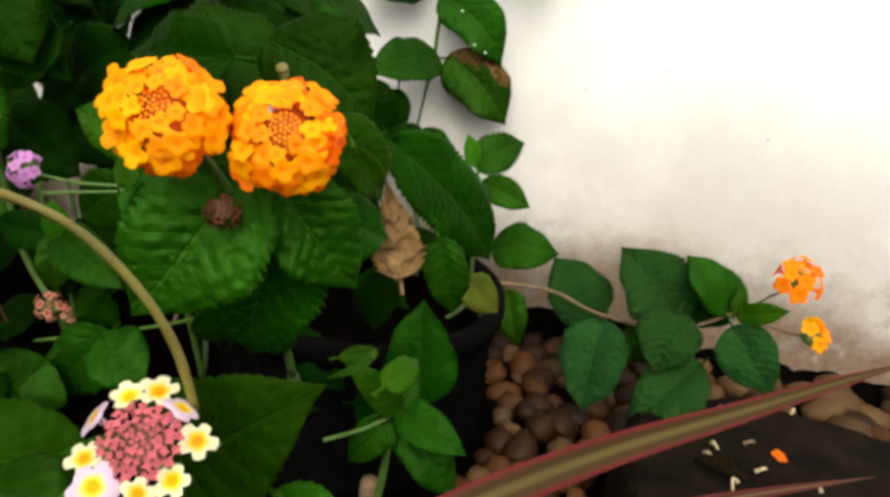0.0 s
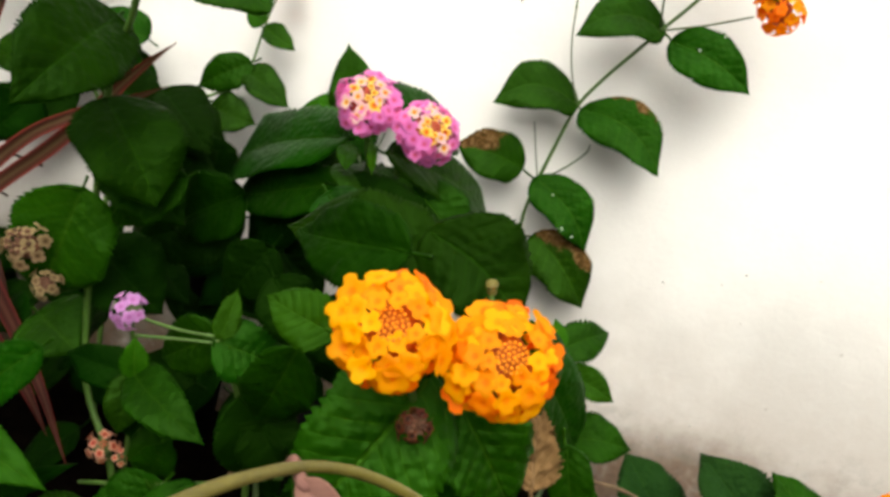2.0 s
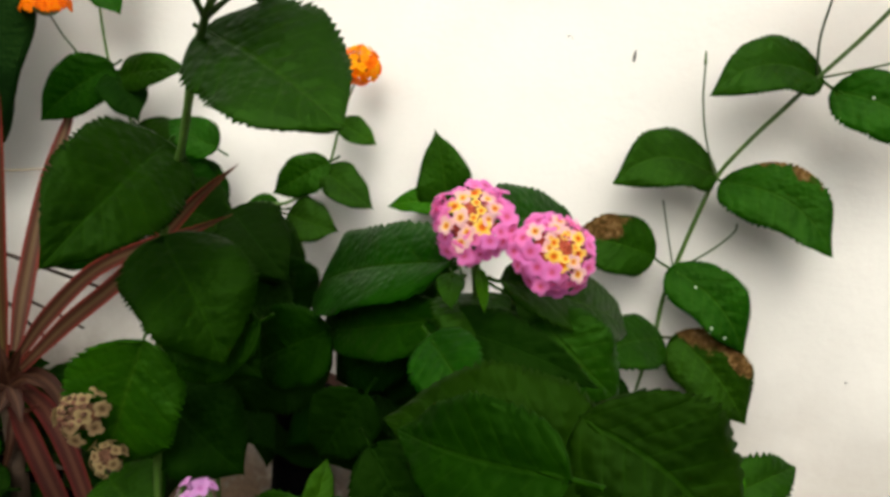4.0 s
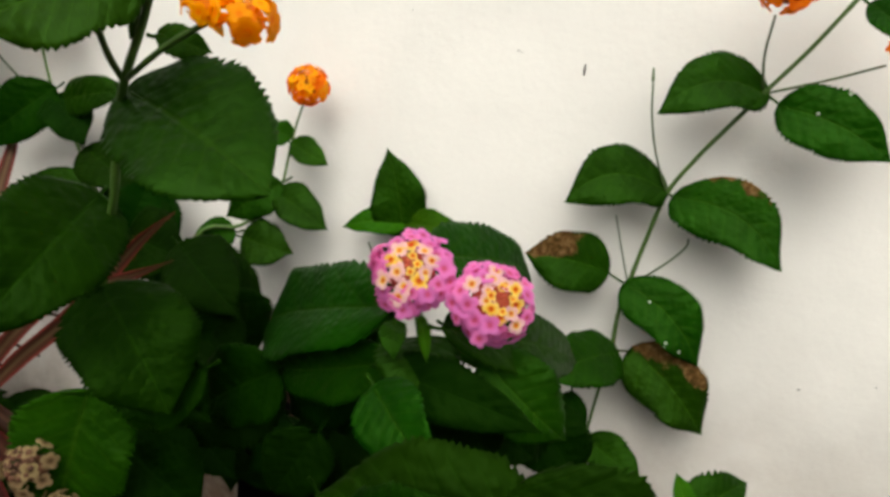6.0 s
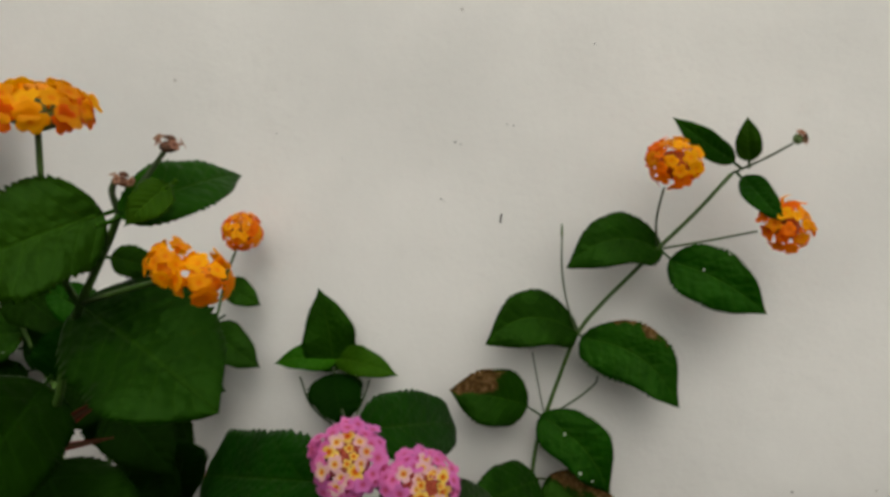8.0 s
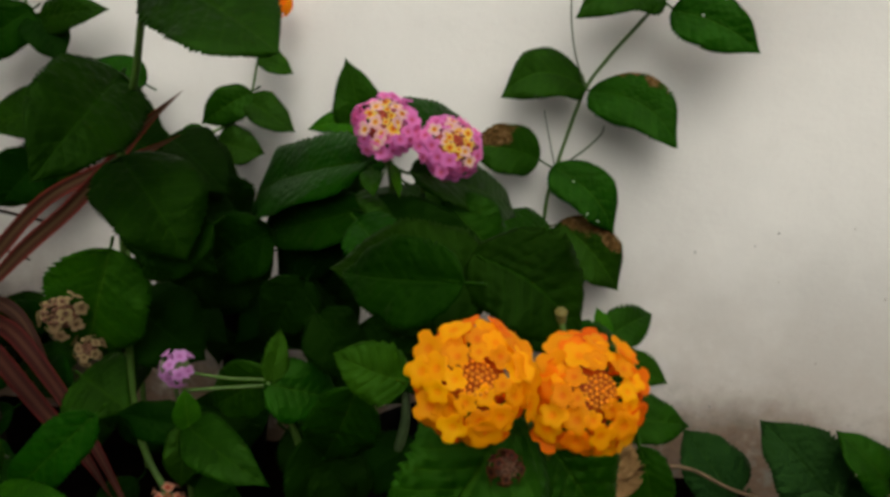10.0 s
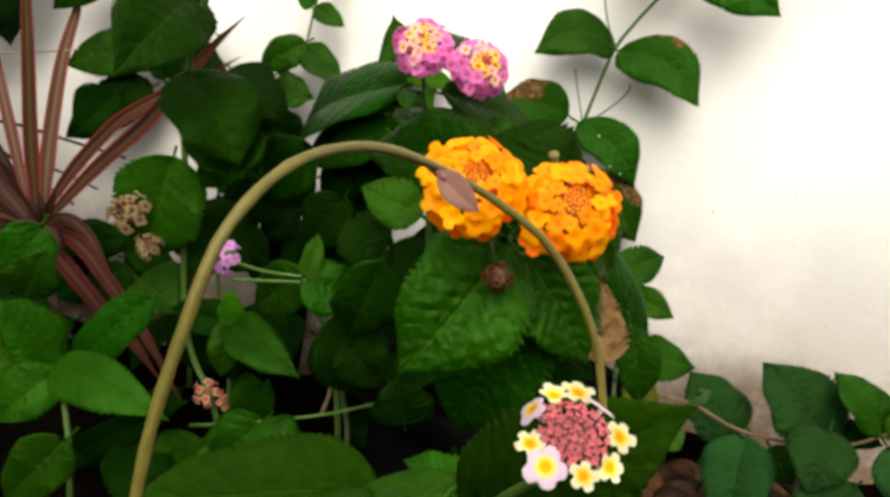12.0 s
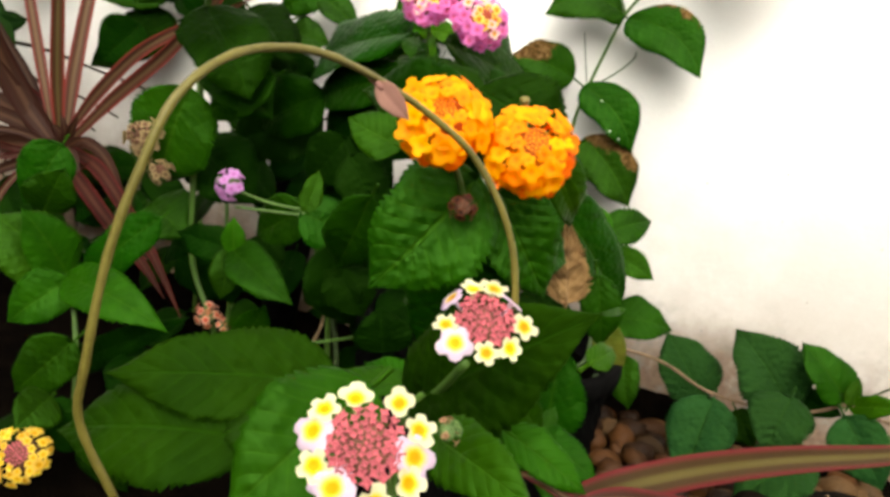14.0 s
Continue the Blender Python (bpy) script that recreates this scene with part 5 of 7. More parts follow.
leaf(cream, "mature", (-0.0394, 0.2150, 0.1254), (-0.0144, 0.1900, 0.1140), (-0.13, -0.52, 0.85), 0.0265, 0.06, 0.1)
leaf(cream, "young", (0.0393, 0.2400, 0.1474), (0.0457, 0.2500, 0.1506), (0.41, -0.51, 0.76), 0.0079, 0.06, 0.1)
stem(cream, [(-0.0011, 0.1650, 0.1471), (0.0017, 0.1800, 0.1317), (0.0039, 0.2000, 0.1043)], 0.0012, 0.0014, STEM_GREEN)
stem(cream, [(0.0108, 0.1900, 0.1587), (0.0038, 0.2100, 0.1411), (-0.0012, 0.2150, 0.1349), (-0.0056, 0.2250, 0.1159), (-0.0039, 0.2300, 0.0915)], 0.001, 0.0014, STEM_GREEN)
flower_head(cream, (0.0120, 0.1750, 0.1508), 0.0032, (0.68, -0.18, 0.71), [(70, "faded", 0.3, 1.2)], "green", 2, 0.14, 0.8)

# long arching stalk

arch = thing("arching_stalk", (-0.026, 0.130, 0.150), "long bare olive stalk arching over the flowers", "plant stalk")
stem(arch, [(-0.0248, 0.1280, 0.1522), (-0.0298, 0.1260, 0.1636), (-0.0290, 0.1250, 0.1727), (-0.0280, 0.1260, 0.1868), (-0.0261, 0.1280, 0.1982), (-0.0245, 0.1310, 0.2066), (-0.0225, 0.1380, 0.2120), (-0.0201, 0.1470, 0.2143), (-0.0165, 0.1570, 0.2144), (-0.0109, 0.1700, 0.2115), (-0.0040, 0.1780, 0.2074), (0.0038, 0.1820, 0.2022), (0.0108, 0.1840, 0.1939), (0.0155, 0.1850, 0.1848), (0.0183, 0.1850, 0.1745)], 0.00056, 0.0007, STEM_OLIVE)
leaf(arch, "bract", (-0.0111, 0.1670, 0.2112), (-0.0052, 0.1680, 0.2067), (0.23, -0.97, 0.09), 0.0039, 0.05, 0.3, label="small withered mauve bract", teeth=0.2)
leaf(arch, "mid", (0.0402, 0.2100, 0.1727), (0.0343, 0.2000, 0.1734), (0.77, -0.42, 0.48), 0.0017, 0.06, 0.1, teeth=0.2)

# tall lantana branch with heart-shaped leaves

tall = thing("lantana_branch", (-0.160, 0.440, -0.012), "tall lantana branch with large heart-shaped leaves and amber flowers", "lantana plant")
stem(tall, [(-0.1600, 0.4400, -0.0120), (-0.1710, 0.4360, 0.0330), (-0.1935, 0.4400, 0.0787), (-0.1888, 0.4180, 0.2147), (-0.1705, 0.3970, 0.2546), (-0.1604, 0.3840, 0.2792), (-0.1475, 0.3680, 0.2940), (-0.1376, 0.3620, 0.3123), (-0.1269, 0.3500, 0.3253)], 0.0020, 0.0011, STEM_GREEN)
stem(tall, [(-0.1475, 0.3680, 0.2940), (-0.1494, 0.3620, 0.3023), (-0.1518, 0.3550, 0.3206), (-0.1537, 0.3520, 0.3457)], 0.0011, 0.0009, STEM_GREEN)
stem(tall, [(-0.1269, 0.3500, 0.3253), (-0.1278, 0.3470, 0.3306), (-0.1261, 0.3450, 0.3345)], 0.0011, 0.0008, STEM_DARK)
stem(tall, [(-0.1269, 0.3500, 0.3253), (-0.1217, 0.3520, 0.3350), (-0.1160, 0.3520, 0.3442)], 0.0009, 0.0007, STEM_DARK)
stem(tall, [(-0.1460, 0.3670, 0.2948), (-0.1251, 0.3520, 0.3033), (-0.1070, 0.3430, 0.3103)], 0.0009, 0.0008, STEM_GREEN)
flower_head(tall, (-0.1539, 0.3520, 0.3512), 0.0145, (0.05, -0.3, 0.95), [(38, "amber", 0.28, 0.0), (72, "amber", 0.30, 0.0), (86, "amber orange", 0.32, 0.1)], "amber", 1, 0.09, 0.5)
flower_head(tall, (-0.1076, 0.3410, 0.3140), 0.0065, (-0.25, -0.8, 0.55), [(26, "amber", 0.40, 0.3), (66, "amber", 0.46, 0.3), (100, "amber", 0.42, 0.6)], "amber", 1, 0.08, 0.75, core="amber")
flower_head(tall, (-0.0975, 0.3410, 0.3112), 0.0080, (0.35, -0.75, 0.55), [(26, "amber", 0.40, 0.3), (66, "amber", 0.46, 0.3), (100, "amber", 0.42, 0.6)], "amber", 1, 0.08, 0.75, core="amber")
flower_head(tall, (-0.1155, 0.3520, 0.3452), 0.0044, (0.13, -0.16, 0.98), [(60, "faded", 0.36, 0.5)], "brown", 1, 0.16, 0.6, core="brown")
flower_head(tall, (-0.1240, 0.3450, 0.3344), 0.0035, (0.25, -0.24, 0.94), [(60, "faded", 0.36, 0.5)], "brown", 1, 0.16, 0.6, core="brown")
leaf(tall, "mid", (-0.1378, 0.3560, 0.3228), (-0.1685, 0.3380, 0.3031), (0.48, -0.78, 0.40), 0.0336, 0.06, 0.12, pointed=0.5)
leaf(tall, "mid", (-0.1234, 0.3480, 0.3258), (-0.1045, 0.3840, 0.3409), (0.34, -0.88, 0.33), 0.0177, 0.06, 0.12, pointed=0.66)
leaf(tall, "young", (-0.1142, 0.3500, 0.3338), (-0.1219, 0.3430, 0.3224), (0.31, -0.91, 0.28), 0.0110, 0.06, 0.12, pointed=0.9)
leaf(tall, "mid", (-0.1434, 0.3780, 0.3084), (-0.1298, 0.3850, 0.3057), (0.32, -0.88, 0.35), 0.0108, 0.06, 0.12)
leaf(tall, "mature", (-0.1496, 0.3750, 0.2908), (-0.0989, 0.3635, 0.2675), (0.19, -0.85, 0.50), 0.0450, 0.06, 0.12, pointed=0.5)
leaf(tall, "deep", (-0.1805, 0.4000, 0.2527), (-0.1854, 0.3530, 0.2160), (0.60, -0.73, 0.34), 0.0403, 0.06, 0.12, pointed=0.6)
leaf(tall, "deep", (-0.1851, 0.4140, 0.2162), (-0.1503, 0.4040, 0.1781), (0.48, -0.78, 0.40), 0.0468, 0.06, 0.12, pointed=0.58, label="glossy leaf")
leaf(tall, "deep", (-0.1487, 0.4200, 0.1896), (-0.1886, 0.4250, 0.1595), (0.41, -0.77, 0.49), 0.0297, 0.06, 0.12)
leaf(tall, "deep", (-0.1859, 0.4250, 0.1917), (-0.1451, 0.4250, 0.1676), (0.40, -0.78, 0.48), 0.0373, 0.06, 0.12)
leaf(tall, "young", (-0.1414, 0.3660, 0.3134), (-0.1422, 0.3620, 0.3052), (0.36, -0.87, 0.35), 0.0040, 0.06, 0.12)

# slender lantana stem against the wall

slender = thing("lantana_branch", (-0.200, 0.530, -0.012), "slender lantana stem with one orange flower head by the wall", "lantana plant")
stem(slender, [(-0.2000, 0.5300, -0.0120), (-0.2216, 0.5335, 0.0822), (-0.2313, 0.5500, 0.2041), (-0.2069, 0.5620, 0.2216), (-0.1970, 0.5660, 0.2291), (-0.1860, 0.5680, 0.2457), (-0.1820, 0.5680, 0.2672), (-0.1782, 0.5660, 0.2828), (-0.1726, 0.5620, 0.2968)], 0.0014, 0.0006, STEM_GREEN)
flower_head(slender, (-0.1704, 0.5600, 0.3051), 0.0116, (0.22, -0.65, 0.72), [(22, "amber", 0.24, 0.0), (48, "amber orange", 0.28, -0.1), (74, "orange amber", 0.29, -0.1), (100, "orange", 0.29, -0.05), (126, "orange", 0.27, 0.0)], "amber", 1, 0.1, 0.85, core="gap_shade")
leaf(slender, "mid", (-0.1795, 0.5660, 0.2722), (-0.1562, 0.5630, 0.2629), (0.35, -0.90, 0.26), 0.0160, 0.06, 0.12)
leaf(slender, "mature", (-0.1857, 0.5660, 0.2435), (-0.1526, 0.5620, 0.2256), (0.35, -0.88, 0.33), 0.0232, 0.06, 0.12)
leaf(slender, "mature", (-0.2031, 0.5620, 0.2152), (-0.1705, 0.5580, 0.2106), (0.35, -0.87, 0.36), 0.0274, 0.06, 0.12, teeth=1.6)
leaf(slender, "mature", (-0.1867, 0.5660, 0.2479), (-0.2175, 0.5620, 0.2254), (0.41, -0.85, 0.32), 0.0242, 0.06, 0.12)
leaf(slender, "mature", (-0.2108, 0.5620, 0.2173), (-0.2339, 0.5560, 0.2093), (0.41, -0.84, 0.35), 0.0207, 0.06, 0.12)
leaf(slender, "mid", (-0.1811, 0.5660, 0.2759), (-0.1932, 0.5630, 0.2807), (0.39, -0.89, 0.23), 0.0148, 0.06, 0.12)

# lantana stem on the far left by the wall

leftwall = thing("lantana_branch", (-0.240, 0.540, -0.012), "lantana stem with small orange flowers in front of the white wall", "lantana plant")
stem(leftwall, [(-0.2400, 0.5400, -0.0120), (-0.2453, 0.5360, 0.0929), (-0.2627, 0.5400, 0.1978), (-0.2815, 0.5600, 0.2023), (-0.3022, 0.5630, 0.2316), (-0.3182, 0.5650, 0.2586), (-0.3333, 0.5660, 0.2830), (-0.3432, 0.5660, 0.3141), (-0.3488, 0.5630, 0.3514)], 0.0018, 0.0007, STEM_GREEN)
stem(leftwall, [(-0.3338, 0.5660, 0.2837), (-0.3492, 0.5620, 0.2895), (-0.3629, 0.5600, 0.3005), (-0.3710, 0.5560, 0.3124)], 0.0007, 0.0006, STEM_DARK)
flower_head(leftwall, (-0.3412, 0.5600, 0.3640), 0.0129, (0.16, -0.7, 0.69), [(22, "amber", 0.24, 0.0), (48, "amber orange", 0.28, -0.1), (74, "orange amber", 0.29, -0.1), (100, "orange", 0.29, -0.05), (126, "orange", 0.27, 0.0)], "amber", 1, 0.1, 0.85, core="gap_shade")
flower_head(leftwall, (-0.3739, 0.5550, 0.3182), 0.0137, (-0.05, -0.25, 0.97), [(38, "amber", 0.28, 0.0), (72, "amber orange", 0.30, 0.0), (86, "orange", 0.32, 0.1)], "amber", 1, 0.1, 0.6)
leaf(leftwall, "mature", (-0.3240, 0.5640, 0.2828), (-0.2765, 0.5560, 0.2925), (0.55, -0.81, 0.21), 0.0237, 0.06, 0.12)
leaf(leftwall, "dark", (-0.1941, 0.4800, 0.2223), (-0.1579, 0.4700, 0.1977), (0.31, -0.80, 0.51), 0.0331, 0.06, 0.12)
leaf(leftwall, "mid", (-0.3555, 0.5640, 0.3598), (-0.3824, 0.5560, 0.3572), (0.60, -0.78, 0.20), 0.0115, 0.06, 0.12)
leaf(leftwall, "mature", (-0.3316, 0.5640, 0.3624), (-0.3138, 0.5560, 0.3535), (0.54, -0.82, 0.20), 0.0100, 0.06, 0.12)
leaf(leftwall, "mature", (-0.3470, 0.5640, 0.3343), (-0.3678, 0.5560, 0.3466), (0.58, -0.78, 0.24), 0.0202, 0.06, 0.12)
leaf(leftwall, "speckled", (-0.3455, 0.5640, 0.3349), (-0.3225, 0.5560, 0.3178), (0.55, -0.80, 0.26), 0.0208, 0.06, 0.12)
leaf(leftwall, "deep", (-0.3343, 0.5640, 0.2866), (-0.3771, 0.5560, 0.2482), (0.55, -0.75, 0.36), 0.0336, 0.06, 0.12, pointed=0.66)
leaf(leftwall, "dark", (-0.3315, 0.5640, 0.2826), (-0.3051, 0.5560, 0.2577), (0.51, -0.78, 0.36), 0.0288, 0.06, 0.12)
leaf(leftwall, "speckled", (-0.3050, 0.5640, 0.2266), (-0.3637, 0.5560, 0.2097), (0.51, -0.74, 0.44), 0.0366, 0.06, 0.12, pointed=0.66)
leaf(leftwall, "deep", (-0.3087, 0.5640, 0.2538), (-0.2636, 0.5560, 0.2330), (0.45, -0.79, 0.41), 0.0330, 0.06, 0.12, pointed=0.66)
leaf(leftwall, "dark", (-0.3017, 0.5640, 0.2017), (-0.3629, 0.5560, 0.1565), (0.49, -0.72, 0.50), 0.0382, 0.06, 0.12, pointed=0.66)
leaf(leftwall, "dark", (-0.2988, 0.5640, 0.2201), (-0.2499, 0.5560, 0.2388), (0.43, -0.79, 0.44), 0.0329, 0.06, 0.12)
# inner filler leaves; the dark skin carries the shade inside the bush
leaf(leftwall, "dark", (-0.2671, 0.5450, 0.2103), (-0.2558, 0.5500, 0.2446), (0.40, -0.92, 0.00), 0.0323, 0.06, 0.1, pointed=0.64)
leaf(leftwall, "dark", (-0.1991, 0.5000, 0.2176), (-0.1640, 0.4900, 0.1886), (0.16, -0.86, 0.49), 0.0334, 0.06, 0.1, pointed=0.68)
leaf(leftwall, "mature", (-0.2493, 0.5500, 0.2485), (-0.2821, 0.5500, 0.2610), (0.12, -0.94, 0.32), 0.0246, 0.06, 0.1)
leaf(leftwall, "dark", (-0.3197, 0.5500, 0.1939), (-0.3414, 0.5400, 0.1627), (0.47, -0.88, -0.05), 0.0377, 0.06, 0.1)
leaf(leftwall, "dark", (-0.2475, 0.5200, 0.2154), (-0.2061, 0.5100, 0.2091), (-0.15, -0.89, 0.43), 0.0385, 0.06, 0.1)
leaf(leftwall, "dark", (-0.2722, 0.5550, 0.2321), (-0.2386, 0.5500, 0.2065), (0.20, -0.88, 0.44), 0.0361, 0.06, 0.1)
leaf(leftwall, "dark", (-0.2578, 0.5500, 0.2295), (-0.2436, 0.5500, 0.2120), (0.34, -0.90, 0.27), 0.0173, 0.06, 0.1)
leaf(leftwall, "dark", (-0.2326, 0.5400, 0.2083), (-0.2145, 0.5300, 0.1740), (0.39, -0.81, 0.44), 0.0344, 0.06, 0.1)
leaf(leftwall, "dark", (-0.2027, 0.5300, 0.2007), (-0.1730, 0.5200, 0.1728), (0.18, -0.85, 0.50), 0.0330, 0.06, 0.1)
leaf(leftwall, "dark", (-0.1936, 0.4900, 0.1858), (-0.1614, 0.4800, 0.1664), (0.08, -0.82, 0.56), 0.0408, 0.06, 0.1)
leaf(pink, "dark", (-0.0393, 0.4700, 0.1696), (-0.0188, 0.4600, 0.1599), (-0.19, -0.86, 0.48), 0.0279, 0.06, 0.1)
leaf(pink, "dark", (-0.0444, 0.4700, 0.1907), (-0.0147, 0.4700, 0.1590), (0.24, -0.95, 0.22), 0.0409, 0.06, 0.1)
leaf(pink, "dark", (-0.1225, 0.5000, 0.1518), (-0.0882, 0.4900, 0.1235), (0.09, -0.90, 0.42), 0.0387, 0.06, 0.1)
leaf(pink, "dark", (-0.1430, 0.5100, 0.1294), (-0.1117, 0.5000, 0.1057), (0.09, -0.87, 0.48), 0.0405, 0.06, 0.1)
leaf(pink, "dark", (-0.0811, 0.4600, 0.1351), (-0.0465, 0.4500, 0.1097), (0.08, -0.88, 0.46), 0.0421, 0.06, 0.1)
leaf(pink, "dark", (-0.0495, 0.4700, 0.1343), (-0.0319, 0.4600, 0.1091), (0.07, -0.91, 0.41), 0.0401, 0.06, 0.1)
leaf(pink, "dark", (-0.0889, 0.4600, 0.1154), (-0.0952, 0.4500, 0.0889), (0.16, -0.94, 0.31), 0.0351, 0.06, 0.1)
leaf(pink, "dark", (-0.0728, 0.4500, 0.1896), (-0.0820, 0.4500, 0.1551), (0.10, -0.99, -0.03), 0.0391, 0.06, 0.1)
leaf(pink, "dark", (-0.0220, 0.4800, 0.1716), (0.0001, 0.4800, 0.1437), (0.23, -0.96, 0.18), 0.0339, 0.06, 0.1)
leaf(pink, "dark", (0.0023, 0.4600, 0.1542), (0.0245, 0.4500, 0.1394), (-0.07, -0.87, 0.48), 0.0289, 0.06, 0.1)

# low lantana stems at the back

low = thing("lantana_plant", (-0.139, 0.450, -0.001), "low lantana stems with a small lilac cluster and worn leaves", "lantana plant")
leaf(low, "mid", (-0.1965, 0.4200, 0.1706), (-0.2097, 0.4200, 0.1130), (0.37, -0.93, -0.08), 0.0487, 0.07, 0.1, label="green leaf with dried brown patches", pointed=0.64)
flower_head(low, (-0.2124, 0.4100, 0.1427), 0.0118, (-0.06, -0.89, 0.46), [(35, "tan", 0.3, 0.2), (75, "tan", 0.32, 0.3)], "brown", 2, 0.14, 0.8, "dried tan flower cluster", core="brown")
flower_head(low, (-0.2021, 0.4120, 0.1256), 0.0075, (0.36, -0.80, 0.49), [(40, "tan", 0.36, 0.3), (85, "tan", 0.36, 0.5)], "brown", 1, 0.16, 0.7, core="brown")
flower_head(low, (-0.1451, 0.3850, 0.1348), 0.0086, (-0.78, -0.56, 0.29), [(35, "lilac", 0.34, 0.5), (80, "lilac", 0.36, 0.5), (115, "lilac", 0.32, 0.8)], "green", 1, 0.1, 0.9)
stem(low, [(-0.1425, 0.3880, 0.1319), (-0.1268, 0.3950, 0.1281), (-0.1107, 0.4000, 0.1277)], 0.0007, 0.0008, STEM_GREEN)
stem(low, [(-0.1426, 0.3880, 0.1232), (-0.1264, 0.3950, 0.1238), (-0.1104, 0.4000, 0.1248)], 0.0008, 0.0008, STEM_GREEN)
stem(low, [(-0.1106, 0.4000, 0.1266), (-0.1028, 0.4100, 0.1050), (-0.0967, 0.4300, 0.0606), (-0.0941, 0.4500, -0.0056)], 0.0012, 0.002, STEM_GREEN)
leaf(low, "mid", (-0.1092, 0.4000, 0.1280), (-0.1089, 0.4100, 0.1488), (0.33, -0.85, 0.40), 0.0121, 0.06, 0.1)
leaf(low, "mature", (-0.1099, 0.4000, 0.1258), (-0.0783, 0.4100, 0.1190), (0.35, -0.84, 0.41), 0.0293, 0.06, 0.1, pointed=0.68)
leaf(low, "mature", (-0.1142, 0.4100, 0.1244), (-0.1450, 0.4200, 0.1006), (-0.30, -0.95, -0.02), 0.0276, 0.06, 0.1)
leaf(low, "mature", (-0.1556, 0.4200, 0.0887), (-0.1083, 0.4000, 0.0757), (-0.10, -0.70, 0.71), 0.0246, 0.06, 0.1, label="glossy leaf")
leaf(low, "young", (-0.1556, 0.4200, 0.0887), (-0.1583, 0.4200, 0.1084), (0.45, -0.89, 0.06), 0.0137, 0.06, 0.1)
leaf(low, "mature", (-0.1562, 0.4200, 0.0879), (-0.1549, 0.4100, 0.0606), (0.40, -0.85, 0.33), 0.0205, 0.06, 0.1)
leaf(low, "dark", (-0.1573, 0.4200, 0.0890), (-0.1931, 0.4200, 0.0913), (0.02, -0.93, 0.37), 0.0220, 0.06, 0.1)
stem(low, [(-0.1559, 0.4200, 0.0886), (-0.1588, 0.4300, 0.0473), (-0.1616, 0.4400, -0.0014)], 0.0011, 0.0014, STEM_GREEN)
flower_head(low, (-0.1717, 0.4300, 0.0403), 0.0086, (0.38, -0.62, 0.69), [(45, "salmon", 0.36, 0.6), (85, "salmon", 0.36, 0.8)], "red", 1, 0.1, 0.8)
flower_head(low, (-0.1615, 0.4300, 0.0368), 0.0043, (0.58, -0.41, 0.71), [(60, "salmon", 0.5, 0.6)], "red", 1, 0.1, 0.8)
leaf(low, "mature", (-0.1449, 0.4300, 0.0327), (-0.1314, 0.4200, 0.0620), (0.08, -0.93, -0.35), 0.0206, 0.06, 0.1, pointed=0.68)
leaf(low, "dark", (-0.1111, 0.4400, 0.0817), (-0.0757, 0.4300, 0.0651), (-0.01, -0.87, 0.50), 0.0352, 0.06, 0.1)
leaf(low, "dark", (-0.2006, 0.4500, 0.1381), (-0.1609, 0.4500, 0.1115), (0.29, -0.85, 0.43), 0.0455, 0.06, 0.1, pointed=0.68)
leaf(low, "mature", (-0.2284, 0.4500, 0.0929), (-0.1977, 0.4400, 0.0825), (-0.01, -0.74, 0.68), 0.0436, 0.06, 0.1)
leaf(low, "dark", (-0.2149, 0.4600, 0.0881), (-0.2412, 0.4600, 0.0794), (-0.04, -0.99, 0.13), 0.0211, 0.06, 0.1)
leaf(low, "mature", (-0.1440, 0.4400, 0.0474), (-0.1585, 0.4300, 0.0358), (0.33, -0.88, 0.34), 0.0220, 0.06, 0.1)
leaf(low, "mature", (-0.1337, 0.4200, 0.0347), (-0.1610, 0.4100, -0.0032), (0.06, -0.97, 0.22), 0.0373, 0.06, 0.1)
leaf(low, "mature", (-0.1311, 0.4100, 0.0372), (-0.1024, 0.4000, 0.0207), (0.16, -0.69, 0.71), 0.0323, 0.06, 0.1)
leaf(low, "mature", (-0.1566, 0.4000, 0.0250), (-0.1755, 0.3800, 0.0038), (0.41, -0.82, 0.40), 0.0405, 0.06, 0.1)
leaf(low, "dark", (-0.1607, 0.4200, 0.0832), (-0.1525, 0.4200, 0.0554), (0.59, -0.79, 0.18), 0.0206, 0.06, 0.1)
stem(low, [(-0.1759, 0.4200, 0.0241), (-0.1433, 0.4200, 0.0331), (-0.0989, 0.4200, 0.0473), (-0.0585, 0.4100, 0.0688)], 0.001, 0.0009, STEM_GREEN)
stem(low, [(-0.1061, 0.4400, 0.0371), (-0.1026, 0.4400, 0.0521), (-0.1029, 0.4400, 0.0696)], 0.0012, 0.0008, STEM_BROWN)
leaf(low, "dark", (-0.0719, 0.3600, 0.1131), (-0.0570, 0.3600, 0.0942), (0.32, -0.91, 0.26), 0.0267, 0.06, 0.1)
leaf(low, "dark", (-0.0444, 0.3600, 0.0815), (-0.0498, 0.3600, 0.1022), (0.27, -0.96, 0.07), 0.0279, 0.06, 0.1)

# bright young lantana at the edge

edge = thing("lantana_plant", (-0.216, 0.360, -0.019), "young bright green lantana shoots with a butter yellow cluster", "lantana plant")
leaf(edge, "mature", (-0.2732, 0.4200, 0.1222), (-0.2874, 0.4100, 0.0845), (0.42, -0.90, 0.08), 0.0312, 0.06, 0.1)
leaf(edge, "mid", (-0.2369, 0.3850, 0.0614), (-0.2709, 0.3700, 0.0906), (0.64, -0.64, 0.42), 0.0422, 0.06, 0.1)
leaf(edge, "mid", (-0.2246, 0.3750, 0.0640), (-0.1563, 0.3600, 0.0589), (-0.11, -0.71, 0.69), 0.0270, 0.12, 0.1)
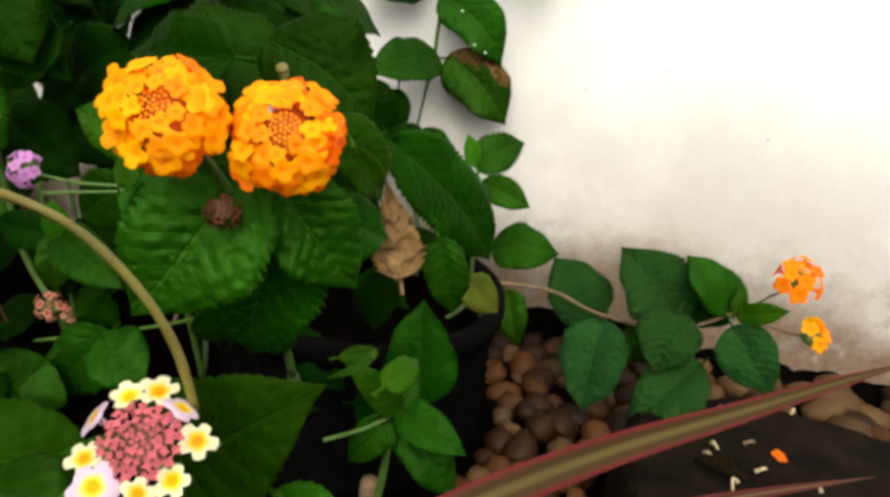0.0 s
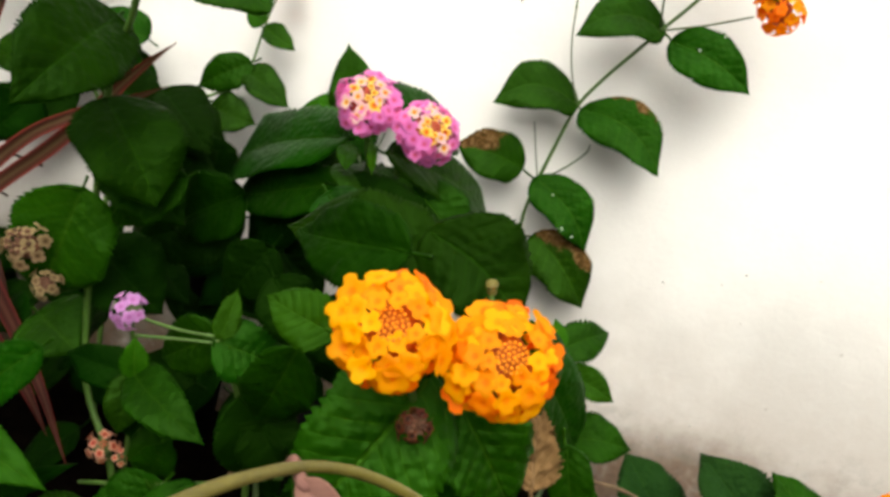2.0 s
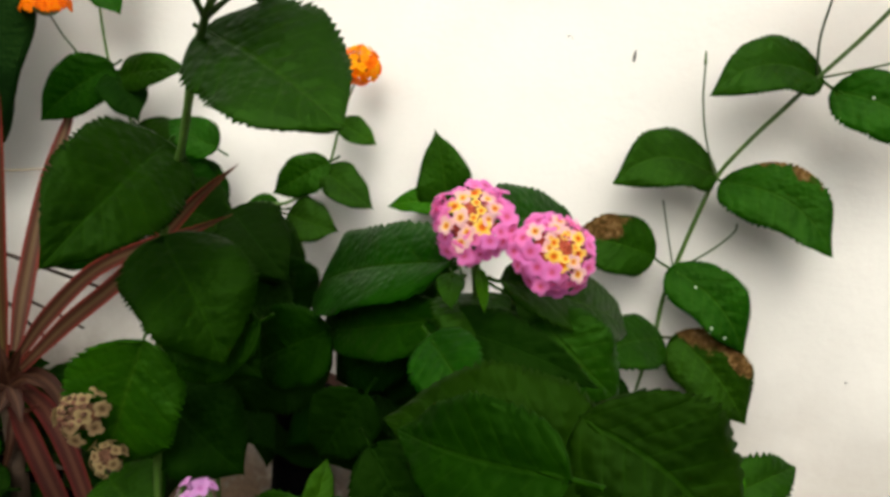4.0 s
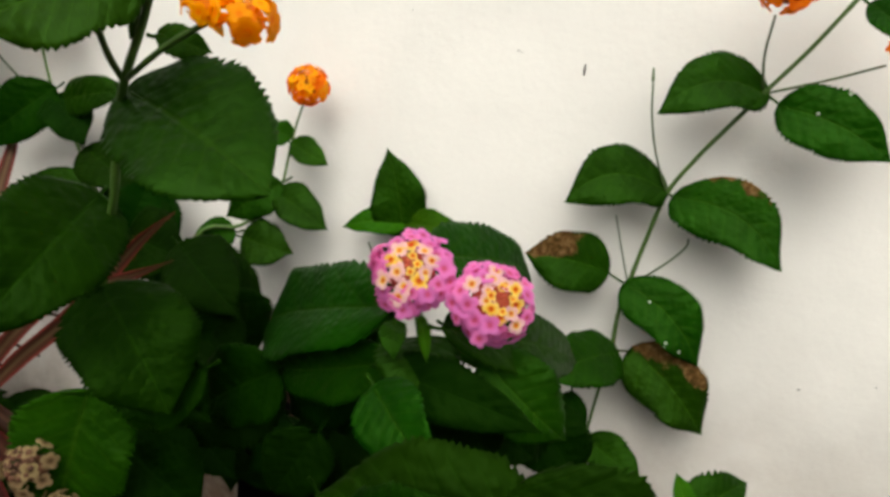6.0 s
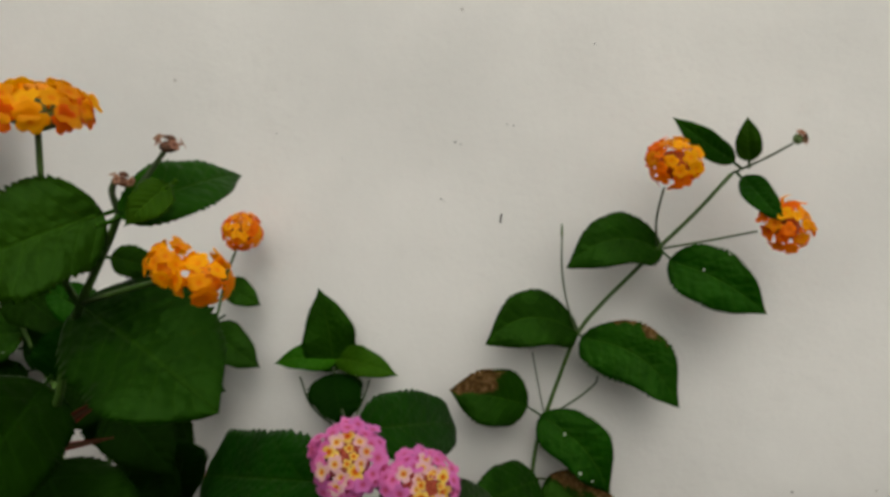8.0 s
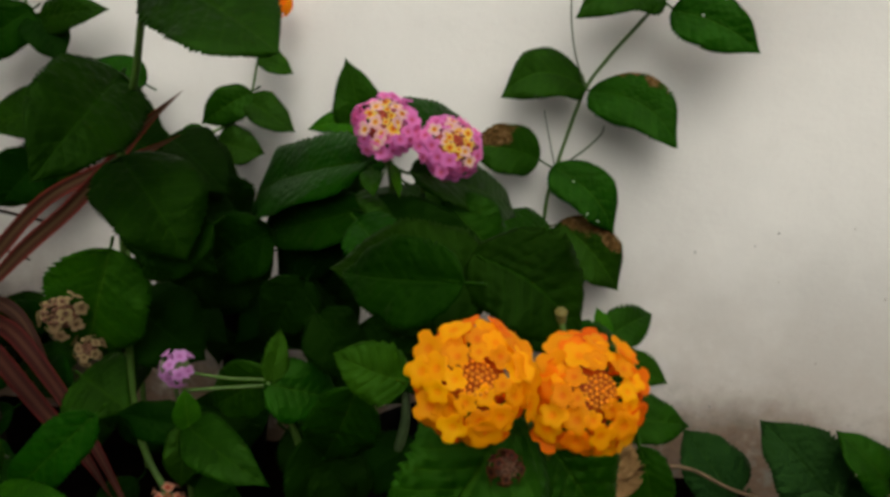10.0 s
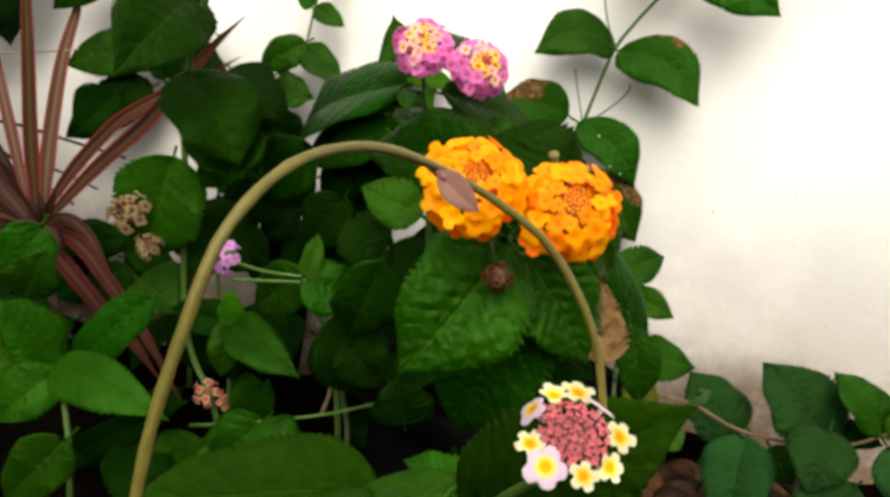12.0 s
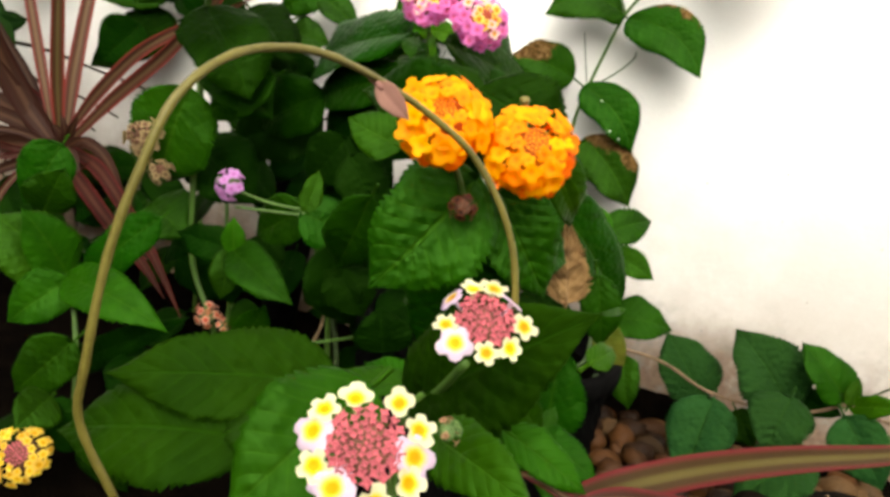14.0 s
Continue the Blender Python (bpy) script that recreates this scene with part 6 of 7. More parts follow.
leaf(edge, "mid", (-0.2268, 0.3750, 0.0622), (-0.2495, 0.3600, 0.0366), (0.28, -0.92, 0.29), 0.0270, 0.12, 0.1)
leaf(edge, "mature", (-0.1850, 0.3850, 0.1052), (-0.2239, 0.3800, 0.0606), (0.03, -1.00, 0.08), 0.0244, 0.06, 0.1, pointed=0.6)
leaf(edge, "mid", (-0.2356, 0.3850, 0.0629), (-0.2536, 0.3700, 0.0982), (0.82, -0.54, 0.19), 0.0272, 0.06, 0.1)
leaf(edge, "mature", (-0.1950, 0.3400, 0.0474), (-0.2170, 0.3300, 0.0179), (0.31, -0.95, 0.09), 0.0282, 0.06, 0.1)
leaf(edge, "mature", (-0.2719, 0.4100, 0.0863), (-0.2611, 0.4100, 0.1140), (0.49, -0.85, -0.19), 0.0288, 0.06, 0.1)
leaf(edge, "mature", (-0.1883, 0.3200, 0.0290), (-0.1885, 0.3000, 0.0228), (0.62, -0.24, 0.74), 0.0227, 0.06, 0.1)
stem(edge, [(-0.2286, 0.3780, 0.0644), (-0.2150, 0.3700, 0.0365), (-0.2045, 0.3600, -0.0025)], 0.0012, 0.0016, STEM_GREEN)
stem(edge, [(-0.2632, 0.4000, 0.0803), (-0.2486, 0.4000, 0.0759), (-0.2358, 0.4000, 0.0709)], 0.0009, 0.0009, STEM_DARK)
flower_head(edge, (-0.1838, 0.3000, 0.0113), 0.0132, (0.13, -0.80, 0.58), [(36, "butter", 0.16, 0.2), (58, "butter", 0.20, 0.1), (80, "butter", 0.22, 0.15)], "rose", 3, 0.07, 0.6, core="brown", lean=0.35)
leaf(low, "dark", (-0.2372, 0.4000, 0.0003), (-0.1571, 0.3800, 0.0591), (-0.20, -0.98, -0.06), 0.0193, 0.06, 0.1)

# red-edged strap-leaved plant

strapper = thing("dracaena_plant", (-0.300, 0.500, -0.012), "strap-leaved dracaena with red-edged striped blades", "dracaena")
stem(strapper, [(-0.3441, 0.5080, 0.1047), (-0.3372, 0.5080, 0.0704), (-0.3274, 0.5080, 0.0236), (-0.3166, 0.5080, -0.0423)], 0.0045, 0.0055, CANE, label="ringed brown cane")
strap(strapper, [(-0.3539, 0.5100, 0.1116), (-0.3780, 0.5200, 0.1658), (-0.4020, 0.5300, 0.2189), (-0.4200, 0.5400, 0.2551), (-0.4415, 0.5500, 0.2820)], 0.0081, "faded", (0.69, -0.72, 0.07), 0.25)
strap(strapper, [(-0.3436, 0.5050, 0.1132), (-0.3444, 0.5000, 0.1555), (-0.3436, 0.4950, 0.2101), (-0.3426, 0.4900, 0.2608), (-0.3402, 0.4880, 0.2523)], 0.0095, "olive", (0.66, -0.75, 0.09), 0.25)
strap(strapper, [(-0.3451, 0.5150, 0.1154), (-0.3546, 0.5300, 0.1517), (-0.3619, 0.5500, 0.2100), (-0.3618, 0.5650, 0.2513), (-0.3701, 0.5720, 0.2553)], 0.0107, "faded", (0.63, -0.77, 0.08), 0.25)
strap(strapper, [(-0.3352, 0.5050, 0.1141), (-0.3028, 0.4900, 0.1490), (-0.2654, 0.4750, 0.1820), (-0.2237, 0.4550, 0.2037), (-0.1931, 0.4400, 0.2166), (-0.1649, 0.4250, 0.2295)], 0.0085, "faded", (0.54, -0.83, 0.15), 0.25)
strap(strapper, [(-0.3315, 0.5050, 0.1096), (-0.2913, 0.4900, 0.1467), (-0.2476, 0.4700, 0.1803), (-0.2119, 0.4500, 0.2102), (-0.1854, 0.4350, 0.2334), (-0.1616, 0.4200, 0.2495)], 0.0090, "faded", (0.54, -0.83, 0.15), 0.25)
strap(strapper, [(-0.3463, 0.5050, 0.1005), (-0.3606, 0.5000, 0.1188), (-0.3779, 0.4900, 0.1530), (-0.3842, 0.4750, 0.1874), (-0.3872, 0.4500, 0.2260)], 0.0167, "dry", (0.69, -0.70, 0.19), 0.25)
strap(strapper, [(-0.3477, 0.5030, 0.1044), (-0.3711, 0.4950, 0.1318), (-0.3870, 0.4800, 0.1593), (-0.3934, 0.4600, 0.1794)], 0.0142, "dry", (0.71, -0.68, 0.18), 0.25)
strap(strapper, [(-0.3503, 0.5120, 0.1063), (-0.3653, 0.5100, 0.1263), (-0.3838, 0.5050, 0.1452), (-0.4079, 0.5000, 0.1924), (-0.4256, 0.5000, 0.2252)], 0.0098, "red", (0.68, -0.71, 0.20), 0.25)
strap(strapper, [(-0.3536, 0.5100, 0.1097), (-0.3820, 0.5150, 0.1453), (-0.4044, 0.5150, 0.1711), (-0.4276, 0.5150, 0.2042)], 0.0077, "dry", (0.69, -0.70, 0.15), 0.25)
strap(strapper, [(-0.3431, 0.5030, 0.0978), (-0.3593, 0.4900, 0.1076), (-0.3762, 0.4800, 0.1080), (-0.3918, 0.4700, 0.1035)], 0.0054, "dry", (0.68, -0.68, 0.28), 0.25)
strap(strapper, [(-0.3391, 0.5000, 0.0955), (-0.3622, 0.4900, 0.0952), (-0.3736, 0.4700, 0.1011), (-0.3845, 0.4600, 0.1002)], 0.0050, "red", (0.68, -0.67, 0.29), 0.25)
strap(strapper, [(-0.3373, 0.5000, 0.0921), (-0.3482, 0.4850, 0.0954), (-0.3593, 0.4700, 0.0925), (-0.3747, 0.4600, 0.0913)], 0.0057, "red", (0.67, -0.68, 0.31), 0.25)
strap(strapper, [(-0.3348, 0.5000, 0.0909), (-0.3472, 0.4850, 0.0880), (-0.3525, 0.4700, 0.0742), (-0.3531, 0.4600, 0.0575), (-0.3492, 0.4500, 0.0427)], 0.0050, "pale", (0.65, -0.67, 0.35), 0.25)
strap(strapper, [(-0.3410, 0.5050, 0.0961), (-0.3586, 0.5000, 0.0978), (-0.3662, 0.4900, 0.0913), (-0.3685, 0.4800, 0.0827)], 0.0037, "dry", (0.66, -0.69, 0.31), 0.25)
strap(strapper, [(-0.3526, 0.5120, 0.0997), (-0.3841, 0.5150, 0.1087), (-0.4138, 0.5150, 0.1128), (-0.4490, 0.5150, 0.1158)], 0.0134, "dry", (0.69, -0.68, 0.25), 0.25)
strap(strapper, [(-0.3529, 0.5140, 0.0952), (-0.3867, 0.5200, 0.0908), (-0.4257, 0.5250, 0.0832), (-0.4567, 0.5250, 0.0832)], 0.0164, "dry", (0.68, -0.67, 0.29), 0.25)
strap(strapper, [(-0.3371, 0.5050, 0.0912), (-0.3204, 0.5000, 0.0990), (-0.3087, 0.5000, 0.0947), (-0.3015, 0.5000, 0.0910)], 0.0044, "dry", (0.58, -0.75, 0.32), 0.25)
strap(strapper, [(-0.3302, 0.5000, 0.0902), (-0.3170, 0.4950, 0.0912), (-0.3053, 0.4900, 0.0995)], 0.0033, "pale", (0.60, -0.74, 0.32), 0.25)
strap(strapper, [(-0.3387, 0.5100, 0.1020), (-0.3195, 0.5050, 0.1082), (-0.3001, 0.5000, 0.1011), (-0.2710, 0.4800, 0.0820), (-0.2453, 0.4600, 0.0631)], 0.0095, "dry", (0.57, -0.76, 0.31), 0.25)
strap(strapper, [(-0.3302, 0.5000, 0.0902), (-0.3047, 0.4850, 0.0817), (-0.2567, 0.4550, 0.0682), (-0.2189, 0.4300, 0.0614), (-0.1837, 0.4000, 0.0572)], 0.0112, "red", (0.54, -0.74, 0.41), 0.25)
strap(strapper, [(-0.3318, 0.5050, 0.1008), (-0.2983, 0.4900, 0.0959), (-0.2645, 0.4700, 0.0830), (-0.2140, 0.4300, 0.0705), (-0.1631, 0.3850, 0.0553)], 0.0109, "red", (0.54, -0.75, 0.37), 0.25)
strap(strapper, [(-0.3347, 0.5050, 0.0840), (-0.3312, 0.5000, 0.0660), (-0.3365, 0.5000, 0.0398)], 0.0053, "dry", (0.60, -0.72, 0.36), 0.25)
strap(strapper, [(-0.3577, 0.5200, 0.0908), (-0.3940, 0.5300, 0.1084), (-0.4306, 0.5350, 0.1193), (-0.4798, 0.5400, 0.1365)], 0.0181, "dry", (0.69, -0.69, 0.23), 0.25)
strap(strapper, [(-0.3575, 0.5200, 0.0888), (-0.3965, 0.5300, 0.0908), (-0.4372, 0.5350, 0.0896), (-0.4856, 0.5400, 0.0913)], 0.0201, "dry", (0.69, -0.67, 0.27), 0.25)
strap(strapper, [(-0.3581, 0.5180, 0.0992), (-0.3921, 0.5250, 0.1301), (-0.4224, 0.5300, 0.1549), (-0.4534, 0.5350, 0.1803)], 0.0120, "dry", (0.70, -0.70, 0.17), 0.25)
strap(strapper, [(-0.3575, 0.5160, 0.1017), (-0.3805, 0.5200, 0.1335), (-0.4010, 0.5250, 0.1601)], 0.0086, "red", (0.66, -0.72, 0.22), 0.25)
strap(strapper, [(-0.3418, 0.5050, 0.0919), (-0.3704, 0.5000, 0.0824), (-0.3955, 0.4900, 0.0647), (-0.4099, 0.4800, 0.0382)], 0.0084, "dry", (0.68, -0.66, 0.34), 0.25)
strap(strapper, [(-0.3255, 0.4920, 0.1066), (-0.3274, 0.4880, 0.1143), (-0.3325, 0.4840, 0.1209)], 0.0079, "dry", (0.62, -0.73, 0.28), 0.25)
strap(strapper, [(-0.3260, 0.4920, 0.1045), (-0.3311, 0.4860, 0.1078), (-0.3404, 0.4820, 0.1077)], 0.0072, "dry", (0.63, -0.72, 0.29), 0.25)
strap(strapper, [(-0.3258, 0.4920, 0.1084), (-0.3196, 0.4880, 0.1202), (-0.3143, 0.4860, 0.1305)], 0.0064, "dry", (0.62, -0.74, 0.27), 0.25)
strap(strapper, [(-0.3236, 0.4900, 0.1063), (-0.3105, 0.4860, 0.1138), (-0.2959, 0.4840, 0.1127)], 0.0064, "dry", (0.60, -0.74, 0.29), 0.25)
strap(strapper, [(-0.3254, 0.4900, 0.1032), (-0.3251, 0.4860, 0.0963), (-0.3289, 0.4820, 0.0883)], 0.0072, "dry", (0.62, -0.72, 0.31), 0.25)
strap(strapper, [(-0.3235, 0.4900, 0.1056), (-0.3147, 0.4860, 0.0994), (-0.3077, 0.4820, 0.0909)], 0.0079, "dry", (0.60, -0.73, 0.31), 0.25)
strap(strapper, [(-0.3249, 0.4900, 0.1090), (-0.3246, 0.4870, 0.1190), (-0.3278, 0.4860, 0.1293)], 0.0057, "dry", (0.62, -0.73, 0.27), 0.25)

# thin dark sloping rods and dry straws behind the strap leaves

rod_root = thing("thin_rod", (-0.398, 0.540, 0.140), "thin dark rods and pale straws against the wall", "twig")
stem(rod_root, [(-0.4463, 0.5550, 0.1610), (-0.4011, 0.5560, 0.1609), (-0.3606, 0.5560, 0.1554), (-0.3130, 0.5580, 0.1487)], 0.0015, 0.0011, ROD_DARK, "twig")
stem(rod_root, [(-0.4285, 0.5550, 0.1447), (-0.3904, 0.5550, 0.1286), (-0.3718, 0.5560, 0.1161), (-0.3529, 0.5560, 0.1074)], 0.0015, 0.001, ROD_DARK, "twig")
stem(rod_root, [(-0.3794, 0.5560, 0.1335), (-0.3588, 0.5560, 0.1291), (-0.3333, 0.5560, 0.1223)], 0.0011, 0.0009, ROD_DARK, "twig")
stem(rod_root, [(-0.4633, 0.5400, 0.2166), (-0.4449, 0.5400, 0.2300), (-0.4294, 0.5400, 0.2319), (-0.4176, 0.5400, 0.2167), (-0.4186, 0.5400, 0.2022)], 0.0008, 0.0005, STRAW, "twig")
stem(rod_root, [(-0.4298, 0.5500, 0.2091), (-0.3907, 0.5520, 0.2150), (-0.3515, 0.5550, 0.2226)], 0.0006, 0.0005, STRAW, "twig")

# broad dark leaves hanging in from the side

broad = thing("broad_leaved_plant", (-0.560, 0.470, -0.012), "broad dark green leaves hanging at the edge, with unseen ones added for shade", "plant")
leaf(broad, "broad", (-0.4072, 0.5200, 0.4561), (-0.4194, 0.5300, 0.2773), (0.56, -0.82, -0.08), 0.0657, 0.05, 0.1, teeth=0.1, pointed=0.62)
leaf(broad, "broad", (-0.3954, 0.5450, 0.3395), (-0.4343, 0.5500, 0.2075), (0.48, -0.86, -0.17), 0.0571, 0.05, 0.1, teeth=0.1, pointed=0.55)
leaf(broad, "broad", (-0.4617, 0.5300, 0.4194), (-0.4408, 0.5300, 0.2409), (0.72, -0.69, 0.08), 0.0545, 0.05, 0.1, teeth=0.1, pointed=0.68)
leaf(broad, "broad", (-0.4411, 0.5400, 0.1690), (-0.4077, 0.5400, 0.1805), (0.04, -0.99, -0.13), 0.0178, 0.05, 0.1, teeth=0.1)
leaf(broad, "broad", (-0.4515, 0.5400, 0.1922), (-0.4030, 0.5300, 0.1536), (0.36, -0.69, 0.63), 0.0225, 0.05, 0.1, teeth=0.1)
leaf(broad, "broad", (-0.4559, 0.5500, 0.2736), (-0.4562, 0.5550, 0.1766), (0.68, -0.67, 0.29), 0.0391, 0.05, 0.1, teeth=0.1, pointed=0.6)
leaf(broad, "broad", (-0.4278, 0.5550, 0.2836), (-0.4107, 0.5600, 0.2184), (0.66, -0.71, 0.25), 0.0365, 0.05, 0.1, teeth=0.1, pointed=0.6)
leaf(broad, "broad", (-0.4476, 0.5500, 0.1700), (-0.4182, 0.5550, 0.1812), (0.65, -0.67, 0.36), 0.0187, 0.05, 0.1, teeth=0.1, pointed=0.6)
stem(broad, [(-0.4475, 0.5400, 0.2728), (-0.4445, 0.5400, 0.2269), (-0.4371, 0.5450, 0.1764)], 0.0014, 0.0012, STEM_DARK)
# Unseen leaves and their stem, added overhead to cast shade on the left side.
leaf(broad, "broad", (-0.537, 0.257, 0.499), (-0.512, 0.212, 0.444), (0.30, -0.50, 0.80), 0.062, 0.08, 0.1, teeth=0.1)
leaf(broad, "broad", (-0.529, 0.477, 0.483), (-0.613, 0.451, 0.411), (0.30, -0.50, 0.80), 0.081, 0.08, 0.1, teeth=0.1)
leaf(broad, "broad", (-0.613, 0.259, 0.657), (-0.701, 0.284, 0.582), (0.30, -0.50, 0.80), 0.084, 0.08, 0.1, teeth=0.1)
leaf(broad, "broad", (-0.592, 0.200, 0.491), (-0.690, 0.197, 0.411), (0.30, -0.50, 0.80), 0.091, 0.08, 0.1, teeth=0.1)
leaf(broad, "broad", (-0.514, 0.425, 0.567), (-0.528, 0.362, 0.510), (0.30, -0.50, 0.80), 0.065, 0.08, 0.1, teeth=0.1)
leaf(broad, "broad", (-0.568, 0.383, 0.663), (-0.631, 0.413, 0.606), (0.30, -0.50, 0.80), 0.065, 0.08, 0.1, teeth=0.1)
leaf(broad, "broad", (-0.572, 0.188, 0.539), (-0.563, 0.127, 0.478), (0.30, -0.50, 0.80), 0.068, 0.08, 0.1, teeth=0.1)
leaf(broad, "broad", (-0.460, 0.469, 0.475), (-0.525, 0.521, 0.407), (0.30, -0.50, 0.80), 0.077, 0.08, 0.1, teeth=0.1)
leaf(broad, "broad", (-0.616, 0.278, 0.714), (-0.577, 0.329, 0.642), (0.30, -0.50, 0.80), 0.081, 0.08, 0.1, teeth=0.1)
leaf(broad, "broad", (-0.598, 0.343, 0.711), (-0.594, 0.401, 0.655), (0.30, -0.50, 0.80), 0.062, 0.08, 0.1, teeth=0.1)
leaf(broad, "broad", (-0.605, 0.327, 0.465), (-0.561, 0.365, 0.396), (0.30, -0.50, 0.80), 0.077, 0.08, 0.1, teeth=0.1)
leaf(broad, "broad", (-0.454, 0.276, 0.571), (-0.504, 0.228, 0.514), (0.30, -0.50, 0.80), 0.065, 0.08, 0.1, teeth=0.1)
leaf(broad, "broad", (-0.516, 0.172, 0.630), (-0.473, 0.156, 0.574), (0.30, -0.50, 0.80), 0.064, 0.08, 0.1, teeth=0.1)
leaf(broad, "broad", (-0.520, 0.355, 0.502), (-0.547, 0.444, 0.419), (0.30, -0.50, 0.80), 0.093, 0.08, 0.1, teeth=0.1)
leaf(broad, "broad", (-0.440, 0.151, 0.658), (-0.395, 0.130, 0.596), (0.30, -0.50, 0.80), 0.069, 0.08, 0.1, teeth=0.1)
leaf(broad, "broad", (-0.510, 0.118, 0.562), (-0.558, 0.049, 0.491), (0.30, -0.50, 0.80), 0.080, 0.08, 0.1, teeth=0.1)
stem(broad, [(-0.56, 0.47, -0.012), (-0.57, 0.46, 0.25), (-0.54, 0.42, 0.5), (-0.52, 0.36, 0.72)], 0.006, 0.003, STEM_DARK)
stem(broad, [(-0.4424, 0.5300, 0.4890), (-0.4237, 0.5300, 0.4695), (-0.4068, 0.5200, 0.4561)], 0.003, 0.002, STEM_DARK)

# long red-edged blades over the gravel

lowstraps = thing("dracaena_plant", (0.040, 0.250, 0.085), "low dracaena blades, red-edged and green-striped, across the gravel", "dracaena")
strap(lowstraps, [(0.0405, 0.2150, 0.1164), (0.0487, 0.2250, 0.1183), (0.0711, 0.2400, 0.1237), (0.1010, 0.2600, 0.1265), (0.1384, 0.2850, 0.1269), (0.1788, 0.3100, 0.1294), (0.2110, 0.3300, 0.1305)], 0.0098, "bright", (-0.20, -0.81, 0.55), 0.3)
strap(lowstraps, [(0.0414, 0.2100, 0.1216), (0.0535, 0.2150, 0.1248), (0.0792, 0.2350, 0.1169), (0.1131, 0.2600, 0.1070), (0.1547, 0.2850, 0.1009), (0.2004, 0.3100, 0.0952)], 0.0067, "pale", (-0.25, -0.75, 0.61), 0.3)
strap(lowstraps, [(0.0437, 0.2100, 0.1228), (0.0329, 0.2100, 0.1263), (0.0258, 0.2000, 0.1324)], 0.0030, "pale", (0.17, -0.70, 0.70), 0.3)

# rooted lower stems
stem(trailing, [(0.0600, 0.4600, 0.0550), (0.0706, 0.4610, 0.0652), (0.0691, 0.4700, 0.0754)], 0.002, 0.0014, STEM_DARK)
stem(wall_branch, [(0.0200, 0.5000, 0.0550), (0.0170, 0.5185, 0.0829), (0.0021, 0.5450, 0.1107)], 0.0024, 0.00168, STEM_DARK)
stem(shoot, [(0.0400, 0.4500, 0.0550), (0.0531, 0.4510, 0.0684), (0.0542, 0.4600, 0.0818)], 0.0014, 0.00098, STEM_DARK)
stem(pink, [(-0.0600, 0.4500, 0.0550), (-0.0534, 0.4510, 0.0922), (-0.0587, 0.4600, 0.1295)], 0.003, 0.0021, STEM_DARK)
stem(orange, [(-0.0200, 0.3600, 0.0550), (-0.0063, 0.3360, 0.0741), (-0.0046, 0.3200, 0.0933)], 0.003, 0.0021, STEM_DARK)
stem(orange, [(0.0224, 0.3500, -0.1033), (0.0284, 0.3460, -0.0733), (0.0224, 0.3500, -0.0433)], 0.0048, 0.00336, STEM_BROWN)
stem(cream, [(0.0000, 0.2800, -0.0120), (0.0079, 0.2360, 0.0462), (0.0039, 0.2000, 0.1043)], 0.002, 0.0014, STEM_DARK)
stem(cream, [(0.0000, 0.2800, -0.0120), (0.0041, 0.2510, 0.0398), (-0.0039, 0.2300, 0.0915)], 0.002, 0.0014, STEM_DARK)
stem(arch, [(-0.0700, 0.1700, -0.0120), (-0.0414, 0.1450, 0.0701), (-0.0248, 0.1280, 0.1522)], 0.0014, 0.00098, STEM_DARK)
stem(low, [(-0.1000, 0.4500, 0.0550), (-0.0910, 0.4460, 0.0247), (-0.0941, 0.4500, -0.0056)], 0.002, 0.0014, STEM_DARK)
stem(low, [(-0.1500, 0.4400, -0.0120), (-0.1498, 0.4360, -0.0067), (-0.1616, 0.4400, -0.0014)], 0.002, 0.0014, STEM_DARK)
stem(edge, [(-0.1500, 0.3700, -0.0120), (-0.1712, 0.3610, -0.0072), (-0.2045, 0.3600, -0.0025)], 0.002, 0.0014, STEM_DARK)
stem(strapper, [(-0.3000, 0.5000, -0.0120), (-0.3076, 0.5010, -0.0124), (-0.3271, 0.5100, -0.0128)], 0.005, 0.0035, CANE)
stem(lowstraps, [(0.0550, 0.2200, -0.0120), (0.0554, 0.2110, 0.0554), (0.0437, 0.2100, 0.1228)], 0.004, 0.0028, STEM_DARK)

# crowded leaves low down inside the bushes, their shade put into the dark skin
fill = random.Random(77)


def crowd(plant, count, xr, yr, zr, skins, size):
    for _ in range(count):
        b = Vector((fill.uniform(*xr), fill.uniform(*yr), fill.uniform(*zr)))
        az, dip = fill.uniform(0, 6.28), fill.uniform(-0.9, 0.25)
        ln = fill.uniform(*size)
        t = b + Vector((math.cos(az), 0.45 * math.sin(az) - 0.2, dip)).normalized() * ln
        leaf(plant, fill.choice(skins), b, t, (fill.uniform(-0.5, 0.5), -0.8, fill.uniform(0.2, 0.9)), ln * fill.uniform(0.55, 0.75), 0.08)


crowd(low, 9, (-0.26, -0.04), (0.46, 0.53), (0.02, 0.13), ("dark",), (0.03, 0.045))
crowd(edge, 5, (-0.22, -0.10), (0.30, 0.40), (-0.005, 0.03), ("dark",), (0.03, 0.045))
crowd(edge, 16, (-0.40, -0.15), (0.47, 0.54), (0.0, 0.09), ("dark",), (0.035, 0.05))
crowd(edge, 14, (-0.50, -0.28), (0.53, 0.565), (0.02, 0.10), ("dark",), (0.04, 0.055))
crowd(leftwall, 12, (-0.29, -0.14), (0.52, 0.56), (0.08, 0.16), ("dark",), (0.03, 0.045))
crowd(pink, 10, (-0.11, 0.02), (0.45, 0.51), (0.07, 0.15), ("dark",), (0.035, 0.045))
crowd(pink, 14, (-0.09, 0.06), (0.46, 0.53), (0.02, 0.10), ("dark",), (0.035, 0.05))
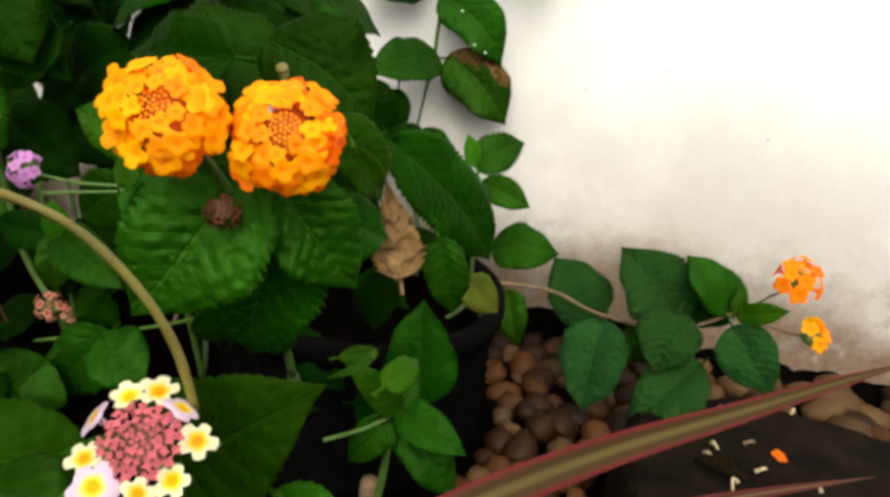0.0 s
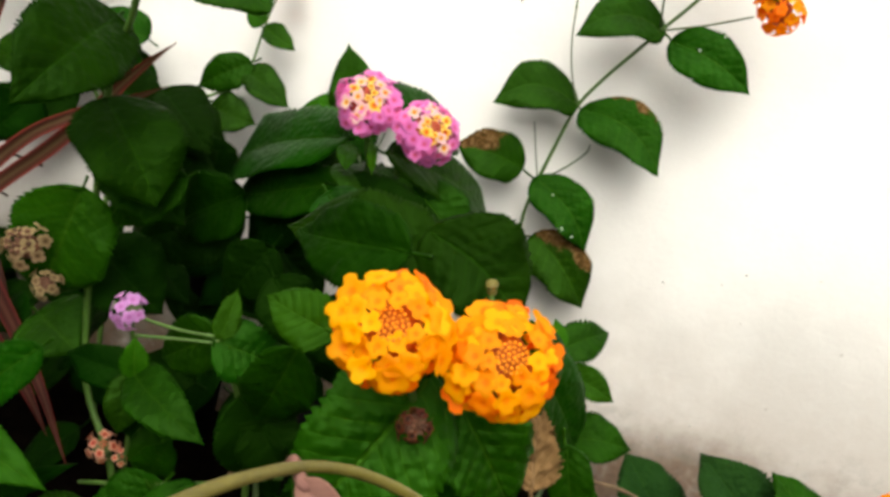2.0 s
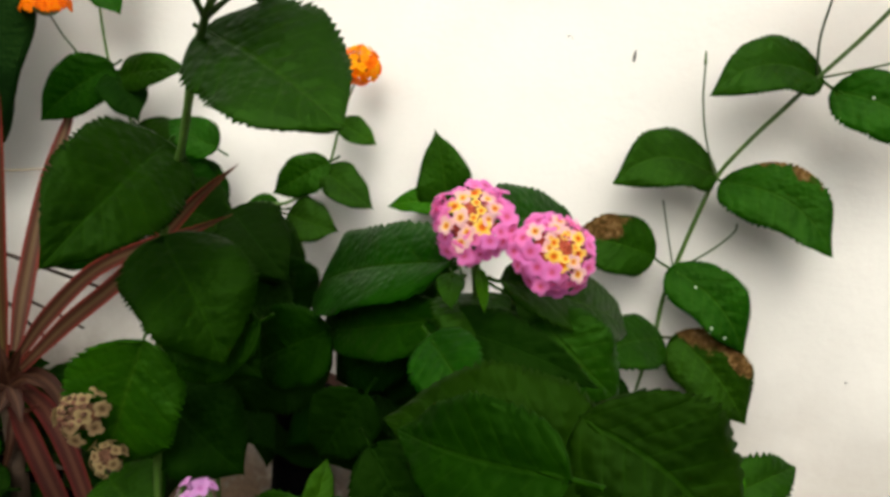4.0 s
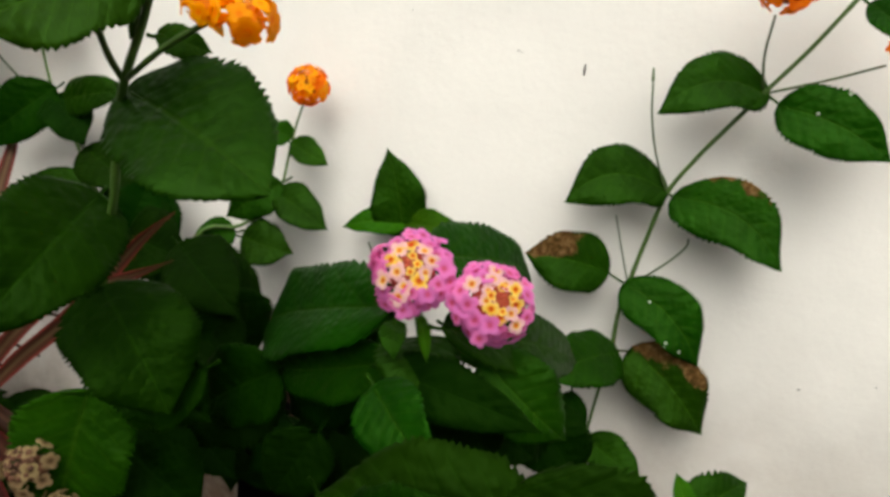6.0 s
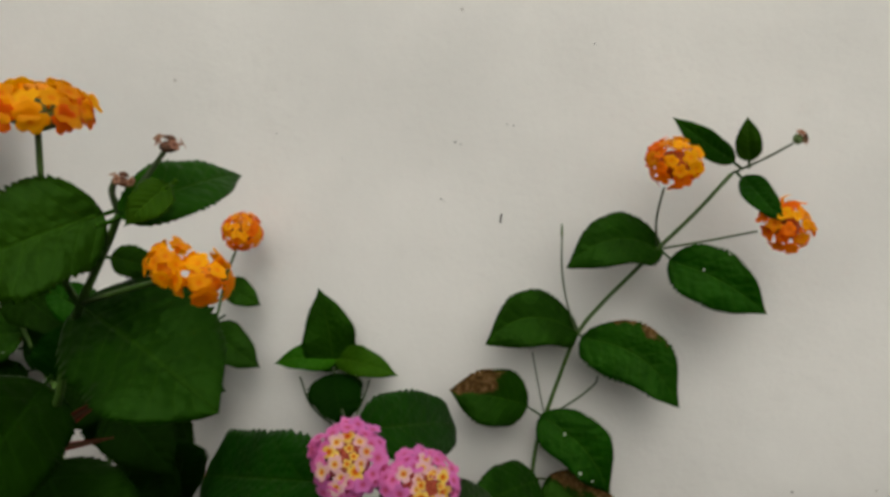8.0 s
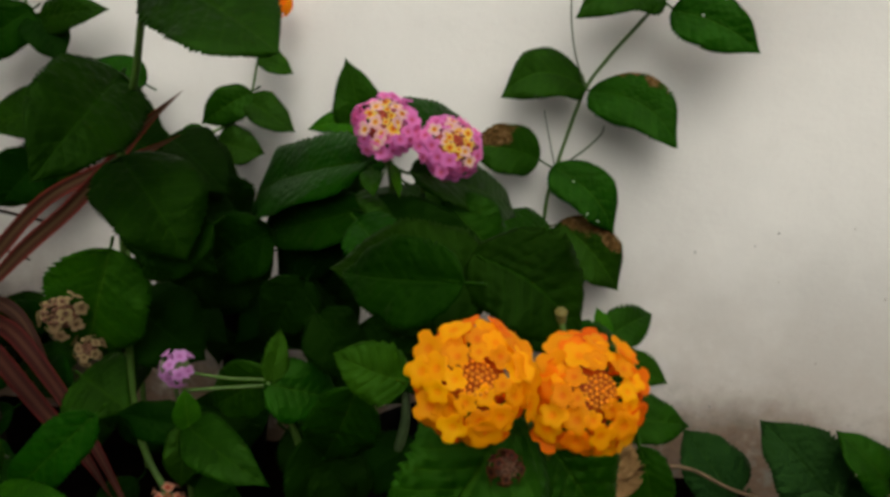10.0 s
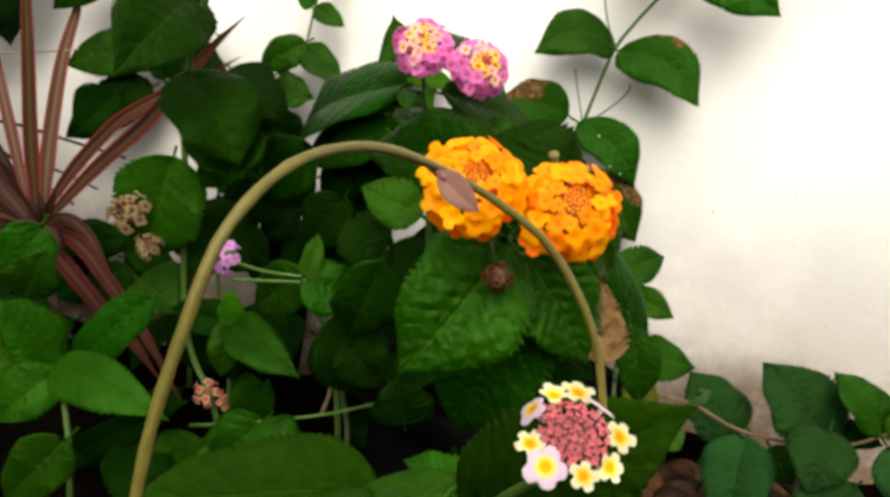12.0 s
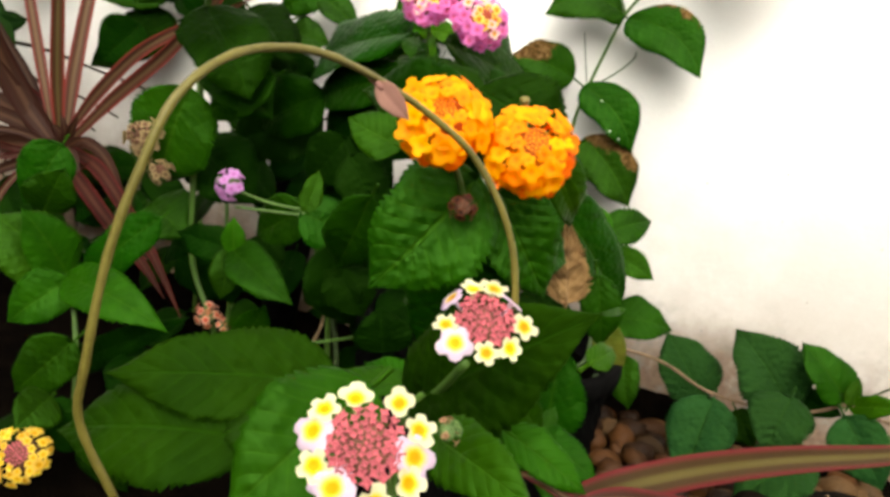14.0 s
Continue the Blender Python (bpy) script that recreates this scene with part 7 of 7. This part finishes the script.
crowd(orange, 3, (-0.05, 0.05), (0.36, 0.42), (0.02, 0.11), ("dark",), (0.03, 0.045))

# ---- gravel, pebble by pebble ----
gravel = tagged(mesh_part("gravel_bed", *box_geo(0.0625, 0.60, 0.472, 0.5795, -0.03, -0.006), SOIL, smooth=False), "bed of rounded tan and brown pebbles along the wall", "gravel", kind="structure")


def pebble_mesh(seed, mat):
    r = random.Random(seed)
    sx, sy, sz = 1.0, r.uniform(0.66, 0.95), r.uniform(0.5, 0.75)
    off = r.uniform(0, 50)
    bm = bmesh.new()
    bmesh.ops.create_icosphere(bm, subdivisions=2, radius=1.0)
    for v in bm.verts:
        k = 1 + 0.30 * noise.noise(v.co * 1.2 + Vector((off, 0, 0))) + 0.09 * noise.noise(v.co * 2.6 + Vector((0, off, 0)))
        v.co = Vector((v.co.x * sx, v.co.y * sy, v.co.z * sz)) * k
    me = bpy.data.meshes.new("pebble")
    bm.to_mesh(me)
    bm.free()
    me.materials.append(mat)
    me.polygons.foreach_set("use_smooth", [True] * len(me.polygons))
    return me


PEBBLES = {k: [pebble_mesh(i * 7 + len(k), m) for i in range(5)] for k, m in PEBBLE.items()}
rng = random.Random(21)


def pebble(x, y, z, r, kind):
    ob = new("pebble", rng.choice(PEBBLES[kind]))
    ob.parent = gravel
    ob.matrix_basis = Matrix.LocRotScale((x, y, z), Euler((rng.uniform(-0.35, 0.35), rng.uniform(-0.35, 0.35), rng.uniform(0, 6.28))), (r, r, r))


def scatter(x0, x1, y0, y1, step, kinds, size, z):
    y = y0
    row = 0
    while y < y1:
        x = x0 + (row % 2) * step * 0.5
        while x < x1:
            px, py = x + rng.uniform(-0.3, 0.3) * step, y + rng.uniform(-0.3, 0.3) * step
            r = step * rng.uniform(*size)
            inside_slab = px > 0.128 and py < 0.462 - max(0.0, px - 0.21) * 0.33 - max(0.0, 0.212 - px) * 0.5
            inside_tub = (px + 0.004) ** 2 + (py - 0.45) ** 2 < (0.078 + r * 0.8) ** 2
            if not inside_slab and not inside_tub and py + r < wall_y(px, 0.002):
                pebble(px, py, z + r * 0.35 + rng.uniform(-0.002, 0.003), r, rng.choice(kinds))
            x += step
        y += step * 0.8
        row += 1


scatter(0.065, 0.215, 0.27, 0.570, 0.0170, ("brown", "brown", "rust", "brown", "rust", "tan"), (0.38, 0.80), -0.008)
scatter(0.215, 0.46, 0.395, 0.572, 0.0210, ("tan", "tan", "rust", "tan", "tan", "brown"), (0.42, 0.80), -0.007)
